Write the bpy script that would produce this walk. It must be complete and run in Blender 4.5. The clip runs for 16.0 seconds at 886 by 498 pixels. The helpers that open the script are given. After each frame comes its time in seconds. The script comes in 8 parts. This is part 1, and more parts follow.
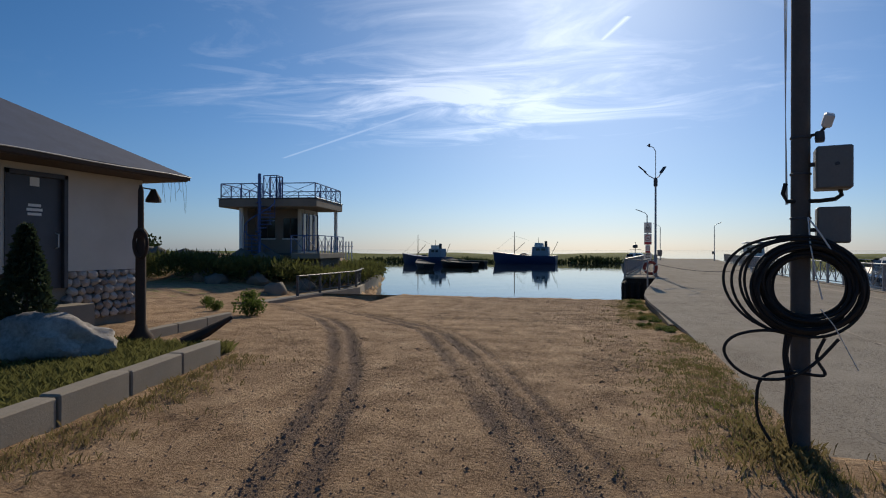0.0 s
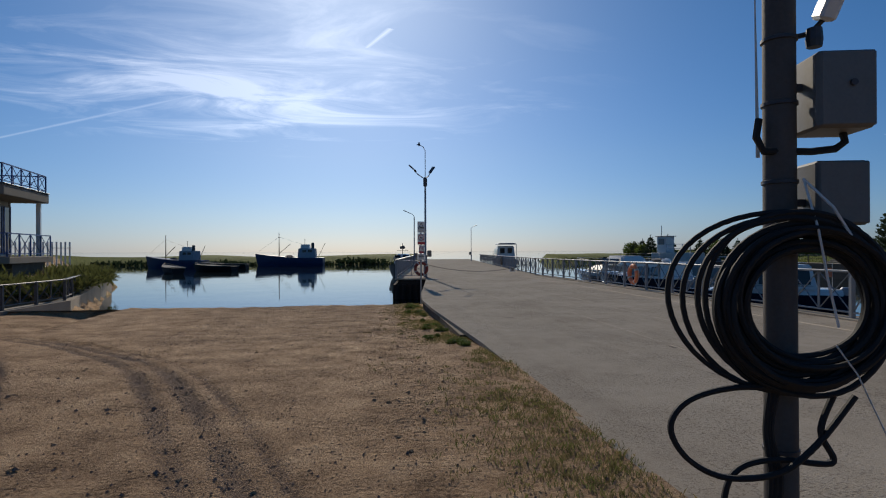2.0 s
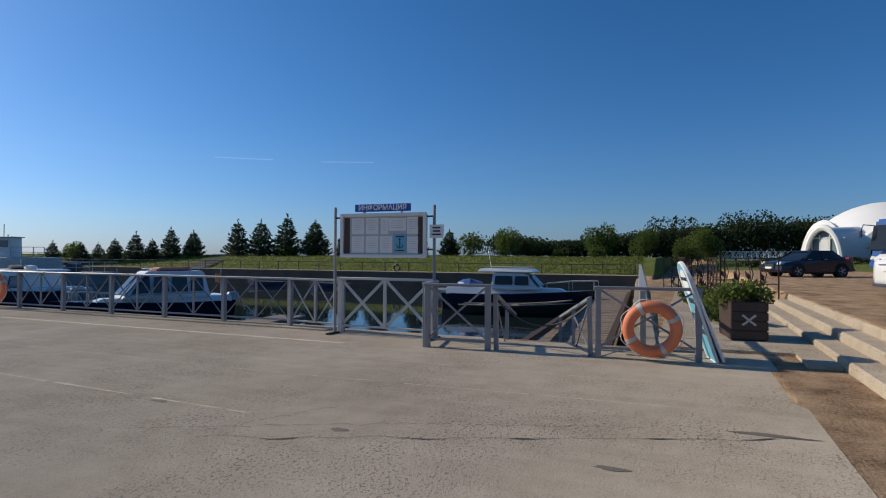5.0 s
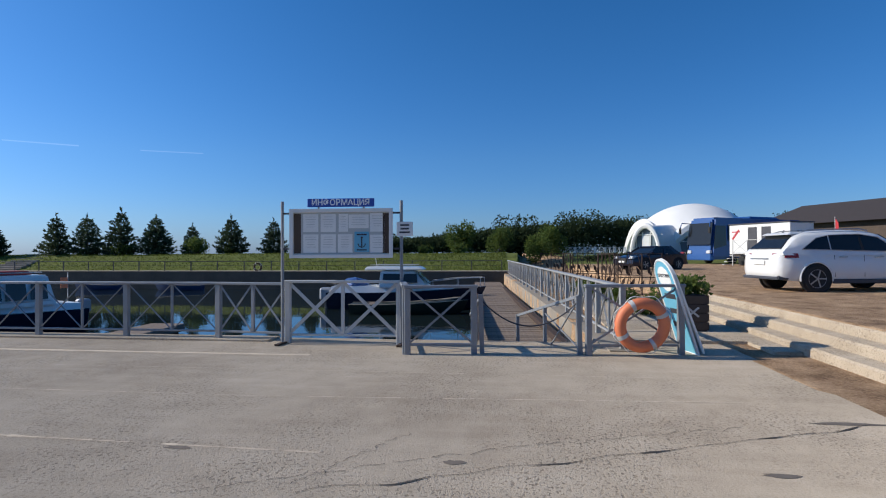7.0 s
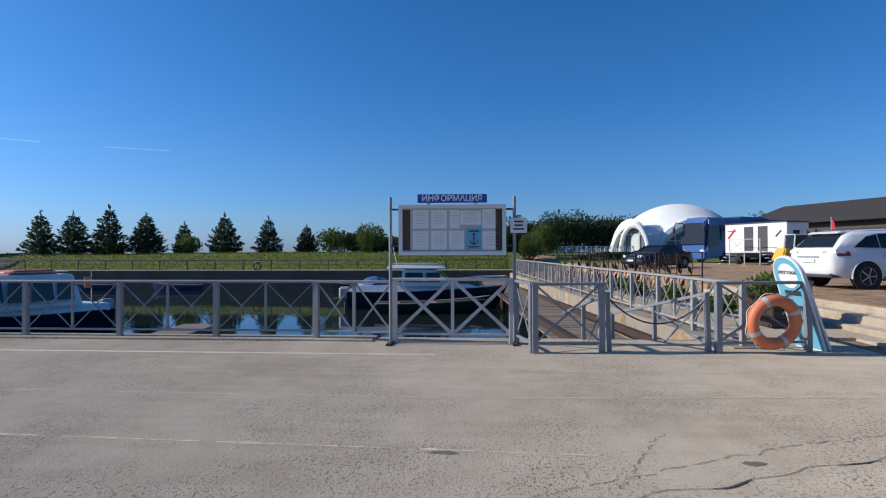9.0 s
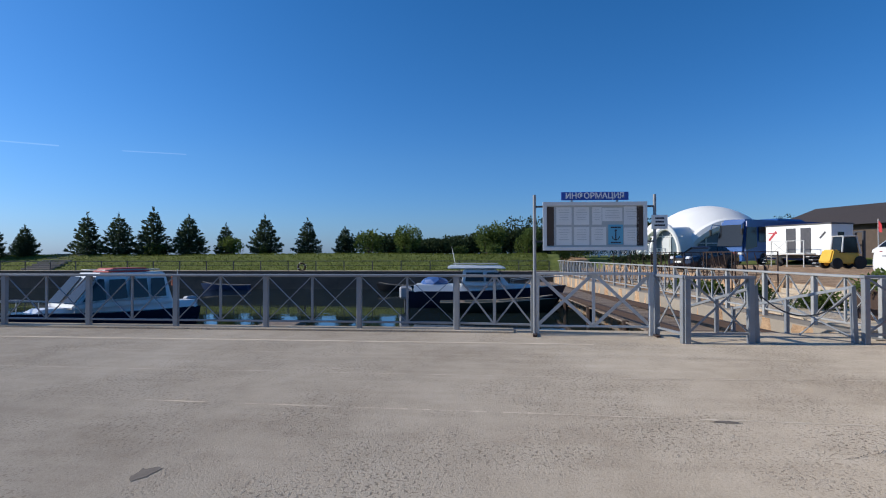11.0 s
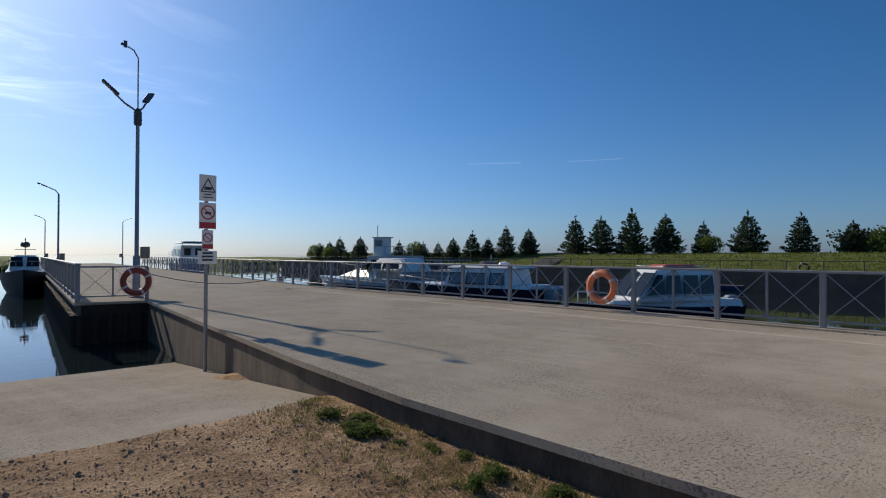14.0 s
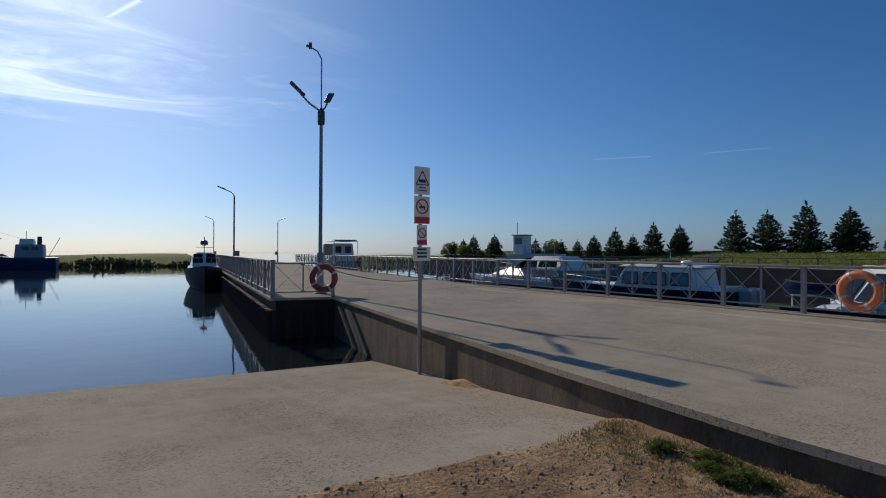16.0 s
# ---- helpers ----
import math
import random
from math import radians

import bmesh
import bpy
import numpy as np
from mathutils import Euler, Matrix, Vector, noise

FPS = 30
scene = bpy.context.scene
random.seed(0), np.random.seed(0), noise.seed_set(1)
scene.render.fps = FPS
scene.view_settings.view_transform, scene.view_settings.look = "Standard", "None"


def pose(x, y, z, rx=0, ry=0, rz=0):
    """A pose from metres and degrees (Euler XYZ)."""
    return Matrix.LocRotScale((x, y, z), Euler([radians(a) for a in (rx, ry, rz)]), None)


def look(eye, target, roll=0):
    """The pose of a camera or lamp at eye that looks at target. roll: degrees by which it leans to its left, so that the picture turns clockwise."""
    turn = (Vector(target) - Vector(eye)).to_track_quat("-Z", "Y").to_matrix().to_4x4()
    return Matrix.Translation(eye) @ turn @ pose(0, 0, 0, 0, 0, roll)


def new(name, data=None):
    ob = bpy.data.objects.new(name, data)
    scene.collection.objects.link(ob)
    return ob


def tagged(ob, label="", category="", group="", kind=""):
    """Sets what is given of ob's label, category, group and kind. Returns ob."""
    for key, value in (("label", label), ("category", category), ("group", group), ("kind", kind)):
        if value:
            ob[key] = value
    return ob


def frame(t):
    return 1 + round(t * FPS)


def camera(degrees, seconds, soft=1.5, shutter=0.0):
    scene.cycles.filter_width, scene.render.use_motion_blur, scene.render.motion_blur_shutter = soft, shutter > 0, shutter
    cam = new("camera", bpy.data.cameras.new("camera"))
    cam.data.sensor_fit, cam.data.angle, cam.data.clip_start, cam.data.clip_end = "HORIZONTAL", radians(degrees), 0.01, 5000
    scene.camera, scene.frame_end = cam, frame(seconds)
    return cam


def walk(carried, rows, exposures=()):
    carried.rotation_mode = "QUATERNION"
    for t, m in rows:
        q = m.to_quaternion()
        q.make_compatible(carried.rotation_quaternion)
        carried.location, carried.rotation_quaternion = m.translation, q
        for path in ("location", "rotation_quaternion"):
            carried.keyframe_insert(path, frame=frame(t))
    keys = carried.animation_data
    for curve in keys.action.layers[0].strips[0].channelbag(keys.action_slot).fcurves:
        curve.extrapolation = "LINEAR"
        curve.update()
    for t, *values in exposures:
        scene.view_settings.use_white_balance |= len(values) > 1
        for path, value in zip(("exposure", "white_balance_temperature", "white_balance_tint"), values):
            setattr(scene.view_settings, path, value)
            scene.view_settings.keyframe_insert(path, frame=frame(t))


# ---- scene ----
cam = camera(75.4, 16.0, 1.1)

PATH = [
    (0, (-0.232, -1.000, 1.516), (-0.772, 0.926, 1.517), 0.1),
    (0.5, (-0.343, -0.430, 1.521), (-0.648, 1.547, 1.522), 0.1),
    (1, (-0.425, 0.180, 1.526), (-0.558, 2.175, 1.528), -0.3),
    (1.5, (-0.474, 0.850, 1.510), (-0.434, 2.849, 1.516), 0),
    (2, (-0.537, 1.600, 1.467), (-0.281, 3.584, 1.474), -0.2),
    (2.5, (-0.496, 2.300, 1.454), (-0.084, 4.257, 1.461), -0.2),
    (3, (-0.394, 2.880, 1.457), (0.270, 4.766, 1.463), -0.4),
    (3.5, (-0.341, 3.420, 1.487), (0.611, 5.179, 1.493), -0.2),
    (4, (-0.204, 3.883, 1.524), (1.114, 5.387, 1.535), -0.6),
    (4.5, (-0.143, 4.337, 1.501), (1.478, 5.507, 1.514), 0.2),
    (5, (-0.243, 4.788, 1.495), (1.595, 5.576, 1.520), 0.3),
    (7.5, (-0.233, 7.719, 1.544), (1.752, 7.959, 1.555), -0.2),
    (8, (-0.206, 8.345, 1.535), (1.783, 8.562, 1.544), -0.2),
    (10.5, (-0.714, 10.965, 1.416), (1.282, 11.082, 1.434), -0.2),
    (11, (-0.929, 11.587, 1.380), (1.060, 11.794, 1.402), -0.1),
    (11.5, (-1.148, 12.185, 1.397), (0.820, 12.542, 1.418), -0.2),
    (12, (-1.438, 12.846, 1.424), (0.459, 13.478, 1.443), -0.1),
    (12.5, (-1.681, 13.397, 1.419), (0.099, 14.308, 1.440), -0.1),
    (13, (-1.894, 13.998, 1.392), (-0.239, 15.120, 1.410), 0),
    (13.5, (-2.030, 14.532, 1.306), (-0.549, 15.877, 1.328), 0.2),
    (14, (-2.181, 14.927, 1.283), (-0.830, 16.402, 1.304), 0.2),
    (14.5, (-2.322, 15.495, 1.289), (-1.071, 17.056, 1.307), 0.3),
    (15, (-2.581, 15.900, 1.292), (-1.410, 17.522, 1.314), 0.4),
    (15.5, (-2.783, 16.372, 1.237), (-1.664, 18.029, 1.254), 0.3),
    (16, (-2.951, 16.749, 1.249), (-1.942, 18.475, 1.262), 0.3),
]
# stops, and a white balance that drifts as the camera turns from the sun
EXPOSURES = [(0, -0.38, 7200, 10), (0.5, -0.48, 7150, 10), (1.5, -0.57, 6950, 10), (3.5, -0.56, 6850, 10), (5, 0.05, 6750, 10), (8, 0.34, 6150, 10), (11, 0.34, 6150, 10), (13, 0.1, 6500, 10), (14.5, -0.2, 6900, 10), (16, -0.42, 6850, 10)]
walk(cam, [(t, look(eye, target, roll)) for t, eye, target, roll in PATH], EXPOSURES)

# ---- world and sun ----
SUN_EL, SUN_AZ = radians(28.5), radians(-1.5)   # azimuth from +y towards +x
sun_way = Vector((math.sin(SUN_AZ) * math.cos(SUN_EL), math.cos(SUN_AZ) * math.cos(SUN_EL), math.sin(SUN_EL)))


def node(nt, kind, at=None, **values):
    n = nt.nodes.new(kind)
    for k, v in values.items():
        n.inputs[k.replace("_", " ")].default_value = v
    return n


def math_node(nt, op, a, b=None, c=None, clamp=False):
    n = nt.nodes.new("ShaderNodeMath")
    n.operation, n.use_clamp = op, clamp
    for i, v in enumerate((a, b, c)):
        if v is None:
            continue
        if isinstance(v, (int, float)):
            n.inputs[i].default_value = v
        else:
            nt.links.new(v, n.inputs[i])
    return n.outputs[0]


def ramp_node(nt, fac, stops):
    r = nt.nodes.new("ShaderNodeValToRGB")
    while len(r.color_ramp.elements) < len(stops):
        r.color_ramp.elements.new(0.5)
    for e, (p, c) in zip(r.color_ramp.elements, stops):
        e.position, e.color = p, (*c, 1) if len(c) == 3 else c
    nt.links.new(fac, r.inputs[0])
    return r.outputs[0]


def vec_math(nt, op, a, b=None):
    n = nt.nodes.new("ShaderNodeVectorMath")
    n.operation = op
    for i, v in enumerate((a, b)):
        if v is None:
            continue
        if isinstance(v, (tuple, Vector)):
            n.inputs[i].default_value = v
        else:
            nt.links.new(v, n.inputs[i])
    return n.outputs["Value"] if op in ("DOT_PRODUCT", "LENGTH", "DISTANCE") else n.outputs[0]


def make_world():
    w = bpy.data.worlds.new("sky")
    scene.world = w
    w.use_nodes = True
    nt = w.node_tree
    nt.nodes.clear()
    sky = nt.nodes.new("ShaderNodeTexSky")
    sky.sky_type, sky.sun_disc = "NISHITA", False
    sky.sun_elevation, sky.sun_rotation = SUN_EL, SUN_AZ
    sky.air_density, sky.dust_density, sky.ozone_density, sky.altitude = 1.0, 0.55, 4.5, 0
    co = nt.nodes.new("ShaderNodeTexCoord").outputs["Generated"]
    sep = nt.nodes.new("ShaderNodeSeparateXYZ")
    nt.links.new(co, sep.inputs[0])
    up = math_node(nt, "MAXIMUM", sep.outputs[2], 0.03)
    # clouds on a flat layer overhead
    u, v = math_node(nt, "DIVIDE", sep.outputs[0], up), math_node(nt, "DIVIDE", sep.outputs[1], up)
    flat = nt.nodes.new("ShaderNodeCombineXYZ")
    nt.links.new(u, flat.inputs[0]), nt.links.new(v, flat.inputs[1])
    mp = nt.nodes.new("ShaderNodeMapping")
    mp.inputs["Rotation"].default_value = (0, 0, radians(24))
    mp.inputs["Scale"].default_value = (0.8, 1.35, 1)
    nt.links.new(flat.outputs[0], mp.inputs[0])
    wisps = node(nt, "ShaderNodeTexNoise", Scale=1.15, Detail=9.0, Roughness=0.62, Distortion=0.9)
    nt.links.new(mp.outputs[0], wisps.inputs["Vector"])
    # a bank of cirrus in the north-west, thin elsewhere
    bank = vec_math(nt, "DISTANCE", flat.outputs[0], (-0.85, 3.75, 0))
    near = math_node(nt, "SUBTRACT", 1.0, math_node(nt, "DIVIDE", bank, 2.75), clamp=True)
    cover = math_node(nt, "ADD", wisps.outputs[0], math_node(nt, "MULTIPLY", near, 0.36))
    amount = ramp_node(nt, cover, [(0.63, (0, 0, 0)), (0.73, (0.3, 0.3, 0.3)), (0.86, (1, 1, 1))])
    amount = math_node(nt, "MULTIPLY", amount, math_node(nt, "MULTIPLY", near, 1.15, clamp=True))
    # a short fresh vapour trail and a long faded one
    for a, b, width, strength in (((-0.01, 2.84, 0), (0.1, 2.58, 0), 0.02, 0.8), ((-3.4, 5.6, 0), (-1.0, 3.75, 0), 0.03, 0.35), ((4.45, 4.45, 0), (4.8, 4.0, 0), 0.045, 0.16), ((5.1, 3.6, 0), (5.35, 3.1, 0), 0.045, 0.16)):
        a, b = Vector(a), Vector(b)
        along = (b - a).normalized()
        rel = vec_math(nt, "SUBTRACT", flat.outputs[0], a)
        d1 = math_node(nt, "DIVIDE", vec_math(nt, "DOT_PRODUCT", rel, along), (b - a).length)
        d2 = math_node(nt, "ABSOLUTE", vec_math(nt, "DOT_PRODUCT", rel, (-along.y, along.x, 0)))
        d2 = math_node(nt, "ADD", d2, math_node(nt, "MULTIPLY", math_node(nt, "SUBTRACT", wisps.outputs[0], 0.5), width))
        line = math_node(nt, "SUBTRACT", 1.0, math_node(nt, "DIVIDE", d2, width), clamp=True)
        line = math_node(nt, "MULTIPLY", line, math_node(nt, "MULTIPLY", math_node(nt, "GREATER_THAN", d1, 0), math_node(nt, "LESS_THAN", d1, 1)))
        amount = math_node(nt, "MAXIMUM", amount, math_node(nt, "MULTIPLY", line, strength))
    # richer blue than the bare sky model
    hsv = node(nt, "ShaderNodeHueSaturation", Saturation=1.16, Value=1.0)
    # a clear maritime horizon: pale blue in place of the yellow band
    low = ramp_node(nt, sep.outputs[2], [(0.0, (0.60, 0.78, 1.24)), (0.06, (0.70, 0.86, 1.19)), (0.16, (0.78, 0.91, 1.14)), (0.35, (0.80, 0.94, 1.12)), (1.0, (0.8, 0.97, 1.1))])
    tint = nt.nodes.new("ShaderNodeMix")
    tint.data_type, tint.blend_type = "RGBA", "MULTIPLY"
    tint.inputs["Factor"].default_value = 1
    nt.links.new(sky.outputs[0], tint.inputs["A"]), nt.links.new(low, tint.inputs["B"])
    # haze scatters light forward: paler towards the sun, deeper blue away from it
    toward = math_node(nt, "MULTIPLY", math_node(nt, "ADD", vec_math(nt, "DOT_PRODUCT", co, sun_way), 1.0), 0.5)
    lobe = math_node(nt, "ADD", math_node(nt, "MULTIPLY", math_node(nt, "POWER", toward, 3.0), 0.2), 0.86)
    hazed = nt.nodes.new("ShaderNodeVectorMath")
    hazed.operation = "SCALE"
    nt.links.new(tint.outputs["Result"], hazed.inputs[0]), nt.links.new(lobe, hazed.inputs["Scale"])
    nt.links.new(hazed.outputs[0], hsv.inputs["Color"])
    mix = nt.nodes.new("ShaderNodeMix")
    mix.data_type = "RGBA"
    nt.links.new(amount, mix.inputs["Factor"])
    nt.links.new(hsv.outputs[0], mix.inputs["A"])
    bright = nt.nodes.new("ShaderNodeMix")
    bright.data_type, bright.blend_type = "RGBA", "ADD"
    bright.inputs["Factor"].default_value = 1
    nt.links.new(hsv.outputs[0], bright.inputs["A"])
    bright.inputs["B"].default_value = (6.2, 6.0, 5.6, 1)
    nt.links.new(bright.outputs["Result"], mix.inputs["B"])
    bg = node(nt, "ShaderNodeBackground", Strength=0.092)
    nt.links.new(mix.outputs["Result"], bg.inputs["Color"])
    out = nt.nodes.new("ShaderNodeOutputWorld")
    nt.links.new(bg.outputs[0], out.inputs[0])


make_world()
sun = new("sun", bpy.data.lights.new("sun", "SUN"))
sun.data.energy, sun.data.angle, sun.data.color = 4.0, radians(0.55), (1.0, 0.91, 0.77)
sun.matrix_world = look(sun_way * 100, (0, 0, 0))


# ---- materials ----
def mat(name, color, color2=None, rough=0.6, metal=0.0, scale=6.0, bump=0.0, grain=60.0, spread=0.5, rand=0.0, stretch=(1, 1, 1), spec=0.5, share=0.6, thin=0.0, chalk=0.0):
    """A surface of two tones mixed by stains at one size and grain at another."""
    m = bpy.data.materials.new(name)
    m.use_nodes = True
    nt = m.node_tree
    bsdf = nt.nodes["Principled BSDF"]
    color2 = color2 or tuple(c * 0.75 for c in color)
    co = nt.nodes.new("ShaderNodeTexCoord").outputs["Object"]
    mp = nt.nodes.new("ShaderNodeMapping")
    mp.inputs["Scale"].default_value = stretch
    nt.links.new(co, mp.inputs[0])
    big = node(nt, "ShaderNodeTexNoise", Scale=scale, Detail=5.0, Roughness=0.6)
    fine = node(nt, "ShaderNodeTexNoise", Scale=grain, Detail=4.0, Roughness=0.7)
    nt.links.new(mp.outputs[0], big.inputs["Vector"])
    nt.links.new(mp.outputs[0], fine.inputs["Vector"])
    both = math_node(nt, "ADD", math_node(nt, "MULTIPLY", big.outputs[0], share), math_node(nt, "MULTIPLY", fine.outputs[0], 1 - share))
    if rand:
        info = nt.nodes.new("ShaderNodeObjectInfo")
        both = math_node(nt, "ADD", both, math_node(nt, "MULTIPLY", math_node(nt, "SUBTRACT", info.outputs["Random"], 0.5), rand))
    col = ramp_node(nt, both, [(0.5 - spread / 2, color2), (0.5 + spread / 2, color)])
    nt.links.new(col, bsdf.inputs["Base Color"])
    bsdf.inputs["Roughness"].default_value, bsdf.inputs["Metallic"].default_value = rough, metal
    bsdf.inputs["Specular IOR Level"].default_value = spec
    bsdf.inputs["Diffuse Roughness"].default_value = chalk
    if bump:
        bp = node(nt, "ShaderNodeBump", Strength=bump, Distance=0.02)
        nt.links.new(both, bp.inputs["Height"])
        nt.links.new(bp.outputs[0], bsdf.inputs["Normal"])
    if thin:
        # leaves and blades let part of the light through
        glow = nt.nodes.new("ShaderNodeBsdfTranslucent")
        nt.links.new(col, glow.inputs["Color"])
        both_sides = nt.nodes.new("ShaderNodeMixShader")
        both_sides.inputs[0].default_value = thin
        nt.links.new(bsdf.outputs[0], both_sides.inputs[1]), nt.links.new(glow.outputs[0], both_sides.inputs[2])
        nt.links.new(both_sides.outputs[0], nt.nodes["Material Output"].inputs[0])
    return m




def make_deck_mat():
    """Weathered slab: broad stains, dusty streaks along the pier, and rough patches where the aggregate shows."""
    m = bpy.data.materials.new("concrete_deck")
    m.use_nodes = True
    nt = m.node_tree
    bsdf = nt.nodes["Principled BSDF"]
    bsdf.inputs["Roughness"].default_value, bsdf.inputs["Specular IOR Level"].default_value = 0.95, 0.08
    bsdf.inputs["Diffuse Roughness"].default_value = 0.4
    co = nt.nodes.new("ShaderNodeTexCoord").outputs["Object"]

    def noise_at(scale, detail, rough, stretch=(1, 1, 1)):
        mp = nt.nodes.new("ShaderNodeMapping")
        mp.inputs["Scale"].default_value = stretch
        nt.links.new(co, mp.inputs[0])
        n = node(nt, "ShaderNodeTexNoise", Scale=scale, Detail=detail, Roughness=rough)
        nt.links.new(mp.outputs[0], n.inputs["Vector"])
        return n.outputs[0]

    broad, mid = noise_at(0.45, 5.0, 0.6), noise_at(3.2, 6.0, 0.65)
    streak = noise_at(1.0, 5.0, 0.6, (4.5, 0.22, 1.0))
    grit, pits = noise_at(60.0, 4.0, 0.75), noise_at(30.0, 3.0, 0.6)
    tone = math_node(nt, "ADD", math_node(nt, "MULTIPLY", broad, 0.34), math_node(nt, "MULTIPLY", mid, 0.2))
    tone = math_node(nt, "ADD", tone, math_node(nt, "ADD", math_node(nt, "MULTIPLY", streak, 0.14), math_node(nt, "MULTIPLY", grit, 0.32)))
    col = ramp_node(nt, tone, [(0.36, (0.345, 0.277, 0.203)), (0.5, (0.48, 0.398, 0.300)), (0.64, (0.60, 0.51, 0.395))])
    rough_here = ramp_node(nt, noise_at(0.7, 4.0, 0.6), [(0.42, (0.12, 0.12, 0.12)), (0.62, (1, 1, 1))])
    holes = math_node(nt, "MULTIPLY", ramp_node(nt, pits, [(0.38, (1, 1, 1)), (0.47, (0, 0, 0))]), rough_here)
    dark = nt.nodes.new("ShaderNodeMix")
    dark.data_type = "RGBA"
    nt.links.new(math_node(nt, "MULTIPLY", holes, 0.75), dark.inputs["Factor"])
    nt.links.new(col, dark.inputs["A"])
    dark.inputs["B"].default_value = (0.19, 0.15, 0.11, 1)
    nt.links.new(dark.outputs["Result"], bsdf.inputs["Base Color"])
    bp = node(nt, "ShaderNodeBump", Strength=0.55, Distance=0.02)
    h = math_node(nt, "SUBTRACT", math_node(nt, "MULTIPLY", grit, math_node(nt, "ADD", math_node(nt, "MULTIPLY", rough_here, 0.5), 0.35)), math_node(nt, "MULTIPLY", holes, 0.4))
    nt.links.new(math_node(nt, "ADD", h, math_node(nt, "MULTIPLY", mid, 0.25)), bp.inputs["Height"])
    nt.links.new(bp.outputs[0], bsdf.inputs["Normal"])
    return m


CONCRETE = make_deck_mat()
# much darker than the deck, mottled in upright streaks
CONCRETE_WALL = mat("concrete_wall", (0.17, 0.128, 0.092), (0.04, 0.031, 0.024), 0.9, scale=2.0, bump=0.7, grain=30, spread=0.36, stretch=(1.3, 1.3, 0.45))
# base tones darkened for the shade on the west-facing quay wall
QUAY = mat("shade_dark_quay", (0.11, 0.09, 0.07), (0.035, 0.03, 0.025), 0.8, scale=0.8, bump=0.4, grain=12)
PALE_WALL = mat("pale_wall", (0.36, 0.31, 0.25), (0.20, 0.17, 0.13), 0.9, scale=1.0, bump=0.4, grain=40)
SCUFF = mat("pale_scuff", (0.66, 0.56, 0.43), (0.50, 0.41, 0.31), 0.95, scale=3, grain=30, spec=0.08, spread=0.25)
LINE = mat("worn_line", (0.62, 0.58, 0.5), (0.46, 0.41, 0.34), 0.85, scale=3, grain=50, bump=0.2)
STEEL = mat("weathered_steel", (0.30, 0.315, 0.335), (0.19, 0.2, 0.215), 0.5, 0.3, scale=3, grain=50, bump=0.08)
STEEL_PALE = mat("pale_steel", (0.60, 0.60, 0.58), (0.42, 0.42, 0.41), 0.55, 0.15, scale=4, grain=60, bump=0.06)
STEEL_MID = mat("galvanised_steel", (0.42, 0.42, 0.41), (0.28, 0.28, 0.275), 0.55, 0.2, scale=4, grain=60, bump=0.06)
STEEL_DARK = mat("dark_steel", (0.09, 0.09, 0.10), (0.045, 0.045, 0.05), 0.5, 0.3, scale=4, grain=60, bump=0.08)
RUST = mat("rusty_iron", (0.075, 0.043, 0.03), (0.035, 0.023, 0.018), 0.85, 0.2, scale=5, grain=50, bump=0.3)
BLUE_STEEL = mat("blue_painted_steel", (0.05, 0.13, 0.36), (0.03, 0.08, 0.22), 0.5, 0.1, scale=4)
WHITE = mat("white_paint", (0.80, 0.80, 0.78), (0.66, 0.66, 0.63), 0.4, scale=2, spread=0.7)
GEL = mat("white_gelcoat", (0.80, 0.80, 0.78), (0.70, 0.70, 0.68), 0.18, scale=1.5, spread=0.7)
FABRIC = mat("white_membrane", (0.83, 0.82, 0.79), (0.74, 0.73, 0.70), 0.6, scale=0.4)
NAVY = mat("navy_gelcoat", (0.015, 0.02, 0.045), (0.01, 0.012, 0.025), 0.22, scale=2)
BLUE_HULL = mat("blue_hull_paint", (0.025, 0.06, 0.16), (0.02, 0.035, 0.08), 0.4, scale=2, bump=0.05)
BLACK_HULL = mat("black_hull_paint", (0.012, 0.013, 0.016), (0.02, 0.02, 0.022), 0.55, scale=2, bump=0.05, spec=0.2)
RUBBER = mat("black_rubber", (0.018, 0.018, 0.019), (0.01, 0.01, 0.01), 0.75, scale=8, bump=0.05)
PLASTER = mat("white_plaster", (0.62, 0.60, 0.55), (0.47, 0.45, 0.40), 0.9, scale=1.2, bump=0.15, grain=120)
GREY_BOX = mat("grey_enamel", (0.20, 0.19, 0.175), (0.14, 0.13, 0.12), 0.5, 0.1, scale=4)
ORANGE = mat("faded_orange_foam", (0.78, 0.24, 0.10), (0.62, 0.17, 0.08), 0.6, scale=4, bump=0.1)
RED = mat("red_paint", (0.48, 0.04, 0.05), (0.36, 0.03, 0.04), 0.5)
SIGN_BLUE = mat("sign_blue", (0.03, 0.09, 0.42), (0.025, 0.07, 0.34), 0.4)
CYAN = mat("cyan_print", (0.16, 0.46, 0.62), (0.13, 0.4, 0.55), 0.5)
LETTER = mat("white_letter_film", (0.85, 0.85, 0.85), (0.8, 0.8, 0.8), 0.5)
PAPER = mat("paper_sheet", (0.84, 0.84, 0.80), (0.74, 0.74, 0.70), 0.7, scale=4)
INK = mat("dark_ink", (0.03, 0.03, 0.04), (0.05, 0.05, 0.06), 0.6)
BOARD_GREY = mat("grey_backing", (0.52, 0.54, 0.51), (0.45, 0.47, 0.45), 0.7, scale=3)
WOOD = mat("weathered_planks", (0.27, 0.21, 0.16), (0.13, 0.095, 0.07), 0.85, scale=2, grain=30, bump=0.4, rand=0.3, stretch=(1, 8, 8))
DARK_WOOD = mat("dark_boards", (0.10, 0.07, 0.05), (0.05, 0.035, 0.027), 0.8, scale=2, grain=30, bump=0.3)
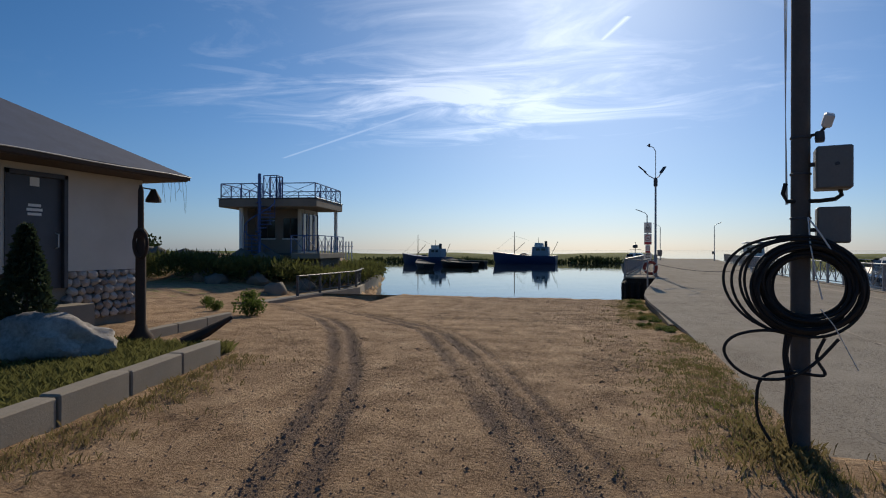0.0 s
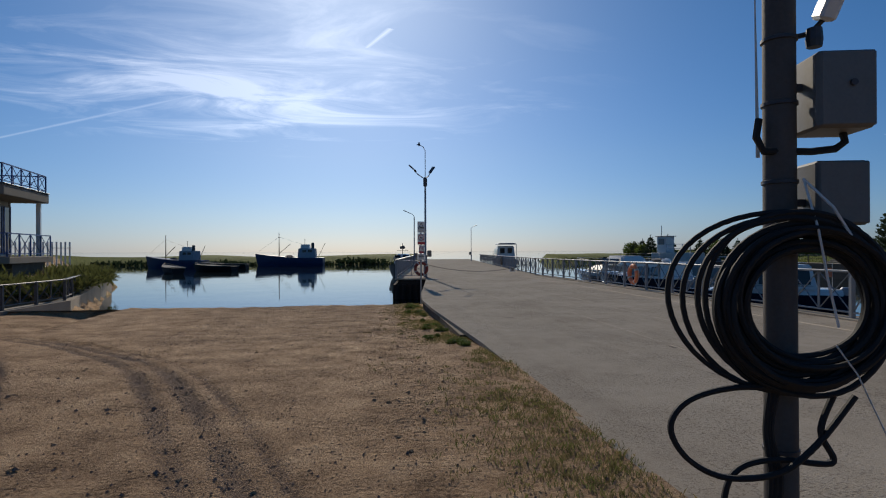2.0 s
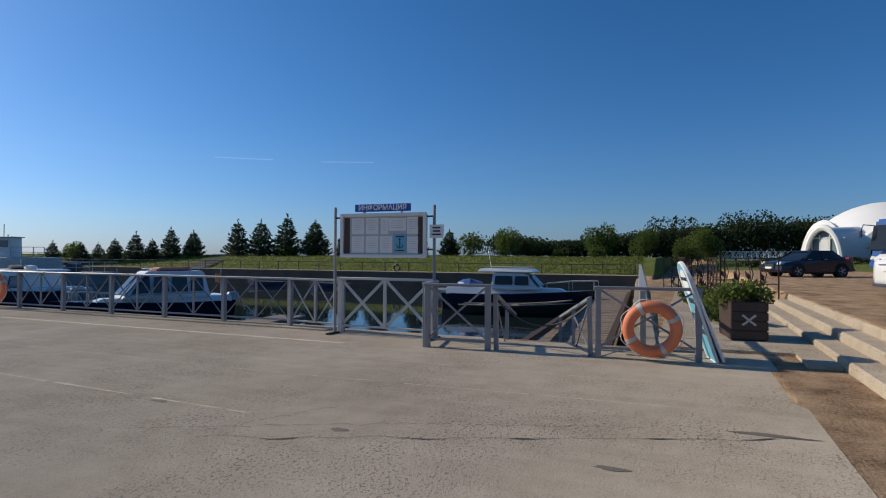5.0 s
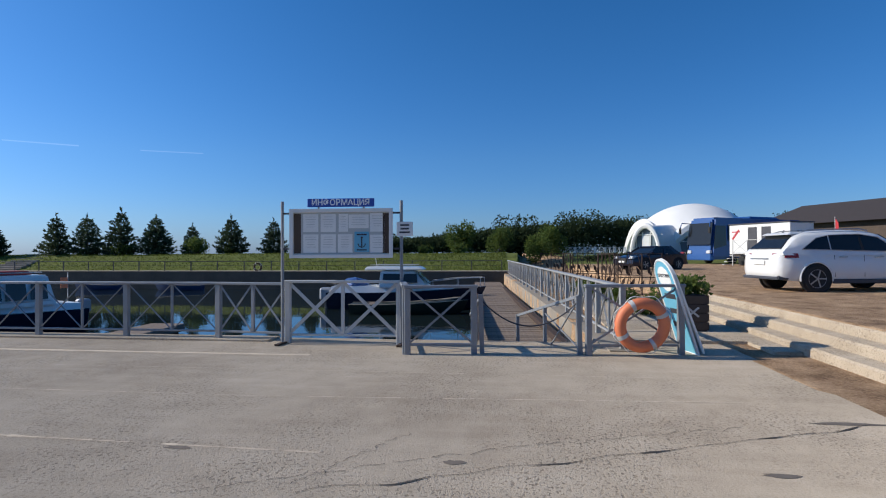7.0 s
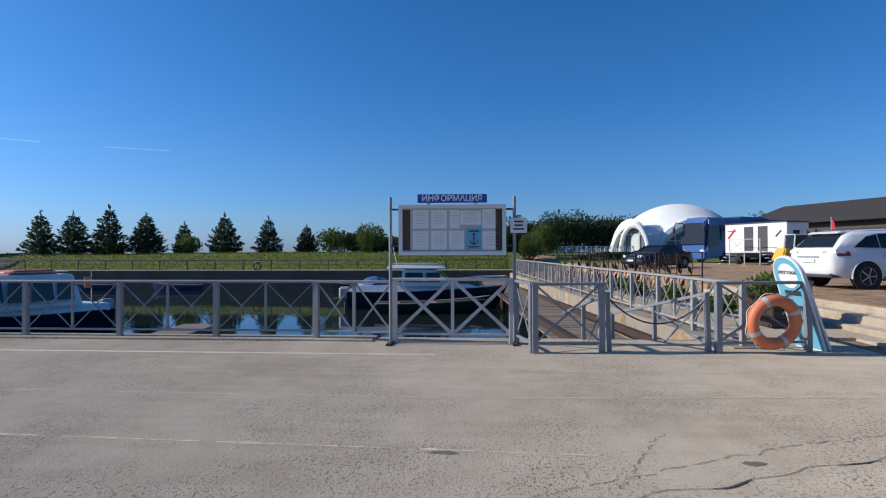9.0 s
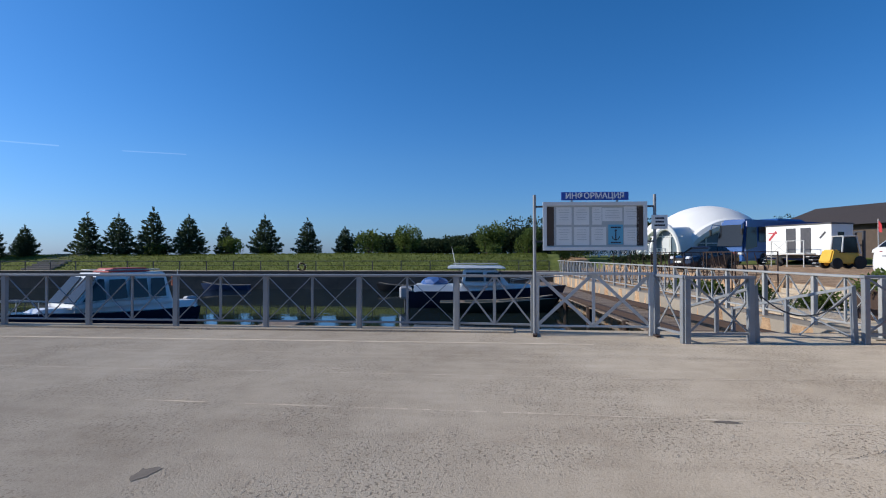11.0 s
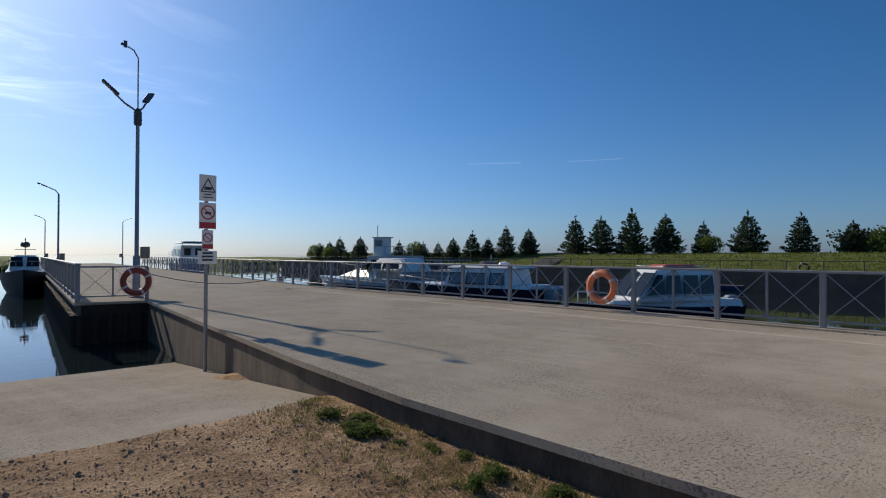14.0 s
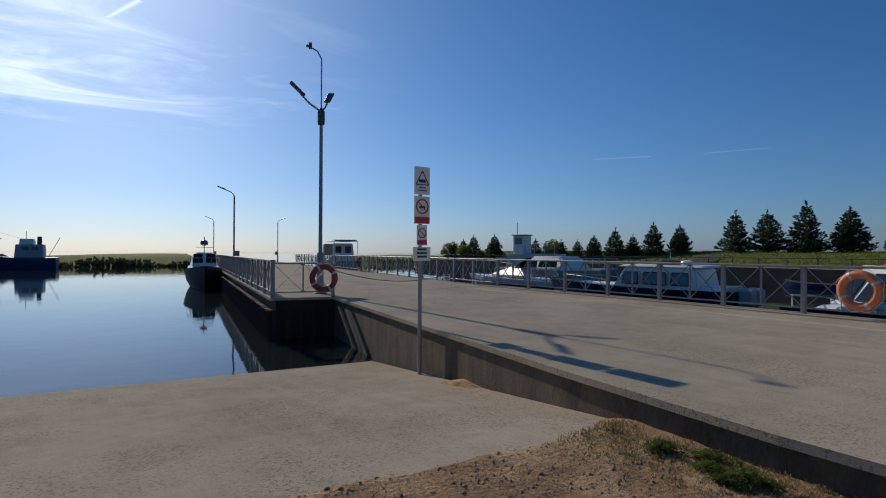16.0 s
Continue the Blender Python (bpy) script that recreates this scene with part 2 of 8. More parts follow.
ROOF_BLUE = mat("slate_blue_shingle", (0.055, 0.085, 0.16), (0.03, 0.045, 0.085), 0.85, scale=3, grain=30, bump=0.4)
ROOF_BROWN = mat("brown_roofing", (0.055, 0.042, 0.036), (0.035, 0.027, 0.024), 0.8, scale=2, bump=0.2)
STONE = mat("field_stone", (0.46, 0.43, 0.40), (0.2, 0.18, 0.17), 0.85, scale=5, bump=0.4, grain=30, rand=0.5)
STONE_DARK = mat("dark_rubble", (0.24, 0.21, 0.17), (0.11, 0.10, 0.085), 0.9, scale=3, bump=0.5, rand=0.4)
BOULDER = mat("granite_boulder", (0.48, 0.44, 0.40), (0.12, 0.105, 0.095), 0.9, scale=1.6, bump=0.9, grain=16, spread=0.3)
GLASS_DARK = mat("dark_glass", (0.016, 0.019, 0.022), (0.01, 0.012, 0.014), 0.08, spec=0.4)
GLASS_PALE = mat("pale_glazing", (0.10, 0.15, 0.18), (0.07, 0.10, 0.13), 0.08, spec=0.8)
CAR_WHITE = mat("pearl_car_paint", (0.74, 0.74, 0.73), (0.70, 0.70, 0.69), 0.15)
CAR_DARK = mat("dark_blue_car_paint", (0.012, 0.016, 0.035), (0.01, 0.012, 0.025), 0.14)
BUS_BLUE = mat("blue_coach_paint", (0.03, 0.10, 0.30), (0.025, 0.08, 0.25), 0.2)
YELLOW = mat("yellow_machine_paint", (0.72, 0.44, 0.04), (0.56, 0.33, 0.03), 0.45, scale=4)
ALLOY = mat("alloy_rim", (0.5, 0.5, 0.51), (0.35, 0.35, 0.36), 0.3, 0.8)
LAMP_RED = mat("red_lens", (0.30, 0.012, 0.015), (0.2, 0.01, 0.012), 0.15)
CLEAR = mat("clear_lens", (0.65, 0.66, 0.66), (0.5, 0.5, 0.5), 0.1)
BEIGE = mat("beige_render", (0.27, 0.235, 0.19), (0.17, 0.15, 0.125), 0.85, scale=0.9, bump=0.1)
LEAF_SPRUCE = mat("spruce_needles", (0.085, 0.115, 0.06), (0.03, 0.048, 0.028), 0.75, scale=3, grain=20, rand=0.25, spec=0.2, thin=0.3)
LEAF_BUSH = mat("broad_leaves", (0.14, 0.19, 0.045), (0.06, 0.09, 0.022), 0.7, scale=2, grain=20, rand=0.3, spec=0.2, thin=0.5)
LEAF_DARK = mat("far_foliage", (0.045, 0.066, 0.028), (0.02, 0.032, 0.016), 0.8, scale=0.5, grain=8, rand=0.3, spec=0.1, thin=0.3)
PEBBLE = mat("brown_pebbles", (0.33, 0.235, 0.175), (0.13, 0.09, 0.07), 0.9, scale=5, grain=40, spec=0.15)
CLOD = mat("sand_clods", (0.36, 0.26, 0.16), (0.2, 0.14, 0.085), 0.95, scale=4, grain=60, bump=0.3, spec=0.1)
TENT_GLASS = mat("tent_glazing", (0.17, 0.22, 0.26), (0.12, 0.16, 0.19), 0.3, spec=0.4)
GRASS_BLADE = mat("grass_blades", (0.20, 0.195, 0.07), (0.11, 0.115, 0.042), 0.8, scale=1.5, grain=14, spec=0.1, thin=0.5)
GRASS_BANK = mat("bank_turf", (0.19, 0.21, 0.05), (0.07, 0.10, 0.02), 0.8, scale=0.8, grain=6, spec=0.1, thin=0.4)
LEAF_WEED = mat("grassy_weeds", (0.17, 0.18, 0.06), (0.055, 0.065, 0.022), 0.8, scale=0.6, grain=6, spec=0.1, thin=0.45)
GRASS_DRY = mat("dry_grass", (0.30, 0.235, 0.115), (0.15, 0.125, 0.055), 0.85, scale=1.5, grain=14, spec=0.1, thin=0.5)
BARK = mat("bark", (0.10, 0.075, 0.055), (0.05, 0.04, 0.03), 0.9, scale=8, bump=0.4)
FLAG_RED = mat("red_cloth", (0.5, 0.03, 0.04), None, 0.8)


def make_ground_mat():
    m = bpy.data.materials.new("sandy_ground")
    m.use_nodes = True
    nt = m.node_tree
    bsdf = nt.nodes["Principled BSDF"]
    bsdf.inputs["Roughness"].default_value = 0.95
    bsdf.inputs["Specular IOR Level"].default_value = 0.15
    co = nt.nodes.new("ShaderNodeTexCoord").outputs["Object"]

    def noise_at(scale, detail=6.0, rough=0.62):
        n = node(nt, "ShaderNodeTexNoise", Scale=scale, Detail=detail, Roughness=rough)
        nt.links.new(co, n.inputs["Vector"])
        return n.outputs[0]

    mid, fine, speck = noise_at(1.7), noise_at(26.0, 8.0, 0.75), noise_at(75.0, 3.0, 0.6)
    both = math_node(nt, "ADD", math_node(nt, "MULTIPLY", mid, 0.5), math_node(nt, "MULTIPLY", fine, 0.5))
    sand = ramp_node(nt, both, [(0.38, (0.165, 0.098, 0.055)), (0.47, (0.36, 0.23, 0.133)), (0.55, (0.51, 0.34, 0.202)), (0.66, (0.68, 0.485, 0.305))])
    green = ramp_node(nt, both, [(0.3, (0.06, 0.08, 0.02)), (0.7, (0.20, 0.225, 0.055))])
    attr = nt.nodes.new("ShaderNodeAttribute")
    attr.attribute_name = "cover"
    sep = nt.nodes.new("ShaderNodeSeparateColor")
    nt.links.new(attr.outputs["Color"], sep.inputs[0])
    # cover: red is grass, green is dark track gravel
    grass = math_node(nt, "ADD", sep.outputs[0], math_node(nt, "MULTIPLY", math_node(nt, "SUBTRACT", mid, 0.5), 1.2))
    grass = ramp_node(nt, grass, [(0.42, (0, 0, 0)), (0.62, (1, 1, 1))])
    gravel = math_node(nt, "ADD", sep.outputs[1], math_node(nt, "ADD", math_node(nt, "MULTIPLY", math_node(nt, "SUBTRACT", both, 0.5), 1.6), math_node(nt, "MULTIPLY", math_node(nt, "SUBTRACT", speck, 0.5), 3.0)))
    # churned sand: short dark dents lying across the way of the wheels
    sm = nt.nodes.new("ShaderNodeMapping")
    sm.inputs["Scale"].default_value = (9.0, 24.0, 9.0)
    nt.links.new(co, sm.inputs[0])
    dent = node(nt, "ShaderNodeTexNoise", Scale=1.0, Detail=5.0, Roughness=0.6)
    nt.links.new(sm.outputs[0], dent.inputs["Vector"])
    dents = ramp_node(nt, dent.outputs[0], [(0.5, (0, 0, 0)), (0.64, (1, 1, 1))])
    gravel = math_node(nt, "ADD", gravel, math_node(nt, "MULTIPLY", dents, math_node(nt, "ADD", math_node(nt, "MULTIPLY", sep.outputs[2], 0.75), 0.09)))
    gravel = ramp_node(nt, gravel, [(0.3, (0, 0, 0)), (0.72, (1, 1, 1))])
    m1 = nt.nodes.new("ShaderNodeMix")
    m1.data_type = "RGBA"
    nt.links.new(gravel, m1.inputs["Factor"])
    nt.links.new(sand, m1.inputs["A"])
    m1.inputs["B"].default_value = (0.165, 0.112, 0.083, 1)
    m2 = nt.nodes.new("ShaderNodeMix")
    m2.data_type = "RGBA"
    nt.links.new(grass, m2.inputs["Factor"])
    nt.links.new(m1.outputs["Result"], m2.inputs["A"])
    nt.links.new(green, m2.inputs["B"])
    nt.links.new(m2.outputs["Result"], bsdf.inputs["Base Color"])
    bp = node(nt, "ShaderNodeBump", Strength=1.0, Distance=0.06)
    h = math_node(nt, "ADD", math_node(nt, "ADD", math_node(nt, "MULTIPLY", mid, 0.7), math_node(nt, "MULTIPLY", fine, 0.65)), math_node(nt, "MULTIPLY", dents, -0.12))
    nt.links.new(h, bp.inputs["Height"])
    nt.links.new(bp.outputs[0], bsdf.inputs["Normal"])
    return m


def make_water_mat():
    m = bpy.data.materials.new("harbour_water")
    m.use_nodes = True
    nt = m.node_tree
    bsdf = nt.nodes["Principled BSDF"]
    bsdf.inputs["Base Color"].default_value = (0.012, 0.02, 0.022, 1)
    bsdf.inputs["Roughness"].default_value = 0.03
    bsdf.inputs["IOR"].default_value = 1.33
    co = nt.nodes.new("ShaderNodeTexCoord").outputs["Object"]
    big = node(nt, "ShaderNodeTexNoise", Scale=0.35, Detail=3.0)
    small = node(nt, "ShaderNodeTexNoise", Scale=2.2, Detail=4.0)
    nt.links.new(co, big.inputs["Vector"]), nt.links.new(co, small.inputs["Vector"])
    h = math_node(nt, "ADD", big.outputs[0], math_node(nt, "MULTIPLY", small.outputs[0], 0.25))
    bp = node(nt, "ShaderNodeBump", Strength=0.09, Distance=0.10)
    nt.links.new(h, bp.inputs["Height"])
    nt.links.new(bp.outputs[0], bsdf.inputs["Normal"])
    return m


GROUND, WATER = make_ground_mat(), make_water_mat()


# ---- mesh helpers ----
def to_mesh(name, bm, material, smooth=False):
    me = bpy.data.meshes.new(name)
    bmesh.ops.recalc_face_normals(bm, faces=bm.faces[:])
    bm.to_mesh(me)
    bm.free()
    me.materials.append(material)
    if smooth:
        me.polygons.foreach_set("use_smooth", [True] * len(me.polygons))
        me.set_sharp_from_angle(angle=radians(40))
    return me


def part(name, bm, material, parent, label="", smooth=False):
    ob = new(name, to_mesh(name, bm, material, smooth))
    ob.parent = parent
    return tagged(ob, label=label)


def shared(name, me, parent, m=None):
    ob = new(name, me)
    ob.parent = parent
    if m is not None:
        ob.matrix_basis = m
    return ob


def thing(name, m, label, category, group="", kind=""):
    ob = new(name)
    ob.empty_display_size = 0.2
    ob.matrix_basis = m
    return tagged(ob, label, category, group, kind)


def solid(name, bm, material, label, category, kind="", m=None, smooth=False):
    ob = new(name, to_mesh(name, bm, material, smooth))
    if m is not None:
        ob.matrix_basis = m
    return tagged(ob, label, category, "", kind)


def box(a, b, bevel=0.0, bm=None, m=None):
    bm = bm or bmesh.new()
    a, b = Vector(a), Vector(b)
    made = bmesh.ops.create_cube(bm, size=1, matrix=Matrix.LocRotScale((a + b) / 2, None, b - a))
    vs = made["verts"]
    if bevel:
        es = list({e for v in vs for e in v.link_edges})
        r = bmesh.ops.bevel(bm, geom=es, offset=bevel, segments=1, affect="EDGES")
        vs = list({v for f in r["faces"] for v in f.verts} | {v for v in vs if v.is_valid})
    if m is not None:
        bmesh.ops.transform(bm, matrix=m, verts=list({v for v in vs if v.is_valid}))
    return bm


def bar(p, q, w, h=None, bm=None, up=(0, 0, 1), bevel=0.0):
    """A square bar from p to q, w wide and h high."""
    p, q = Vector(p), Vector(q)
    d = (q - p).normalized()
    u = Vector(up)
    if abs(d.dot(u)) > 0.99:
        u = Vector((0, 1, 0))
    s = d.cross(u).normalized()
    u = s.cross(d)
    m = Matrix((s, d, u)).transposed().to_4x4()
    m.translation = (p + q) / 2
    L = (q - p).length
    h = h or w
    return box((-w / 2, -L / 2, -h / 2), (w / 2, L / 2, h / 2), bevel, bm, m)


def tube(points, r, sides=8, bm=None, closed=False):
    """A round tube through points; r a number or one per point."""
    bm = bm or bmesh.new()
    pts = [Vector(p) for p in points]
    n = len(pts)
    rs = [r] * n if isinstance(r, (int, float)) else r
    rings = []
    side = None
    for i, p in enumerate(pts):
        if closed:
            d = pts[(i + 1) % n] - pts[i - 1]
        else:
            d = pts[min(i + 1, n - 1)] - pts[max(i - 1, 0)]
        d.normalize()
        if side is None:
            side = d.cross(Vector((0, 0, 1)) if abs(d.z) < 0.9 else Vector((1, 0, 0))).normalized()
        else:
            side = (side - d * side.dot(d)).normalized()
        other = d.cross(side)
        rings.append([bm.verts.new(p + rs[i] * (math.cos(a) * side + math.sin(a) * other)) for a in (math.tau * k / sides for k in range(sides))])
    for i in range(n if closed else n - 1):
        a, b = rings[i], rings[(i + 1) % n]
        for k in range(sides):
            bm.faces.new((a[k], a[(k + 1) % sides], b[(k + 1) % sides], b[k]))
    if not closed:
        bm.faces.new(rings[0][::-1]), bm.faces.new(rings[-1])
    return bm


def prism(outline, z0, z1, bm=None):
    """A plan outline raised from z0 to z1."""
    bm = bm or bmesh.new()
    lo = [bm.verts.new((x, y, z0)) for x, y in outline]
    hi = [bm.verts.new((x, y, z1)) for x, y in outline]
    n = len(outline)
    bm.faces.new(hi), bm.faces.new(lo[::-1])
    for i in range(n):
        bm.faces.new((lo[i], lo[(i + 1) % n], hi[(i + 1) % n], hi[i]))
    return bm


def loft(sections, bm=None, caps=True):
    """Closed rings of equal count, joined one to the next."""
    bm = bm or bmesh.new()
    rings = [[bm.verts.new(p) for p in s] for s in sections]
    n = len(rings[0])
    for a, b in zip(rings, rings[1:]):
        for k in range(n):
            bm.faces.new((a[k], a[(k + 1) % n], b[(k + 1) % n], b[k]))
    if caps:
        bm.faces.new(rings[0][::-1]), bm.faces.new(rings[-1])
    return bm


def lathe(profile, sides=16, bm=None, m=None):
    """A profile of (radius, height) turned round z."""
    bm = bm or bmesh.new()
    before = set(bm.verts)
    rings = [[bm.verts.new((r * math.cos(math.tau * k / sides), r * math.sin(math.tau * k / sides), z)) for k in range(sides)] for r, z in profile]
    for a, b in zip(rings, rings[1:]):
        for k in range(sides):
            bm.faces.new((a[k], a[(k + 1) % sides], b[(k + 1) % sides], b[k]))
    bm.faces.new(rings[0][::-1]), bm.faces.new(rings[-1])
    if m is not None:
        bmesh.ops.transform(bm, matrix=m, verts=[v for v in bm.verts if v not in before])
    return bm


def rock(rx, ry, rz, seed, sub=2, rough=0.25):
    bm = bmesh.new()
    bmesh.ops.create_icosphere(bm, subdivisions=sub, radius=1)
    off = Vector((seed * 7.3, seed * 3.1, seed * 1.7))
    for v in bm.verts:
        k = 1 + rough * noise.noise(v.co * 1.3 + off) + rough * 0.4 * noise.noise(v.co * 3.4 + off)
        v.co = Vector((v.co.x * rx, v.co.y * ry, v.co.z * rz)) * k
    return bm


# ---- the lie of the land ----
WATER_Z = -1.1
EDGE_X = 1.05            # pier's edge beside the slip


def lerp(a, b, t):
    return a + (b - a) * min(1, max(0, t))


def smooth_step(a, b, v):
    t = min(1, max(0, (v - a) / (b - a)))
    return t * t * (3 - 2 * t)


def south_wall_y(x):
    return 5.55 + 0.075 * (x - 9.0)


def edge_x(y):
    """The pier's west edge beside the sand."""
    return lerp(1.26, EDGE_X, (y - 10.5) / 6)


def slip_wall_x(y):
    """The splayed wall on the west side of the slip."""
    return -11.3 - 0.34 * max(0, y - 24)


def ruts(x, y):
    """Strength of the twin-tyre tracks, which curve off to the west."""
    d = y - 3.57
    c = -0.36 * d - 0.0027 * max(0.0, d) ** 3
    s = 0
    for k, w in ((-2.85, 0.13), (-2.5, 0.12), (-1.05, 0.13), (-0.67, 0.14), (-0.36, 0.06)):
        cx = k + c + 0.05 * math.sin(y * 0.9 + k)
        s += math.exp(-((x - cx) / w) ** 2)
    return s * (1 - smooth_step(13, 17, y)) * (0.75 + 0.5 * noise.noise(Vector((x * 0.8, y * 0.8, 2))))


def chop(x, y):
    """Where cleated wheels have churned the sand beside the concrete."""
    c = 0.15 - 0.02 * (y - 6)
    return math.exp(-((x - c) / 0.75) ** 2) * smooth_step(4.5, 6.5, y) * (1 - smooth_step(15, 18, y)) * max(0.0, 0.55 + 1.2 * noise.noise(Vector((x * 0.9, y * 0.5, 7))))


def land(x, y):
    """Height of the ground, or of the bed under the water."""
    # east basin
    if x > 9.75 and x < 40.4 and y > south_wall_y(x) + 0.15:
        return -3.5
    if x >= 40.4 and 7 < y <= 112:
        top = 1.42 + 0.12 * noise.noise(Vector((x * 0.1, y * 0.1, 0)))
        z = lerp(0.2, top, smooth_step(42.4, 46.8, x))
        z = lerp(z, -3.5, smooth_step(75, 95, x) * smooth_step(34, 44, y))
        return lerp(z, -3.5, smooth_step(97, 104, y + 2 * noise.noise(Vector((x * 0.2, 1, 1)))))
    # far bank behind the harbour
    if y > 112:
        if x > 92:
            return -3.5
        k = smooth_step(114, 119, y) * (1 - smooth_step(131, 138, y))
        return lerp(-3.5, 0.55 + 0.5 * noise.noise(Vector((x * 0.06, y * 0.08, 3))), k)
    # pier: bed under the deck
    if x > EDGE_X + 0.25 and y > 19:
        return -3.5 if y > 24 else -0.6
    if y > 20.3 and x > slip_wall_x(y) - 0.2:
        ramp = -0.3 - 0.1 * (y - 20.3)
        over = y - 20.25 - 0.2 * noise.noise(Vector((x * 0.45, 3, 1))) - 0.3 * noise.noise(Vector((x * 1.7, y, 6))) - 0.35 * smooth_step(0.2, 1.2, x)
        return max(ramp, -3.5) + lerp(0.045, -0.06, smooth_step(-0.5, 0.6, over)) + 0.012 * noise.noise(Vector((x * 2.3, y * 2.3, 5)))
    if y > 44 and x > -17.6 - 0.6 * (y - 44):
        return -3.5
    z = 0.0
    if y > 9 and x < 9:
        z = -0.27 * smooth_step(7.5, 16.5, y)
        z *= smooth_step(-11.5, -7, x)
    z += 0.05 * noise.noise(Vector((x * 0.35, y * 0.35, 0))) * (1 - 0.75 * smooth_step(-1, 0.6, x) * (1 - smooth_step(9, 10, x)))
    if x < 1.2:
        z -= 0.045 * ruts(x, y)
        z += 0.02 * noise.noise(Vector((x * 2.3, y * 2.3, 5))) + 0.016 * noise.noise(Vector((x * 4.3, y * 5.1, 8))) + 0.02 * chop(x, y) * math.sin(x * 3.1 + 22 * y + 4 * noise.noise(Vector((x, y, 1))))
    if y > 14 and x < -8:
        z -= 0.4 * smooth_step(14, 16, y) * smooth_step(-15.5, -12.6, x + 0.34 * max(0, y - 24))
    # mound under the kiosk, rising ground in the west
    r = math.hypot((x + 18.6) / 5.6, (y - 28) / 7)
    z += 1.25 * (1 - smooth_step(0.35, 1.15, r))
    z += 1.1 * smooth_step(-24, -40, x) * smooth_step(12, 30, y)
    # parking ground in the south-east stands higher
    if x > 6:
        z = lerp(z, 0.45, smooth_step(2.2, 2.1, y))
    elif x > 2.5:
        z = lerp(z, 0.45 * smooth_step(2.5, 6, x), smooth_step(2.5, 1.0, y))
    if x > 58:
        z = lerp(z, 1.15, smooth_step(59, 66, x) * smooth_step(8, 4, y) * smooth_step(-36, -28, y))
    if edge_x(y) + 0.08 < x < 9.9 and y > 3.8:
        z = min(z, -0.12)
    return z


def axis(fine0, fine1, step, lo, hi):
    out = list(np.arange(fine0, fine1 + 1e-6, step))
    s, v = step, fine1
    while v < hi:
        s *= 1.13
        v += s
        out.append(v)
    s, v = step, fine0
    while v > lo:
        s *= 1.13
        v -= s
        out.insert(0, v)
    return [float(q) for q in out]


def make_ground():
    xs = axis(-7.0, 1.56, 0.07, -1500, 40)
    xs = [x for x in xs if x < 7] + [float(q) for q in np.arange(7.2, 48, 0.45)] + axis(48.2, 49, 0.6, 48.1, 2500)[1:]
    ys = axis(1.5, 21.0, 0.085, -1500, 2500)
    verts, cover = [], []
    for y in ys:
        for x in xs:
            verts.append((x, y, land(x, y)))
            g = 0.0
            if y > 112 or (x > 42.2 and 6.8 < y < 104):
                g = 1.0
            elif x < -8 and y > 11:
                g = lerp(0.1, 0.42, smooth_step(-12, -15, x))
            elif x > 8.5 and y < 2.2:
                g = 0.05 + 0.9 * smooth_step(48, 60, x) + 0.45 * smooth_step(-16, -30, y)
            elif x < 1.4 and y < 21:
                e = 1 - smooth_step(0.05, 0.95, edge_x(y) - x)
                g = 0.36 * e * (0.75 + 0.6 * noise.noise(Vector((x * 0.7, y * 0.45, 9))))
                if x < -4.9 - 0.2 * (y - 2.6) and y < 5.8:
                    g = 0.5
            if x < -40:
                g = max(g, 0.8)
            r = ruts(x, y) if x < 1 and y < 19 else 0
            cover.append((min(1, max(0, g)), min(1, r * 1.1), min(1, chop(x, y)) if x < 1.5 and y < 19 else 0, 1))
    nx = len(xs)
    faces = [(j * nx + i, j * nx + i + 1, (j + 1) * nx + i + 1, (j + 1) * nx + i) for j in range(len(ys) - 1) for i in range(nx - 1)]
    me = bpy.data.meshes.new("ground")
    me.from_pydata(verts, [], faces)
    layer = me.color_attributes.new("cover", "FLOAT_COLOR", "POINT")
    layer.data.foreach_set("color", [c for q in cover for c in q])
    me.polygons.foreach_set("use_smooth", [True] * len(me.polygons))
    me.materials.append(GROUND)
    tagged(new("ground", me), "sandy gravel ground with wheel tracks and grass patches", "ground", kind="structure")


make_ground()
bm = bmesh.new()
for a in ((-4000, 20.5, 4000, 4800),):
    bmesh.ops.create_grid(bm, x_segments=40, y_segments=40, size=1, matrix=Matrix.LocRotScale(((a[0] + a[2]) / 2, (a[1] + a[3]) / 2, WATER_Z), None, ((a[2] - a[0]) / 2, (a[3] - a[1]) / 2, 1)))
bmesh.ops.create_grid(bm, x_segments=2, y_segments=2, size=1, matrix=Matrix.LocRotScale((25.5, 12.5, WATER_Z), None, (16.5, 8.0, 1)))
solid("water", bm, WATER, "calm dark harbour water reflecting the sky", "water", "structure")

# ---- pier ----
BEND_Y = 35.0


def far_x(x, y, y0=BEND_Y):
    return x + 0.11 * (y - y0)


PIER_END = 104
deck = prism([(1.27, 3.7),  (9.82, 3.7), (9.82, BEND_Y), (far_x(9.82, PIER_END), PIER_END), (far_x(0.82, PIER_END, 32.4), PIER_END), (0.82, 32.4), (2.5, 32.2), (1.25, 21.4), (EDGE_X, 19), (EDGE_X, 16.5), (1.25, 10.5)], -0.07, 0.0)
solid("pier_deck", deck, CONCRETE, "wide worn concrete pier deck", "pier", "structure")
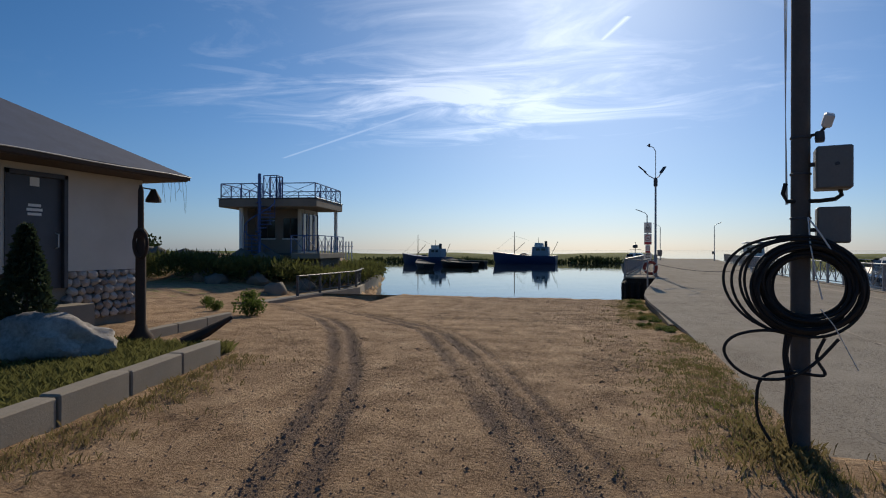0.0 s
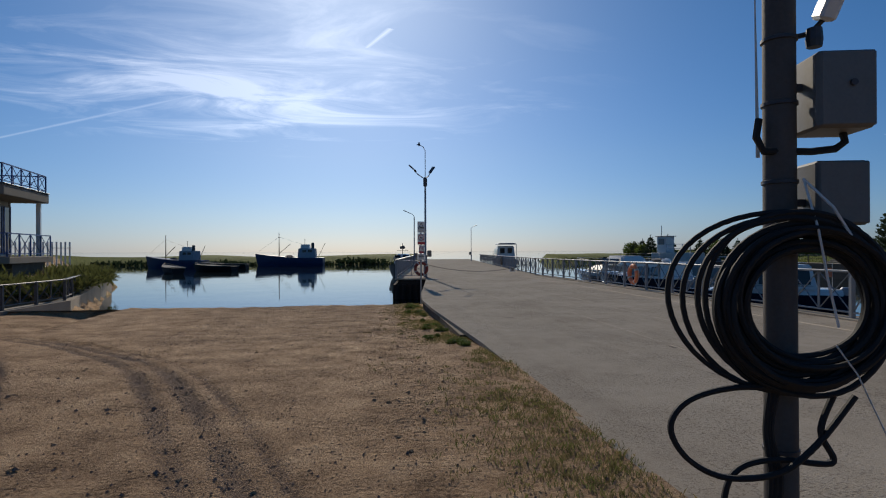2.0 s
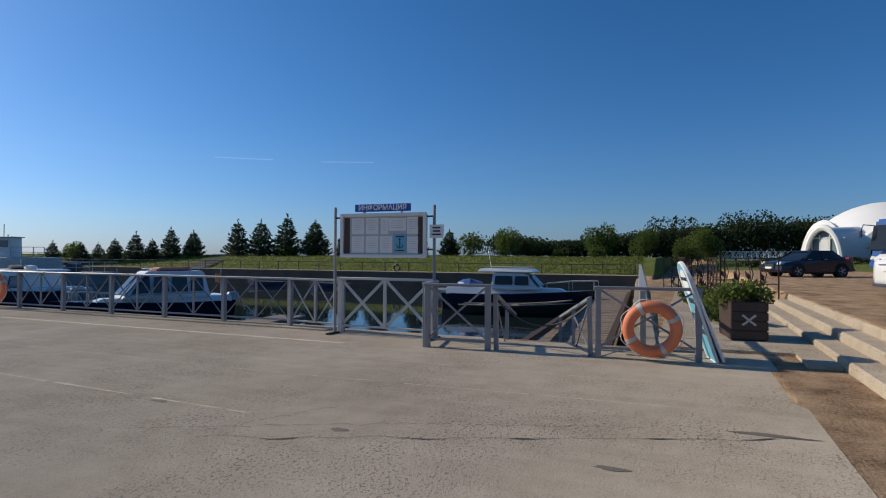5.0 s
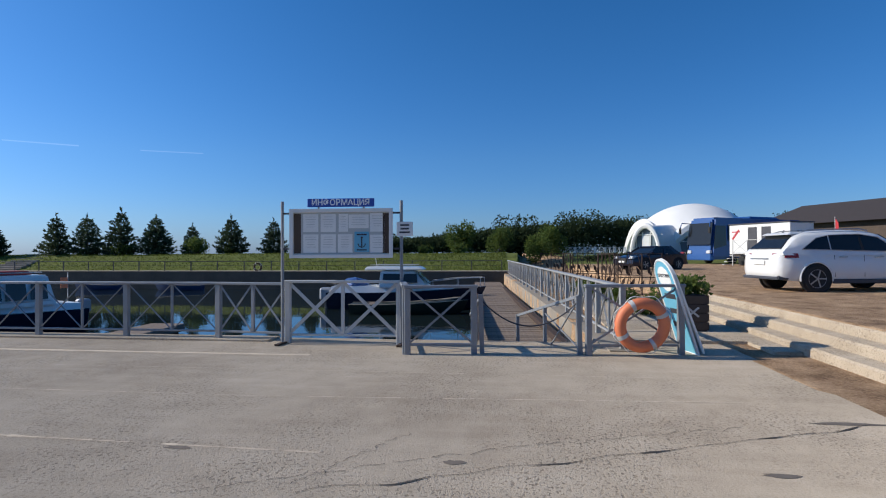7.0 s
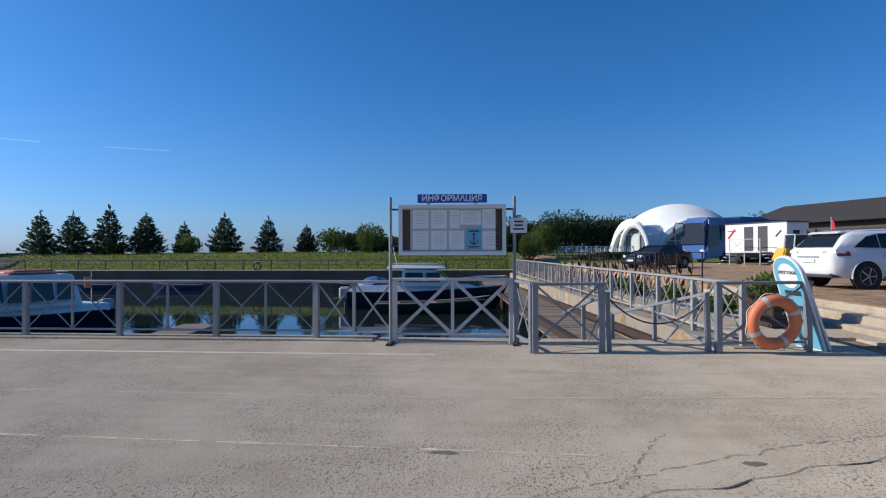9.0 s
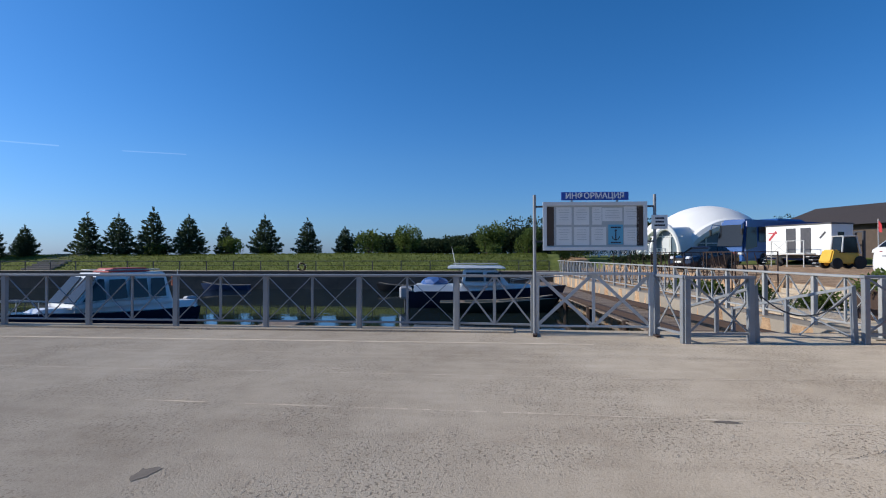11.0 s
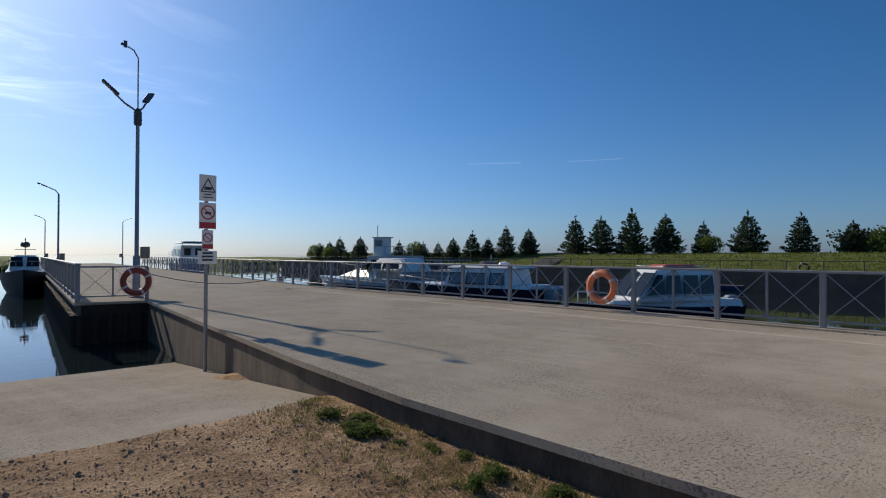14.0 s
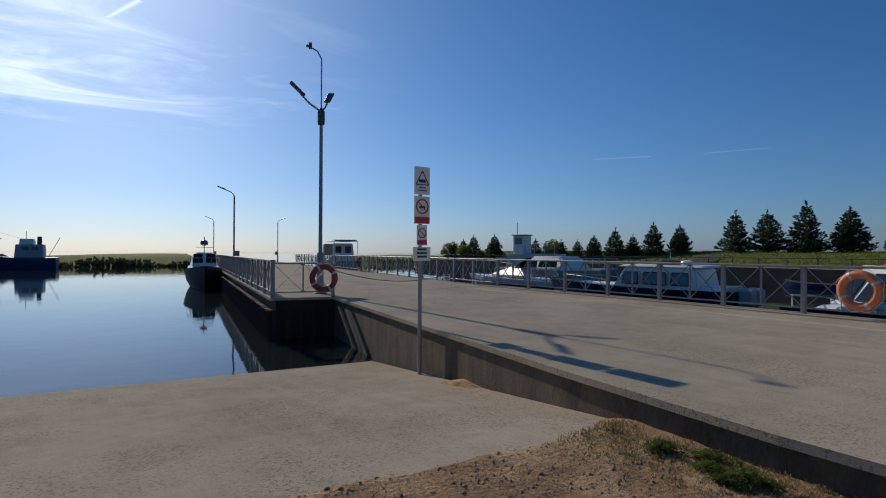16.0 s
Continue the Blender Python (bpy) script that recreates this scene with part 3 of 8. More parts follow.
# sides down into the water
solid("pier_wall_west", prism([(EDGE_X + 0.06, 12), (EDGE_X + 0.9, 12), (3.2, 32.1), (2.53, 32.12), (1.29, 21.4), (EDGE_X + 0.04, 19)], -2.5, -0.07), CONCRETE_WALL, "dark streaked concrete side of the pier", "wall", "structure")
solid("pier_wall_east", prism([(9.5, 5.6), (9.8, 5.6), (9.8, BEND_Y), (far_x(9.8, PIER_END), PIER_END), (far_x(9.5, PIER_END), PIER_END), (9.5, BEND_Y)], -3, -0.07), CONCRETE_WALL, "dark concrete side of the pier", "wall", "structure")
# painted line and a raised lip beside the railing
solid("deck_line", prism([(8.06, 10.2), (8.16, 10.2), (8.16, 34), (8.06, 34)], 0.0, 0.004), SCUFF, "long pale worn line across concrete", "line", "structure")
solid("deck_lip", prism([(9.28, 11.4), (9.8, 11.4), (9.8, BEND_Y), (9.28, BEND_Y)], 0.0, 0.03), CONCRETE, "low concrete lip below the railing", "trim", "structure")
# slip ramp
slip = bmesh.new()
vs = [slip.verts.new(p) for p in ((-11.4, 20.3, -0.3), (EDGE_X + 0.14, 20.3, -0.3), (1.6, 24.6, -0.73), (2.4, 32, -1.47), (3.2, 40, -2.3), (-16.6, 40, -2.3), (-12.8, 25.5, -0.82))]
slip.faces.new(vs)
solid("slip_ramp", slip, CONCRETE, "smooth concrete boat ramp running into water", "ramp", "structure")


def pile_row():
    """Sheet piles below the far left edge of the pier."""
    wall = thing("pier_piles", Matrix(), "dark steel sheet piles along the pier side", "piling", kind="structure")
    bm = bmesh.new()
    p = lathe([(0.09, -3), (0.09, -0.32)], 8)
    me = to_mesh("pile", p, RUST, True)
    y = 32.5
    while y < 62:
        shared("pile", me, wall, Matrix.Translation((far_x(0.8, y, 32.4), y, 0)))
        y += 0.42
    x = 0.95
    while x < 2.5:
        shared("pile", me, wall, Matrix.Translation((x, 32.36, 0)))
        x += 0.36
    back = prism([(1.0, 32.5), (2.8, 32.3), (far_x(2.8, PIER_END, 32.4), PIER_END), (far_x(1.0, PIER_END, 32.4), PIER_END)], -3, -0.07)
    part("backing", back, RUST, wall)


pile_row()


# ---- railings ----
def railing_meshes(L, h, steel=STEEL):
    """The pieces of one bay: post, rails, middle bar and four braces."""
    half = L / 2
    d = {}
    d["post"] = to_mesh("post", box((-0.045, -0.045, -0.05), (0.045, 0.045, h - 0.03), 0.006), steel)
    d["top_rail"] = to_mesh("top_rail", box((-0.07, 0, h - 0.045), (0.07, L, h), 0.008), steel)
    d["bottom_rail"] = to_mesh("bottom_rail", box((-0.022, 0.04, 0.13), (0.022, L - 0.04, 0.165), 0.004), steel)
    d["middle_bar"] = to_mesh("middle_bar", box((-0.02, half - 0.02, 0.16), (0.02, half + 0.02, h - 0.04), 0.004), steel)
    lo, hi = 0.165, h - 0.05
    ends = [((0.04, lo), (half - 0.02, hi)), ((0.04, hi), (half - 0.02, lo)), ((half + 0.02, lo), (L - 0.04, hi)), ((half + 0.02, hi), (L - 0.04, lo))]
    d["brace"] = [to_mesh("brace", bar((0.006 * (-1) ** i, a[0], a[1]), (0.006 * (-1) ** i, b[0], b[1]), 0.012, 0.028, up=(1, 0, 0)), steel) for i, (a, b) in enumerate(ends)]
    return d


def railing_bay(meshes, m, label, group, last=False):
    t = thing("railing", m, label, "railing", group)
    for k in ("post", "top_rail", "bottom_rail", "middle_bar"):
        shared(k, meshes[k], t)
    for b in meshes["brace"]:
        shared("brace", b, t)
    return t


BAY = 1.8
bay = railing_meshes(BAY, 1.03)
low_bay = railing_meshes(BAY, 0.8, STEEL_DARK)
RAIL_LABEL = "grey steel railing bay with crossed braces on the pier"
for i in range(14):
    y = 10.64 + BAY * i
    if y < 11:
        continue
    railing_bay(bay, pose(9.52, y, 0.0), RAIL_LABEL, "pier railing bays")
turn = -math.degrees(math.atan(0.11))
for i in range(23):
    y = 35.84 + (BAY * i) * math.cos(radians(turn))
    railing_bay(bay, pose(far_x(9.52, y), y, 0, 0, 0, turn), RAIL_LABEL, "pier railing bays")
y0 = 32.55
for i in range(22):
    y = y0 + BAY * i * math.cos(radians(turn))
    railing_bay(bay, pose(far_x(0.93, y, y0), y, 0, 0, 0, turn), "dark steel railing bay with crossed braces above the harbour", "harbour railing bays")
ret = railing_meshes(1.64, 0.96)
t = railing_bay(ret, pose(2.52, 32.24, 0, 0, 0, 81), "short steel railing return with crossed braces at the slip", "")
part("end_post", box((-0.045, 1.595, -0.05), (0.045, 1.685, 0.98), 0.006), STEEL, t)

# ---- plants ----
# the western group stands on one plan, set out from the yard's corner
WEST = Matrix.Translation((-0.23, -0.95, 0)) @ Matrix.Scale(0.951, 4) @ Matrix.Translation((0.267, -0.035, 0))


def leaf_mesh(name, material, points, size, flat=0.0, outward=1.2, wide=0.35):
    """Many small leaf blades, one at each (place, outward way)."""
    verts, faces = [], []
    for p, n in points:
        s = size * random.uniform(0.6, 1.3)
        a = Vector((random.gauss(0, 1), random.gauss(0, 1), random.gauss(0, 1) * (1 - flat)))
        a = (a + n * outward).normalized()
        b = a.cross(Vector((random.gauss(0, 1), random.gauss(0, 1), random.gauss(0, 1)))).normalized()
        k = len(verts)
        verts += [p - b * s * wide * 0.6, p + a * s * 0.45 - b * s * wide, p + a * s, p + a * s * 0.45 + b * s * wide]
        faces.append((k, k + 1, k + 2, k + 3))
    me = bpy.data.meshes.new(name)
    me.from_pydata(verts, [], faces)
    me.materials.append(material)
    return me


def spruce_meshes(seed, h=3.6, r=1.3, leaves=3000):
    """Whorls of rising branches, each feathered with sprays of needles."""
    random.seed(seed)
    pts = []
    trunk = tube([(0, 0, -0.2), (0, 0, h * 0.5), (0.02, 0.01, h * 0.97)], [0.09, 0.06, 0.012], 6)
    whorls = 15
    for k in range(whorls):
        u = (k + random.uniform(-0.3, 0.3)) / whorls
        n = 8 if u < 0.6 else 6
        for j in range(n):
            a = math.tau * (j + random.uniform(-0.3, 0.3)) / n + k * 1.9
            reach = r * (max(0.0, 1 - u) ** 0.82) * random.uniform(0.72, 1.16) + 0.07
            z0 = 0.08 + max(0.0, u) * (h - 0.3)
            rise = random.uniform(0.12, 0.42) * reach
            way = Vector((math.cos(a), math.sin(a), 0))
            side = Vector((-way.y, way.x, 0))
            if k % 2 == 0 and j % 2 == 0:
                tube([(0, 0, z0), tuple(way * reach * 0.85 + Vector((0, 0, z0 + rise * 0.7)))], [0.02, 0.006], 4, trunk)
            count = max(5, int(leaves / (whorls * 7) * reach / r * 2.0))
            for i in range(count):
                d = random.random() ** 0.7
                p = way * reach * d + Vector((0, 0, z0 + rise * d * d)) + side * random.gauss(0, 0.16 * reach * (1.1 - d)) + Vector((0, 0, random.gauss(0, 0.05)))
                pts.append((p, way * 1.1 + Vector((0, 0, 0.5)) + side * random.gauss(0, 0.5)))
    for i in range(12):
        pts.append((Vector((random.gauss(0, 0.02), random.gauss(0, 0.02), h - 0.3 + i * 0.03)), Vector((0, 0, 1.6))))
    return to_mesh("trunk", trunk, BARK), leaf_mesh("crown", LEAF_SPRUCE, pts, 0.25, 0.0, 2.0, 0.2)


def bush_meshes(seed, r=0.6, h=0.8, leaves=500, size=0.14, material=None):
    random.seed(seed)
    pts = []
    lobes = [(Vector((random.uniform(-0.5, 0.5) * r, random.uniform(-0.5, 0.5) * r, h * random.uniform(0.35, 0.65))), random.uniform(0.35, 0.6)) for _ in range(7)]
    for _ in range(leaves):
        c, k = random.choice(lobes)
        d = Vector((random.gauss(0, 1), random.gauss(0, 1), random.gauss(0, 0.8))).normalized()
        p = c + Vector((d.x * r * k, d.y * r * k, d.z * h * k * 0.8)) * random.uniform(0.6, 1.05)
        p.z = max(p.z, 0.02)
        pts.append((p, d))
    crown = leaf_mesh("crown", material or LEAF_BUSH, pts, size)
    stems = bmesh.new()
    for c, k in lobes:
        tube([(c.x * 0.2, c.y * 0.2, -0.1), tuple(c)], [0.03 * r + 0.004, 0.006], 5, stems)
    return to_mesh("stems", stems, BARK), crown


def plant(name, meshes, m, label, category, group=""):
    t = thing(name, m, label, category, group)
    shared("trunk" if name.endswith("tree") else "stems", meshes[0], t)
    shared("crown", meshes[1], t)
    return t


spruces = [spruce_meshes(s, h, r) for s, h, r in ((1, 3.6, 1.35), (2, 3.45, 1.5), (3, 3.85, 1.45), (4, 3.15, 1.3))]
SPRUCE_Y = [(44.0, 93.4, 0.62), (44.2, 91.2, 0.72), (44.0, 88.0, 0.8), (44.0, 82.7, 0.95), (42.9, 72.4, 0.72), (43.6, 68.5, 0.65), (44.0, 66.2, 0.55), (44.4, 64.0, 0.76), (44.9, 61.3, 0.8), (45.3, 59.2, 0.6), (45.7, 56.9, 0.8), (46.2, 54.1, 0.83), (47.2, 48.9, 0.96), (47.7, 46.2, 1.01), (48.2, 43.2, 1.04), (48.8, 40.1, 1.1), (49.4, 36.9, 0.74), (50.0, 33.4, 0.97), (50.7, 29.6, 0.82), (51.3, 26.2, 0.78)]
for i, (x, y, s) in enumerate(SPRUCE_Y):
    plant("spruce_tree", spruces[i % 4], pose(x, y, land(x, y) - 0.03, 0, 0, i * 77) @ Matrix.Scale(s * 1.07, 4), "young dark green spruce on the grass bank", "tree", "row of young spruces")
bush_a, bush_b = bush_meshes(11, leaves=800, size=0.11), bush_meshes(12, 0.9, 1.3, 1100, 0.12)
for x, y, s, k in ((47.5, 42.4, 1.5, 0), (48.5, 36.2, 1.4, 1), (49.3, 33.4, 1.1, 0), (50.5, 23.6, 1.9, 1), (51.5, 15.5, 1.2, 0), (52, 12.4, 1.4, 0), (46.0, 60, 1.1, 0), (45.5, 72, 1.5, 1), (44.2, 96.6, 1.6, 0), (44.4, 94.6, 1.9, 1), (44.0, 90, 1.7, 1), (44.0, 86, 1.4, 0), (44.2, 70.3, 1.5, 1)):
    plant("bush", (bush_a, bush_b)[k], pose(x, y, land(x, y), 0, 0, x * 40) @ Matrix.Scale(s, 4), "rounded green bush on the grass bank", "bush", "bank bushes")
round_tree = bush_meshes(21, 1.5, 2.6, 3200, 0.16)
for x, y, s in ((51.0, 20.3, 1.05), (58, 13, 1.25), (60, 9.0, 1.1), (62, 5.0, 1.2), (66, 3.0, 1.35)):
    plant("leafy_tree", round_tree, pose(x, y, land(x, y), 0, 0, x * 31) @ Matrix.Scale(s, 4), "broad green deciduous tree behind the bank", "tree", "deciduous trees")


def woods(name, line, depth, h, count, size, label, seed, material=None, wide=0.35):
    """A far strip of woodland, uneven along its top."""
    random.seed(seed)
    pts = []
    n = len(line) - 1
    for _ in range(count):
        t = random.random() * n
        i = int(t)
        a, b = Vector(line[i]), Vector(line[i + 1])
        p = a.lerp(b, t - i)
        top = h * (0.62 + 0.5 * noise.noise(Vector((p.x * 0.13, p.y * 0.13, seed))) + 0.28 * noise.noise(Vector((p.x * 0.6, p.y * 0.6, seed))))
        z = top * random.random() ** 0.6
        pts.append((Vector((p.x + random.uniform(-depth, depth), p.y + random.uniform(-depth, depth), land(p.x, p.y) + z)), Vector((0, 0, 1))))
    ob = new(name, leaf_mesh(name, material or LEAF_DARK, pts, size, wide=wide))
    tagged(ob, label, "woodland", kind="stuff")


woods("woodland", [(95, 34), (100, 18), (104, 4)], 4, 5.0, 26000, 0.42, "dark green woodland beyond the grass bank", 3)
woods("tall_woodland", [(103, 8), (110, -12), (120, -30), (130, -60)], 4, 8.6, 52000, 0.42, "tall dark mixed woodland behind the car park", 4)
woods("bank_scrub", [(-140, 117), (-60, 116), (0, 116), (30, 116.5)], 2.4, 2.1, 19000, 0.6, "low dark scrub along the far breakwater", 5)
woods("low_breakwater_scrub", [(30, 116.5), (60, 117.5), (85, 119)], 2.0, 1.0, 5000, 0.4, "thin low scrub on the outer breakwater", 6)
woods("kiosk_scrub", [(-26, 23), (-21.5, 21.6), (-16.5, 21.6), (-13.6, 24), (-13.5, 28), (-15.5, 34), (-19, 42)], 1.3, 1.1, 20000, 0.34, "tall weeds and grasses below the kiosk", 7, LEAF_WEED, 0.1)


def bank_turf():
    """Tufts over the slope and brow of the east bank."""
    random.seed(18)
    pts = []
    for _ in range(26000):
        y = 8 + 90 * random.random() ** 1.3
        x = random.uniform(42.6, 49.5)
        pts.append((Vector((x, y, land(x, y) - 0.02)), Vector((random.gauss(0, 0.2), random.gauss(0, 0.2), 1))))
    tagged(new("bank_turf", leaf_mesh("bank_turf", GRASS_BANK, pts, 0.17, 0, 2.2, 0.16)), "rough green turf on the grass bank", "grass", kind="stuff")


bank_turf()
woods("west_scrub", [(-60, 60), (-45, 44), (-38, 34)], 2.5, 1.8, 3000, 0.4, "dark shrubs on the rise in the west", 9)
woods("south_woods", [(30, -75), (-20, -80), (-70, -60), (-80, -10), (-70, 30)], 5, 8, 4000, 1.8, "woodland behind the yard", 12)


def tuft_field(name, count, where, size, material, label, seed):
    random.seed(seed)
    verts, faces = [], []
    made = 0
    while made < count:
        x, y, k = where()
        z = land(x, y)
        made += 1
        for _ in range(random.randint(4, 8)):
            a = random.random() * math.tau
            hgt = size * random.uniform(0.5, 1.4) * k
            dx, dy = math.cos(a), math.sin(a)
            bx, by = x + random.gauss(0, 0.035), y + random.gauss(0, 0.035)
            w = 0.002 + 0.003 * random.random()
            lean = hgt * random.uniform(0.2, 0.9)
            i = len(verts)
            verts += [(bx - dy * w, by + dx * w, z - 0.01), (bx + dy * w, by - dx * w, z - 0.01), (bx + dx * lean * 0.4, by + dy * lean * 0.4, z + hgt * 0.7), (bx + dx * lean, by + dy * lean, z + hgt)]
            faces += [(i, i + 1, i + 2), (i + 1, i + 3, i + 2)]
    me = bpy.data.meshes.new(name)
    me.from_pydata(verts, [], faces)
    me.materials.append(material)
    tagged(new(name, me), label, "grass", kind="stuff")


def edge_spot():
    y = random.uniform(3.0, 20.5)
    x = edge_x(y) + 0.03 - abs(random.gauss(0, 0.5))
    while noise.noise(Vector((x * 0.9, y * 0.7, 4))) < random.uniform(-0.35, 0.25):
        y = random.uniform(3.0, 20.5)
        x = edge_x(y) + 0.03 - abs(random.gauss(0, 0.5))
    return x, y, 0.55


def pole_spot():
    a, r = random.random() * math.tau, abs(random.gauss(0, 0.28))
    return 1.08 + math.cos(a) * r, 3.75 + math.sin(a) * r * 2.2, 0.7


def kerb_spot():
    y = random.uniform(1.0, 6.0)
    x = kerb_x(y) + 0.1 + abs(random.gauss(0, 0.28))
    return x, y, 0.6


def bed_spot():
    y = random.uniform(1.0, 6.4)
    return kerb_x(y) - 0.15 - random.random() * 2.3, y, 0.9


def kerb_x(y):
    return -4.72 - 0.2 * (y - 2.9)


tuft_field("edge_grass", 1500, edge_spot, 0.06, GRASS_BLADE, "short sparse grass along the concrete edge", 31)
tuft_field("edge_dry_grass", 2200, edge_spot, 0.055, GRASS_DRY, "short dry grass along the concrete edge", 32)
tuft_field("pole_grass", 170, pole_spot, 0.11, GRASS_DRY, "dry grass clump round the pole", 33)
tuft_field("kerb_grass", 420, kerb_spot, 0.09, GRASS_DRY, "dry weeds along the kerb", 34)
tuft_field("bed_grass", 3200, bed_spot, 0.15, GRASS_BLADE, "rough green plants in the kerbed bed", 35)


def pebbles():
    random.seed(41)
    verts, faces = [], []
    for _ in range(26000):
        if random.random() < 0.75:
            y = 2.0 + 12 * random.random() ** 1.6
            x = random.uniform(-6.5, 1.0)
            if random.random() < 0.82 and ruts(x, y) < 0.35:
                continue
        else:
            y = random.uniform(12, 20.6)
            x = random.uniform(-4.5, 0.95)
        r = random.uniform(0.004, 0.013) * (2.0 if random.random() < 0.04 else 1)
        z = land(x, y) + r * 0.3
        i = len(verts)
        for dx, dy, dz in ((1, 0.2, 0), (-0.3, 0.9, 0), (-0.9, -0.3, 0), (0.2, -1, 0), (0.1, 0, 0.9)):
            verts.append((x + dx * r * random.uniform(0.7, 1.3), y + dy * r * random.uniform(0.7, 1.3), z + dz * r))
        faces += [(i, i + 1, i + 4), (i + 1, i + 2, i + 4), (i + 2, i + 3, i + 4), (i + 3, i, i + 4)]
    me = bpy.data.meshes.new("pebbles")
    me.from_pydata(verts, [], faces)
    me.materials.append(PEBBLE)
    tagged(new("pebbles", me), "loose pebbles and clods on the sand", "gravel", kind="stuff")


def clods():
    """Lumps of trodden sand, thickest where wheels have churned it and by the slip."""
    random.seed(43)
    verts, faces = [], []
    made = 0
    while made < 9000:
        y = random.uniform(2.8, 20.8)
        x = random.uniform(-6.0, 1.1)
        want = 0.12 + chop(x, y) + 0.5 * ruts(x, y) + 0.7 * smooth_step(15.5, 19.5, y)
        if random.random() > want:
            continue
        made += 1
        r = random.uniform(0.004, 0.012) * (2.2 if random.random() < 0.05 else 1)
        z = land(x, y) + r * 0.15
        i = len(verts)
        for dx, dy, dz in ((1, 0.2, 0), (-0.1, 0.8, 0), (-1, -0.2, 0), (0.2, -0.8, 0), (0.35, 0.1, 0.42), (-0.35, -0.1, 0.38)):
            verts.append((x + dx * r * random.uniform(0.7, 1.4), y + dy * r * random.uniform(0.7, 1.3), z + dz * r))
        faces += [(i, i + 1, i + 4), (i + 1, i + 2, i + 5), (i + 1, i + 5, i + 4), (i + 2, i + 3, i + 5), (i + 3, i, i + 4), (i + 3, i + 4, i + 5)]
    me = bpy.data.meshes.new("sand_clods")
    me.from_pydata(verts, [], faces)
    me.materials.append(CLOD)
    tagged(new("sand_clods", me), "small crumbled lumps of dry sand", "sand", kind="stuff")


pebbles()
clods()
for x, y, s in ((0.72, 12.2, 0.4), (0.62, 13.6, 0.42), (0.75, 15.4, 0.5), (0.55, 17.6, 0.6), (0.7, 19.0, 0.6), (-8.3, 10.9, 1.0), (-10.2, 13.6, 0.8), (-10.4, 12.0, 0.6), (-9.6, 11.3, 0.6)):
    plant("weed", bush_a, pose(x, y, land(x, y), 0, 0, y * 50) @ Matrix.Scale(s * 0.26 if x > -5 else s * 0.6, 4), "small green weed growing in the sand", "weed", "weeds")

random.seed(45)
for i in range(34):
    y = random.uniform(10.5, 20.6)
    x = edge_x(y) - 0.1 - abs(random.gauss(0, 0.22))
    plant("weed", bush_a, pose(x, y, land(x, y) - 0.01, 0, 0, y * 50) @ Matrix.Diagonal((0.24, 0.24, 0.13, 1)) @ Matrix.Scale(random.uniform(0.4, 1.0), 4), "low green weed against the pier edge", "weed", "edge weeds")

# ---- start of the walk: pole, kerb, white building ----
def cable_coil(parent):
    """A dense ring of turns, a few slack ones hanging out on one side."""
    for k in range(26):
        q, s = random.random() * math.tau, 0.062 * math.sqrt(random.random())
        rr, dy = 0.28 + s * math.cos(q), -0.125 + s * math.sin(q)
        cx, cz = 0.02 + random.gauss(0, 0.008), random.gauss(0, 0.008)
        pts = [(cx + (rr + 0.006 * math.sin(3 * a + k)) * 1.05 * math.cos(a), dy + 0.02 * math.sin(2 * a + k), cz + (rr + 0.006 * math.cos(2 * a + k)) * 0.98 * math.sin(a)) for a in (math.tau * i / 40 for i in range(40))]
        part("cable_turn", tube(pts, 0.0115, 6, closed=True), RUBBER, parent, smooth=True)
    for wide, high, cx, cz in ((0.36, 0.33, -0.05, 0.01), (0.40, 0.345, -0.065, 0.0), (0.44, 0.35, -0.08, 0.015), (0.36, 0.36, -0.02, 0.005)):
        pts = [(cx + wide * math.cos(a) * (1 if math.cos(a) < 0 else 0.92), -0.14 + 0.03 * math.sin(a + wide * 9), cz + high * math.sin(a + 0.12 * math.cos(a))) for a in (math.tau * i / 44 for i in range(44))]
        part("slack_turn", tube(pts, 0.0115, 6, closed=True), RUBBER, parent, smooth=True)


def curve_through(points, n=6):
    """A smooth line through points."""
    p = [Vector(q) for q in points]
    out = []
    for i in range(len(p) - 1):
        a, b, c, d = p[max(i - 1, 0)], p[i], p[i + 1], p[min(i + 2, len(p) - 1)]
        for k in range(n):
            t = k / n
            out.append(0.5 * (2 * b + (c - a) * t + (2 * a - 5 * b + 4 * c - d) * t * t + (3 * b - a - 3 * c + d) * t ** 3))
    return out + [p[-1]]


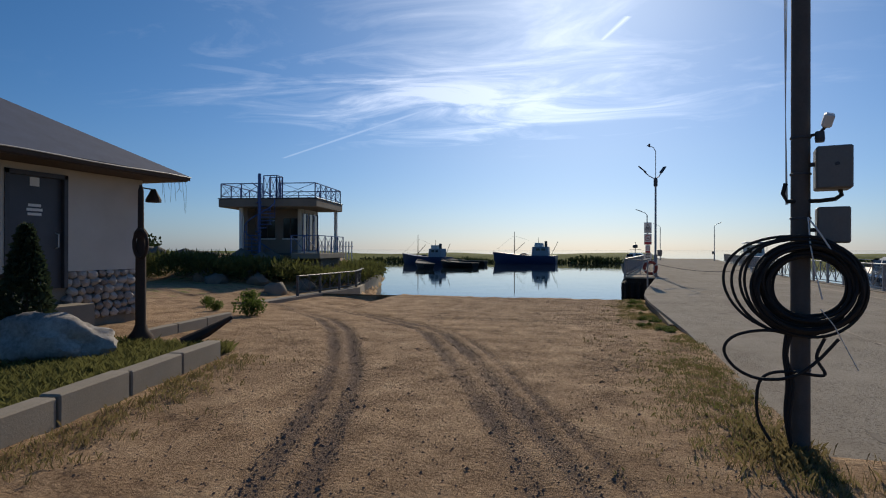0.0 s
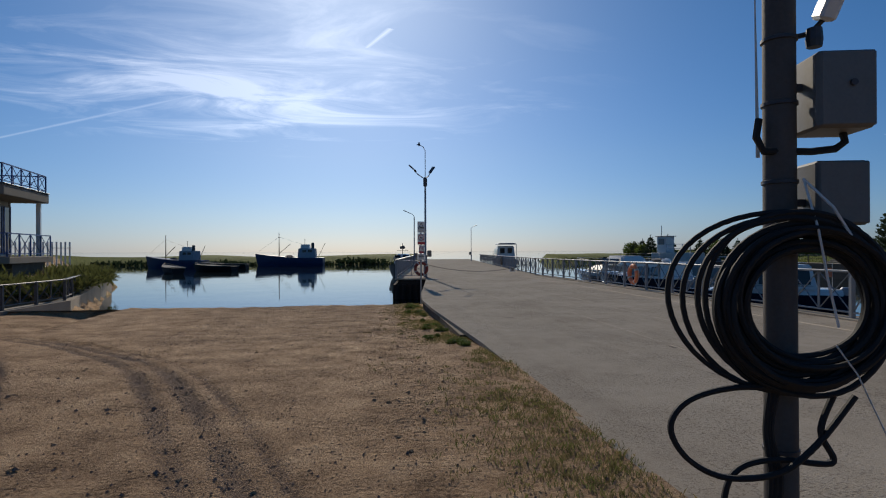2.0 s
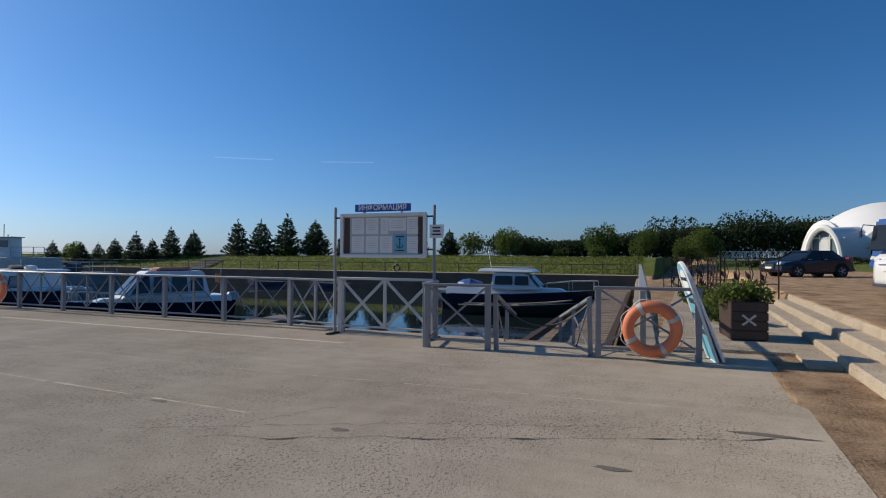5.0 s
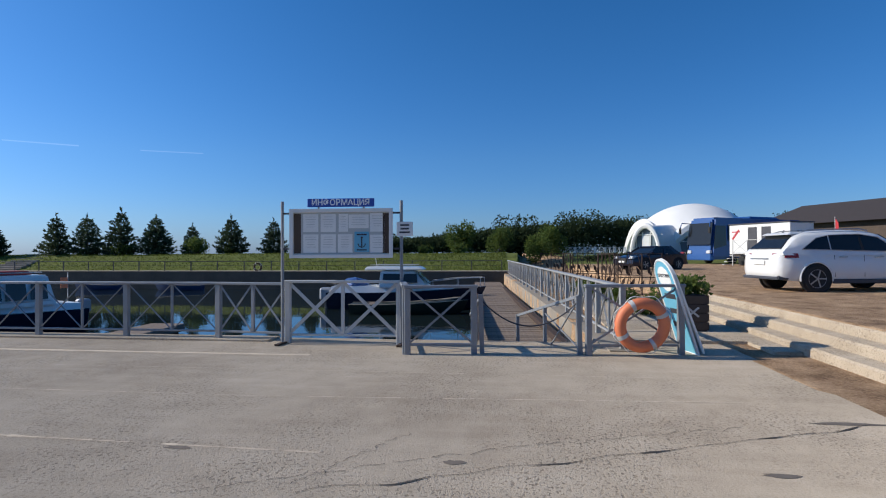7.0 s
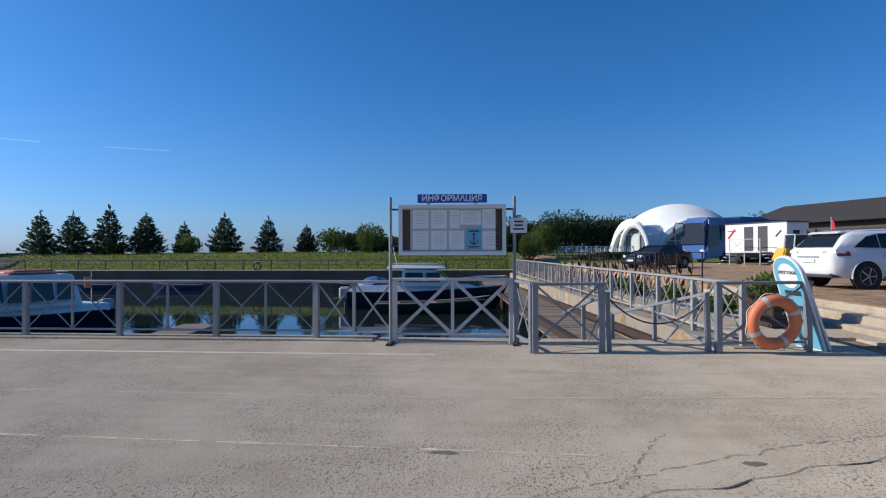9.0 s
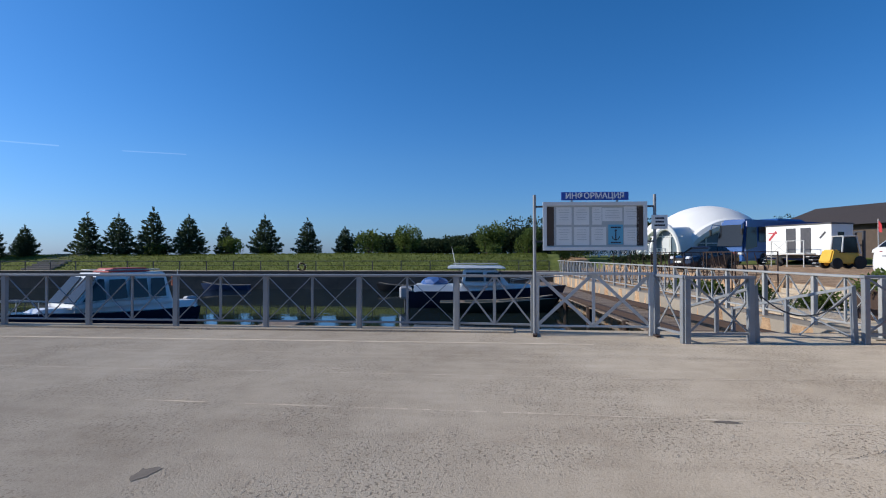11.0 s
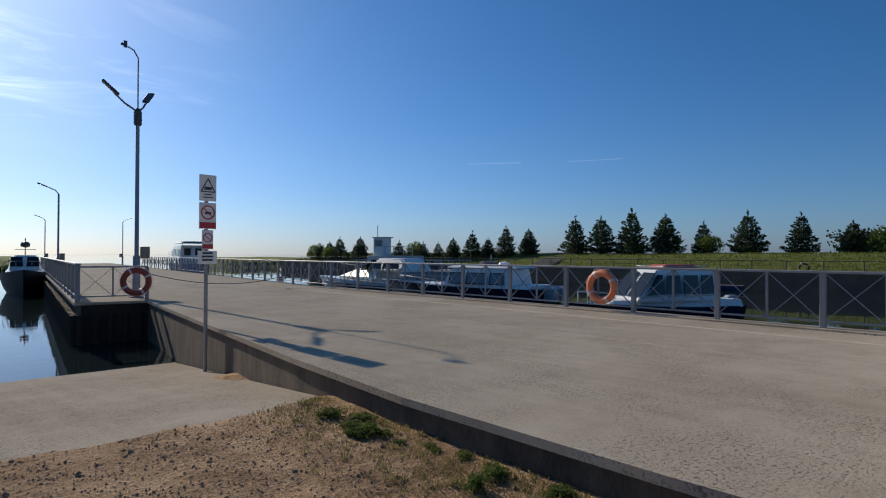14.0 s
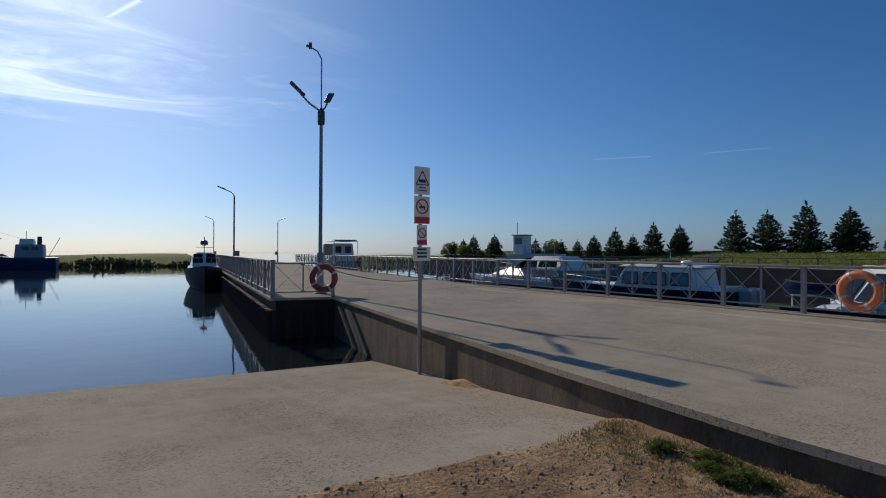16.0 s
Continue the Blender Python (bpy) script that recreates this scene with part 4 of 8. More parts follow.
def utility_pole(m):
    random.seed(51)
    t = thing("utility_pole", m, "tall grey steel pole carrying boxes at the slab edge", "pole")
    part("shaft", lathe([(0.07, -0.3), (0.067, 1.2), (0.064, 4), (0.058, 8)], 20), mat("pole_zinc", (0.13, 0.115, 0.105), (0.07, 0.062, 0.057), 0.75, 0.1, scale=4, bump=0.15), t, smooth=True)
    for z in (0.62, 1.02, 1.78, 2.12, 2.4):
        part("band", lathe([(0.066, z), (0.073, z + 0.003), (0.073, z + 0.017), (0.066, z + 0.02)], 20), STEEL_DARK, t, smooth=True)
    upper = part("switch_box", box((0.09, -0.13, 2.0), (0.32, 0.1, 2.32), 0.012), GREY_BOX, t, "grey enamelled switch box")
    part("lid", box((0.095, -0.146, 2.005), (0.315, -0.13, 2.315), 0.008), GREY_BOX, upper)
    part("lock", lathe([(0.014, 0), (0.014, 0.012)], 10, m=pose(0.22, -0.146, 2.18, 90)), STEEL_DARK, upper)
    lower = part("meter_box", box((0.10, -0.1, 1.6), (0.31, 0.08, 1.87), 0.012), GREY_BOX, t, "smaller grey meter box")
    part("lid", box((0.105, -0.114, 1.605), (0.305, -0.1, 1.865), 0.006), GREY_BOX, lower)
    part("bracket", bar((0.0, 0, 2.2), (0.12, 0, 2.2), 0.03), STEEL_DARK, t)
    part("bracket", bar((0.0, 0, 1.7), (0.12, 0, 1.7), 0.03), STEEL_DARK, t)
    part("conduit", tube([(0.25, -0.02, 2.0), (0.26, -0.02, 1.96), (0.22, -0.02, 1.93), (0.12, -0.02, 1.92), (-0.09, -0.05, 1.92), (-0.12, -0.05, 1.98), (-0.1, -0.03, 2.06)], 0.016, 8), RUBBER, t, smooth=True)
    lamp = part("floodlight", box((-0.035, -0.05, -0.05), (0.035, 0.05, 0.05), 0.012, m=pose(0.17, -0.06, 2.52, 20, 15, 0)), WHITE, t, "small white floodlight")
    part("floodlight_arm", tube([(0.05, 0, 2.42), (0.12, -0.02, 2.43), (0.16, -0.05, 2.48)], 0.012, 6), STEEL_DARK, lamp)
    part("sensor", lathe([(0.03, 0), (0.034, 0.03), (0.03, 0.08)], 10, m=pose(0.12, -0.05, 2.36)), STEEL_DARK, t)
    for k in range(3):
        part("wire", tube([(-0.09 - 0.01 * k, 0.01, 3.6), (-0.10, 0.0, 2.6), (-0.085 - 0.006 * k, 0, 1.9)], 0.003, 4), WHITE, t)
    return t


pole = utility_pole(pose(1.17, 3.8, 0.03, 0, 0, -12) @ Matrix.Scale(0.96, 4))
coil = thing("cable_coil", pose(1.17, 3.79, 1.25, 0, 0, -8), "thick coil of black cable hung on the pole", "cable")
cable_coil(coil)
part("hanger", tube([(0.03, -0.1, 0.5), (0.03, -0.19, 0.3), (0.06, -0.2, 0.1), (0.1, -0.2, -0.08)], 0.005, 5), WHITE, coil, "pale cord loop")
part("hanger", tube([(0.03, -0.1, 0.5), (0.09, -0.19, 0.38), (0.15, -0.2, 0.27)], 0.006, 5), WHITE, coil)
part("loose_loop", tube(curve_through([(0.0, -0.12, -0.34), (-0.25, -0.13, -0.325), (-0.44, -0.13, -0.375), (-0.515, -0.13, -0.48), (-0.45, -0.13, -0.605), (-0.3, -0.13, -0.68), (-0.1, -0.14, -0.66), (0.06, -0.13, -0.55), (0.21, -0.13, -0.36)]), 0.0125, 6), RUBBER, coil, smooth=True)
part("loose_tail", tube(curve_through([(0.13, -0.12, -0.36), (0.08, -0.12, -0.5), (0.13, -0.12, -0.61), (0.08, -0.12, -0.63), (-0.07, -0.1, -0.62), (-0.2, -0.1, -0.64), (-0.27, -0.1, -0.7), (-0.295, -0.1, -0.82), (-0.28, -0.09, -1.0), (-0.2, -0.08, -1.15)]), 0.0125, 6), RUBBER, coil, smooth=True)
for k in range(3):
    part("loose_tail", tube(curve_through([(-0.06 - 0.02 * k, -0.1, -0.3), (-0.1 - 0.01 * k, -0.09, -0.5), (-0.06 - 0.02 * k, -0.09, -0.7), (-0.08 - 0.015 * k, -0.08, -0.95), (-0.07, -0.07, -1.2)]), 0.0115, 6), RUBBER, coil, smooth=True)
part("white_cord", tube([(0.09, -0.2, -0.15), (0.17, -0.2, -0.26), (0.31, -0.2, -0.56)], 0.0035, 4), WHITE, coil)

for i in range(6):
    y = -0.1 + i * 0.98
    a, b = Vector((kerb_x(y), y, 0)), Vector((kerb_x(y + 0.96), y + 0.96, 0))
    ang = math.degrees(math.atan2(b.y - a.y, b.x - a.x))
    tagged(new("kerb", to_mesh("kerb", box((0, 0.0, -0.2), (0.98, 0.2, 0.26), 0.015), PALE_WALL)), "pale concrete kerb block edging a planted bed", "kerb", "kerb blocks").matrix_basis = pose(a.x, a.y, random.uniform(-0.012, 0.012), 0, random.uniform(-0.6, 0.6), ang + random.uniform(-0.8, 0.8))
for i in range(3):
    tagged(new("kerb", to_mesh("kerb", box((0, 0, -0.2), (0.98, 0.15, 0.18), 0.015), PALE_WALL)), "low concrete kerb block by the path", "kerb", "path kerb blocks").matrix_basis = WEST @ pose(-7.9 - 0.12 * i, 8.1 + i * 0.98, 0, 0, 0, 97)


def white_building():
    t = thing("white_building", WEST, "low white plastered building with blue hip roof", "building")
    x0, x1, y0, y1 = -10.1, -16.2, 3.9, 10.4
    door_y0, door_y1 = 7.36, 8.56
    w = 0.3
    for a, b in (((x0 - w, door_y1, 1.16), (x0, y1, 3.1)), ((x0 - w, y0, 1.16), (x0, door_y0, 3.1)), ((x0 - w, door_y0, 2.98), (x0, door_y1, 3.1)),
                 ((x1, y1 - w, 1.16), (x0 - w, y1, 3.1)), ((x1, y0, 1.16), (x0 - w, y0 + w, 3.1)), ((x1, y0 + w, 1.16), (x1 + w, y1 - w, 3.1))):
        part("wall", box(a, b), PLASTER, t)
    core = box((x1 + 0.06, y0 + 0.06, -0.1), (x0 - 0.10, y1 - 0.10, 1.16))
    plinth = part("plinth", core, STONE_DARK, t, "field-stone plinth with pale rounded cobbles")
    random.seed(61)
    stones = [to_mesh("stone", rock(0.115, 0.085, 0.095, s, 2, 0.45), STONE, True) for s in range(6)]
    for row in range(6):
        y = door_y1 + 0.06 + (row % 2) * 0.09
        while y < y1 - 0.02:
            s = random.uniform(0.8, 1.15)
            shared("stone", random.choice(stones), plinth, pose(x0 - 0.06, y, 0.28 + row * 0.165 + random.uniform(-0.02, 0.02), random.uniform(-25, 25), 0, 90 + random.uniform(-12, 12)) @ Matrix.Scale(s, 4))
            y += 0.215 * s
        x = x0 - 0.15
        while x > x0 - 2.0:
            shared("stone", random.choice(stones), plinth, pose(x, y1 - 0.06, 0.28 + row * 0.165, random.uniform(-25, 25), 0, random.uniform(-12, 12)))
            x -= 0.22
    e = 0.8
    ex0, ex1, ey0, ey1 = x0 + e, x1 - e, y0 - e, y1 + 0.55
    bm = bmesh.new()
    run = (ey1 - ey0) / 2
    zr = 3.22 + run * 0.555
    base = [bm.verts.new(p) for p in ((ex0, ey0, 3.22), (ex0, ey1, 3.22), (ex1, ey1, 3.22), (ex1, ey0, 3.22))]
    top = [bm.verts.new(p) for p in ((ex0 - run, (ey0 + ey1) / 2, zr), (ex1 + run * 0.6, (ey0 + ey1) / 2, zr))]
    bm.faces.new((base[0], base[1], top[0])), bm.faces.new((base[1], base[2], top[1], top[0])), bm.faces.new((base[2], base[3], top[1])), bm.faces.new((base[3], base[0], top[0], top[1]))
    bm.faces.new(base[::-1])
    roof = part("roof", bm, ROOF_BLUE, t, "dark slate-blue shingled hip roof")
    fascia = box((ex0 - 0.03, ey0, 3.13), (ex0, ey1, 3.215))
    box((ex1, ey1 - 0.03, 3.13), (ex0 - 0.03, ey1, 3.215), 0, fascia)
    part("fascia", fascia, DARK_WOOD, roof)
    part("soffit", box((ex1 + 0.05, ey0 + 0.05, 3.105), (ex0 - 0.04, ey1 - 0.04, 3.14)), DARK_WOOD, roof)
    gutter = [(ex0 + 0.02, ey0 + i * (ey1 - ey0) / 12, 3.2 + 0.012 * math.sin(i * 1.3)) for i in range(13)]
    part("light_cable", tube(gutter, 0.012, 5), STEEL_PALE, roof, "sagging cable of lights along the eave")
    random.seed(62)
    for i in range(9):
        y = ey1 - 0.1 - 0.09 * i
        part("hanging_string", tube([(ex0 - 0.05, y, 3.13), (ex0 - 0.04 + random.gauss(0, 0.03), y, 2.95), (ex0 - 0.05 + random.gauss(0, 0.04), y + 0.03, 3.13 - random.uniform(0.2, 0.75))], 0.004, 4), STEEL_DARK, roof)
    door = part("door", box((x0 - 0.12, door_y0, 0.85), (x0 - 0.06, door_y1, 2.98)), mat("grey_steel_door", (0.085, 0.09, 0.105), (0.055, 0.06, 0.07), 0.5, 0.2, scale=3), t, "dark grey steel door with white notices")
    frame_bm = box((x0 - 0.1, door_y0, 0.85), (x0 + 0.02, door_y0 + 0.08, 2.98))
    box((x0 - 0.1, door_y1 - 0.08, 0.85), (x0 + 0.02, door_y1, 2.98), 0, frame_bm)
    box((x0 - 0.1, door_y0, 2.9), (x0 + 0.02, door_y1, 2.98), 0, frame_bm)
    part("door_frame", frame_bm, STEEL_DARK, door)
    part("handle", tube([(x0 - 0.05, 8.36, 1.6), (x0 + 0.02, 8.36, 1.62), (x0 + 0.02, 8.36, 1.86), (x0 - 0.05, 8.36, 1.88)], 0.013, 6), STEEL_PALE, door)
    for z, wd in ((2.72, 0.18), (2.35, 0.24), (2.27, 0.3), (2.19, 0.26)):
        part("notice", box((x0 - 0.06, 7.95 - wd / 2, z), (x0 - 0.055, 7.95 + wd / 2, z + (0.16 if z > 2.7 else 0.05))), PAPER, door)
    lamp = part("wall_lamp", lathe([(0.02, 0.3), (0.05, 0.28), (0.16, 0.06), (0.16, 0.0), (0.05, 0.02)], 10, m=pose(x0 + 0.25, y1 + 0.05, 2.62)), RUST, t, "rusty hooded wall lantern")
    part("lamp_arm", tube([(x0 - 0.02, y1 - 0.05, 2.95), (x0 + 0.25, y1 + 0.05, 2.9)], 0.015, 5), RUST, lamp)
    step = box((x0, 7.2, 0.0), (x0 + 0.5, 8.7, 0.55))
    part("step", step, PALE_WALL, t)


white_building()
solid("boulder", rock(0.85, 0.55, 0.45, 9, 4, 0.38), BOULDER, "large pale granite boulder in the planted bed", "boulder", m=WEST @ pose(-7.7, 6.2, 0.28, 0, 6, 25), smooth=True)
random.seed(63)
pts = []
for _ in range(3200):
    z = random.random() ** 0.8
    r = 0.36 * (1 - z) ** 0.7 * (0.85 + 0.3 * random.random())
    a = random.random() * math.tau
    pts.append((Vector((r * math.cos(a), r * math.sin(a), 0.1 + z * 1.75)), Vector((math.cos(a), math.sin(a), 0.8))))
thuja = (to_mesh("stems", tube([(0, 0, -0.2), (0, 0, 1.5)], [0.05, 0.01], 6), BARK), leaf_mesh("crown", LEAF_SPRUCE, pts, 0.09))
plant("conical_shrub", thuja, WEST @ pose(-8.2, 6.25, 0.05), "dark conical thuja beside the door", "shrub")


def iron_post(m):
    t = thing("iron_post", m, "rusty iron mooring post with a hanging ring", "post")
    part("shaft", lathe([(0.2, -0.1), (0.2, 0.1), (0.12, 0.2), (0.085, 0.3), (0.08, 1.6), (0.05, 1.75), (0.045, 2.5), (0.02, 2.6)], 12), RUST, t, smooth=True)
    ring = [Vector((0.08 + 0.13 * math.cos(a), -0.09, 1.62 + 0.23 * math.sin(a))) for a in (math.tau * i / 20 for i in range(20))]
    part("ring", tube(ring, 0.028, 8, closed=True), RUST, t, smooth=True)
    part("cap", lathe([(0.1, 1.72), (0.11, 1.8), (0.06, 1.88)], 12), RUST, t, smooth=True)


iron_post(WEST @ pose(-7.63, 7.75, 0.05))
solid("driftwood", tube([(-6.3, 6.2, 0.1), (-6.05, 6.45, 0.25), (-5.8, 6.7, 0.45)], [0.09, 0.08, 0.03], 7), RUST, "short dark log leaning on the kerb", "log", smooth=True)


# ---- kiosk on the mound ----
def kiosk(m):
    """Local z = 0 is the terrace floor; the front looks to -y."""
    t = thing("kiosk_house", m, "flat-roofed harbour kiosk with a railed roof terrace", "building")
    w, d, zr = 5.3, 4.6, 2.4
    x0, x1, y0, y1 = -1.8, 1.25, -1.2, 2.0
    part("base", box((x0 - 0.1, y0 - 0.1, -1.4), (w / 2 - 0.1, y1 + 0.1, 0.0)), STONE_DARK, t)
    part("wall", box((x0, y0, 0), (x0 + 0.25, y1, zr)), BEIGE, t)
    part("wall", box((x0 + 0.25, y1 - 0.25, 0), (x1, y1, zr)), BEIGE, t)
    part("wall", box((x0 + 0.25, y0 + 0.9, 0), (x1, y0 + 1.1, zr)), BEIGE, t)
    part("wall", box((x1 - 0.2, y0 + 0.5, 0), (x1, y1, zr)), PLASTER, t, "white side wall with tall windows")
    for y in (-0.5, 0.5, 1.3):
        win = part("window", box((x1 - 0.01, y, 0.15), (x1 + 0.03, y + 0.55, 2.15)), GLASS_DARK, t)
        part("window_frame", box((x1 + 0.03, y - 0.05, 0.1), (x1 + 0.06, y, 2.2)), BLUE_STEEL, win)
        part("window_frame", box((x1 + 0.03, y + 0.55, 0.1), (x1 + 0.06, y + 0.6, 2.2)), BLUE_STEEL, win)
    for x in (-1.2, 0.1):
        win = part("window", box((x, y0 + 0.86, 0.8), (x + 0.8, y0 + 0.9, 1.9)), GLASS_DARK, t)
        part("sill", box((x - 0.05, y0 + 0.8, 0.74), (x + 0.85, y0 + 0.9, 0.8)), WHITE, win)
        part("window_frame", box((x + 0.37, y0 + 0.84, 0.8), (x + 0.42, y0 + 0.86, 1.9)), DARK_WOOD, win)
    for x, y in ((x0 + 0.1, -1.9), (2.3, 1.8)):
        part("column", box((x, y, -0.1), (x + 0.16, y + 0.16, zr)), WHITE, t)
    slab = part("roof", box((-w / 2, -d / 2, zr), (w / 2, d / 2, zr + 0.42), 0.03), BEIGE, t, "overhanging beige roof slab")
    part("roof_edge", box((-w / 2 - 0.03, -d / 2 - 0.03, zr + 0.42), (w / 2 + 0.03, d / 2 + 0.03, zr + 0.47), 0.01), STEEL_DARK, slab)

    def guard(a, b, n, z0, h, parent, prefix):
        a, b = Vector((*a, 0)), Vector((*b, 0))
        for z, k in ((z0 + h, 0.045), (z0 + 0.12, 0.03)):
            part(prefix + "_rail", bar(a + Vector((0, 0, z)), b + Vector((0, 0, z)), k), BLUE_STEEL, parent)
        for k in range(n + 1):
            p = a.lerp(b, k / n)
            part(prefix + "_post", bar(p + Vector((0, 0, z0)), p + Vector((0, 0, z0 + h)), 0.05), BLUE_STEEL, parent)
            if k < n:
                q = a.lerp(b, (k + 1) / n)
                part(prefix + "_brace", bar(p + Vector((0, 0, z0 + 0.12)), q + Vector((0, 0, z0 + h)), 0.02), BLUE_STEEL, parent)
                part(prefix + "_brace", bar(p + Vector((0, 0, z0 + h)), q + Vector((0, 0, z0 + 0.12)), 0.02), BLUE_STEEL, parent)

    e, g, top = w / 2 - 0.1, d / 2 - 0.1, zr + 0.45
    for a, b, n in (((-e, -g), (-0.3, -g), 2), ((0.7, -g), (e, -g), 1), ((e, -g), (e, g), 5), ((e, g), (-e, g), 4), ((-e, g), (-e, -g), 4)):
        guard(a, b, n, top, 0.78, slab, "roof")
    for a, b in (((-0.1, -g - 0.25), (0.6, -g - 0.25)), ((0.6, -g - 0.25), (0.6, -g + 0.5)), ((-0.1, -g + 0.5), (0.6, -g + 0.5))):
        guard(a, b, 2, top, 1.15, slab, "hatch")
    terrace = part("terrace", box((x1, -d / 2 + 0.1, -0.28), (w / 2 + 0.15, d / 2, 0.0), 0.02), PALE_WALL, t)
    for a, b, n in (((w / 2 + 0.05, -d / 2 + 0.15), (w / 2 + 0.05, d / 2), 4), ((x1, -d / 2 + 0.15), (w / 2 + 0.05, -d / 2 + 0.15), 2)):
        guard(a, b, n, 0.0, 0.92, terrace, "terrace")
    # spiral stair in front
    cx, cy = -0.15, -d / 2 - 0.55
    stair = part("spiral_stair", lathe([(0.08, -1.4), (0.08, top + 1.2)], 10, m=pose(cx, cy, 0)), BLUE_STEEL, t, "dark blue spiral stair")
    for i in range(21):
        a = i * 0.42
        part("tread", bar((cx, cy, -1.2 + i * 0.19), (cx + math.cos(a) * 0.75, cy + math.sin(a) * 0.75, -1.2 + i * 0.19), 0.22, 0.04), BLUE_STEEL, stair)
        if i % 2 == 0:
            part("baluster", bar((cx + math.cos(a) * 0.75, cy + math.sin(a) * 0.75, -1.2 + i * 0.19), (cx + math.cos(a) * 0.75, cy + math.sin(a) * 0.75, -0.35 + i * 0.19), 0.025), BLUE_STEEL, stair)
    part("handrail", tube([(cx + math.cos(i * 0.42) * 0.75, cy + math.sin(i * 0.42) * 0.75, -0.35 + i * 0.19) for i in range(22)], 0.03, 6), BLUE_STEEL, stair)


kiosk(pose(-17.4, 27.4, 1.3, 0, 0, 9))
# white fence behind the kiosk
fence = thing("picket_fence", pose(-23.6, 41, 0.55), "white picket fence beside the kiosk", "fence")
me = to_mesh("picket", box((0, 0, 0), (0.1, 0.03, 1.6)), WHITE)
for i in range(16):
    shared("picket", me, fence, pose(i * 0.22, i * 0.1, 0))
part("rail", bar((0, 0.05, 1.2), (3.4, 1.65, 1.2), 0.05), WHITE, fence)
# slip's west wall with its railing
solid("slip_wall_west", prism([(slip_wall_x(y), y) for y in (15.0, 24, 42)] + [(slip_wall_x(y) - 0.5, y) for y in (42, 24, 15.0)], -3, -0.28), PALE_WALL, "pale concrete wall beside the boat ramp", "wall", "structure")
for i in range(3):
    railing_bay(low_bay, pose(slip_wall_x(20) - 0.2, 18.6 + BAY * i, -0.3), "blue-grey steel railing bay above the boat ramp wall", "slip railing bays")
splay = math.degrees(math.atan(0.34))
for i in range(10):
    y = 24.0 + BAY * i * math.cos(radians(splay))
    railing_bay(low_bay, pose(slip_wall_x(y) - 0.2, y, -0.3, 0, 0, splay), "blue-grey steel railing bay above the boat ramp wall", "slip railing bays")
random.seed(64)
rocks = [to_mesh("rock", rock(0.5, 0.45, 0.38, s + 20, 2, 0.3), STONE_DARK, True) for s in range(4)]
for i in range(12):
    x, y = -13 - random.random() * 5, 20 + random.random() * 6
    tagged(new("rock", random.choice(rocks)), "dark rough boulder among weeds", "rock", "mound rocks").matrix_basis = pose(x, y, land(x, y) + 0.1, 0, 0, i * 40)
for i in range(8):
    x, y = -37 + i * 0.9, 36 + random.random() * 3
    tagged(new("rock", random.choice(rocks)), "grey boulder on the western rise", "rock", "western rocks").matrix_basis = pose(x, y, land(x, y) + 0.3, 0, 0, i * 40) @ Matrix.Scale(1.6, 4)


# ---- lamps and signs on the pier ----
def twin_lamp(m):
    t = thing("street_lamp", m, "grey steel twin-arm street lamp with a wind sensor", "lamp")
    part("post", lathe([(0.11, 0), (0.10, 1.2), (0.06, 1.25), (0.05, 5.5), (0.05, 5.6)], 12), STEEL, t, smooth=True)
    part("hub", lathe([(0.09, 5.1), (0.11, 5.15), (0.11, 5.5), (0.06, 5.6)], 10), STEEL_DARK, t)
    for s in (-1, 1):
        arm = part("arm", tube([(0, 0, 5.5), (s * 0.35, 0, 5.72), (s * 0.62, 0, 5.98)], 0.03, 6), STEEL, t)
        head = bar((s * 0.5, 0, 5.93), (s * 0.92, 0, 6.3), 0.2, 0.07, up=(0, 0, 1), bevel=0.015)
        part("lamp_head", head, STEEL_DARK, arm)
        if s > 0:
            arm.matrix_basis = pose(0, 0, 0, 0, 0, 60)
    mast = part("mast", tube([(0, 0, 5.6), (0, 0, 7.1), (-0.12, 0, 7.32), (-0.28, 0, 7.4)], 0.022, 6), STEEL, t)
    part("wind_vane", bar((-0.34, 0, 7.36), (-0.34, 0, 7.56), 0.1, 0.02), STEEL_DARK, mast)
    part("cup", lathe([(0.05, 0), (0.04, 0.05), (0.01, 0.07)], 8, m=pose(-0.42, 0, 7.42)), STEEL_DARK, mast)
    bx = part("control_box", box((0.1, -0.12, 1.15), (0.34, 0.12, 1.5), 0.01), GREY_BOX, t)
    part("box_lid", box((0.11, -0.13, 1.16), (0.33, -0.12, 1.49), 0.004), GREY_BOX, bx)
    part("base_plate", box((-0.18, -0.18, 0), (0.18, 0.18, 0.03), 0.006), STEEL_DARK, t)


twin_lamp(pose(2.6, 33.6, 0, 0, 0, -8))


def arm_lamp(m, h=4.9):
    t = thing("street_lamp", m, "slender grey street lamp with one arm", "lamp", "single-arm lamps")
    part("post", lathe([(0.09, 0), (0.08, 1.0), (0.05, 1.1), (0.045, h - 0.4)], 10), STEEL, t, smooth=True)
    arm = part("arm", tube([(0, 0, h - 0.4), (-0.15, 0, h - 0.2), (-0.6, 0, h)], 0.03, 6), STEEL, t)
    part("lamp_head", bar((-0.5, 0, h - 0.04), (-0.95, 0, h + 0.14), 0.16, 0.06, bevel=0.01), STEEL_DARK, arm)
    part("control_box", box((0.06, -0.12, 0.9), (0.3, 0.12, 1.3), 0.01), GREY_BOX, t)


arm_lamp(pose(3.4, 51.8, 0, 0, 0, -5))
arm_lamp(pose(7.7, 88, 0, 0, 0, -5), 5.2)
arm_lamp(pose(14.6, 86, 0, 0, 0, 190), 5.2)


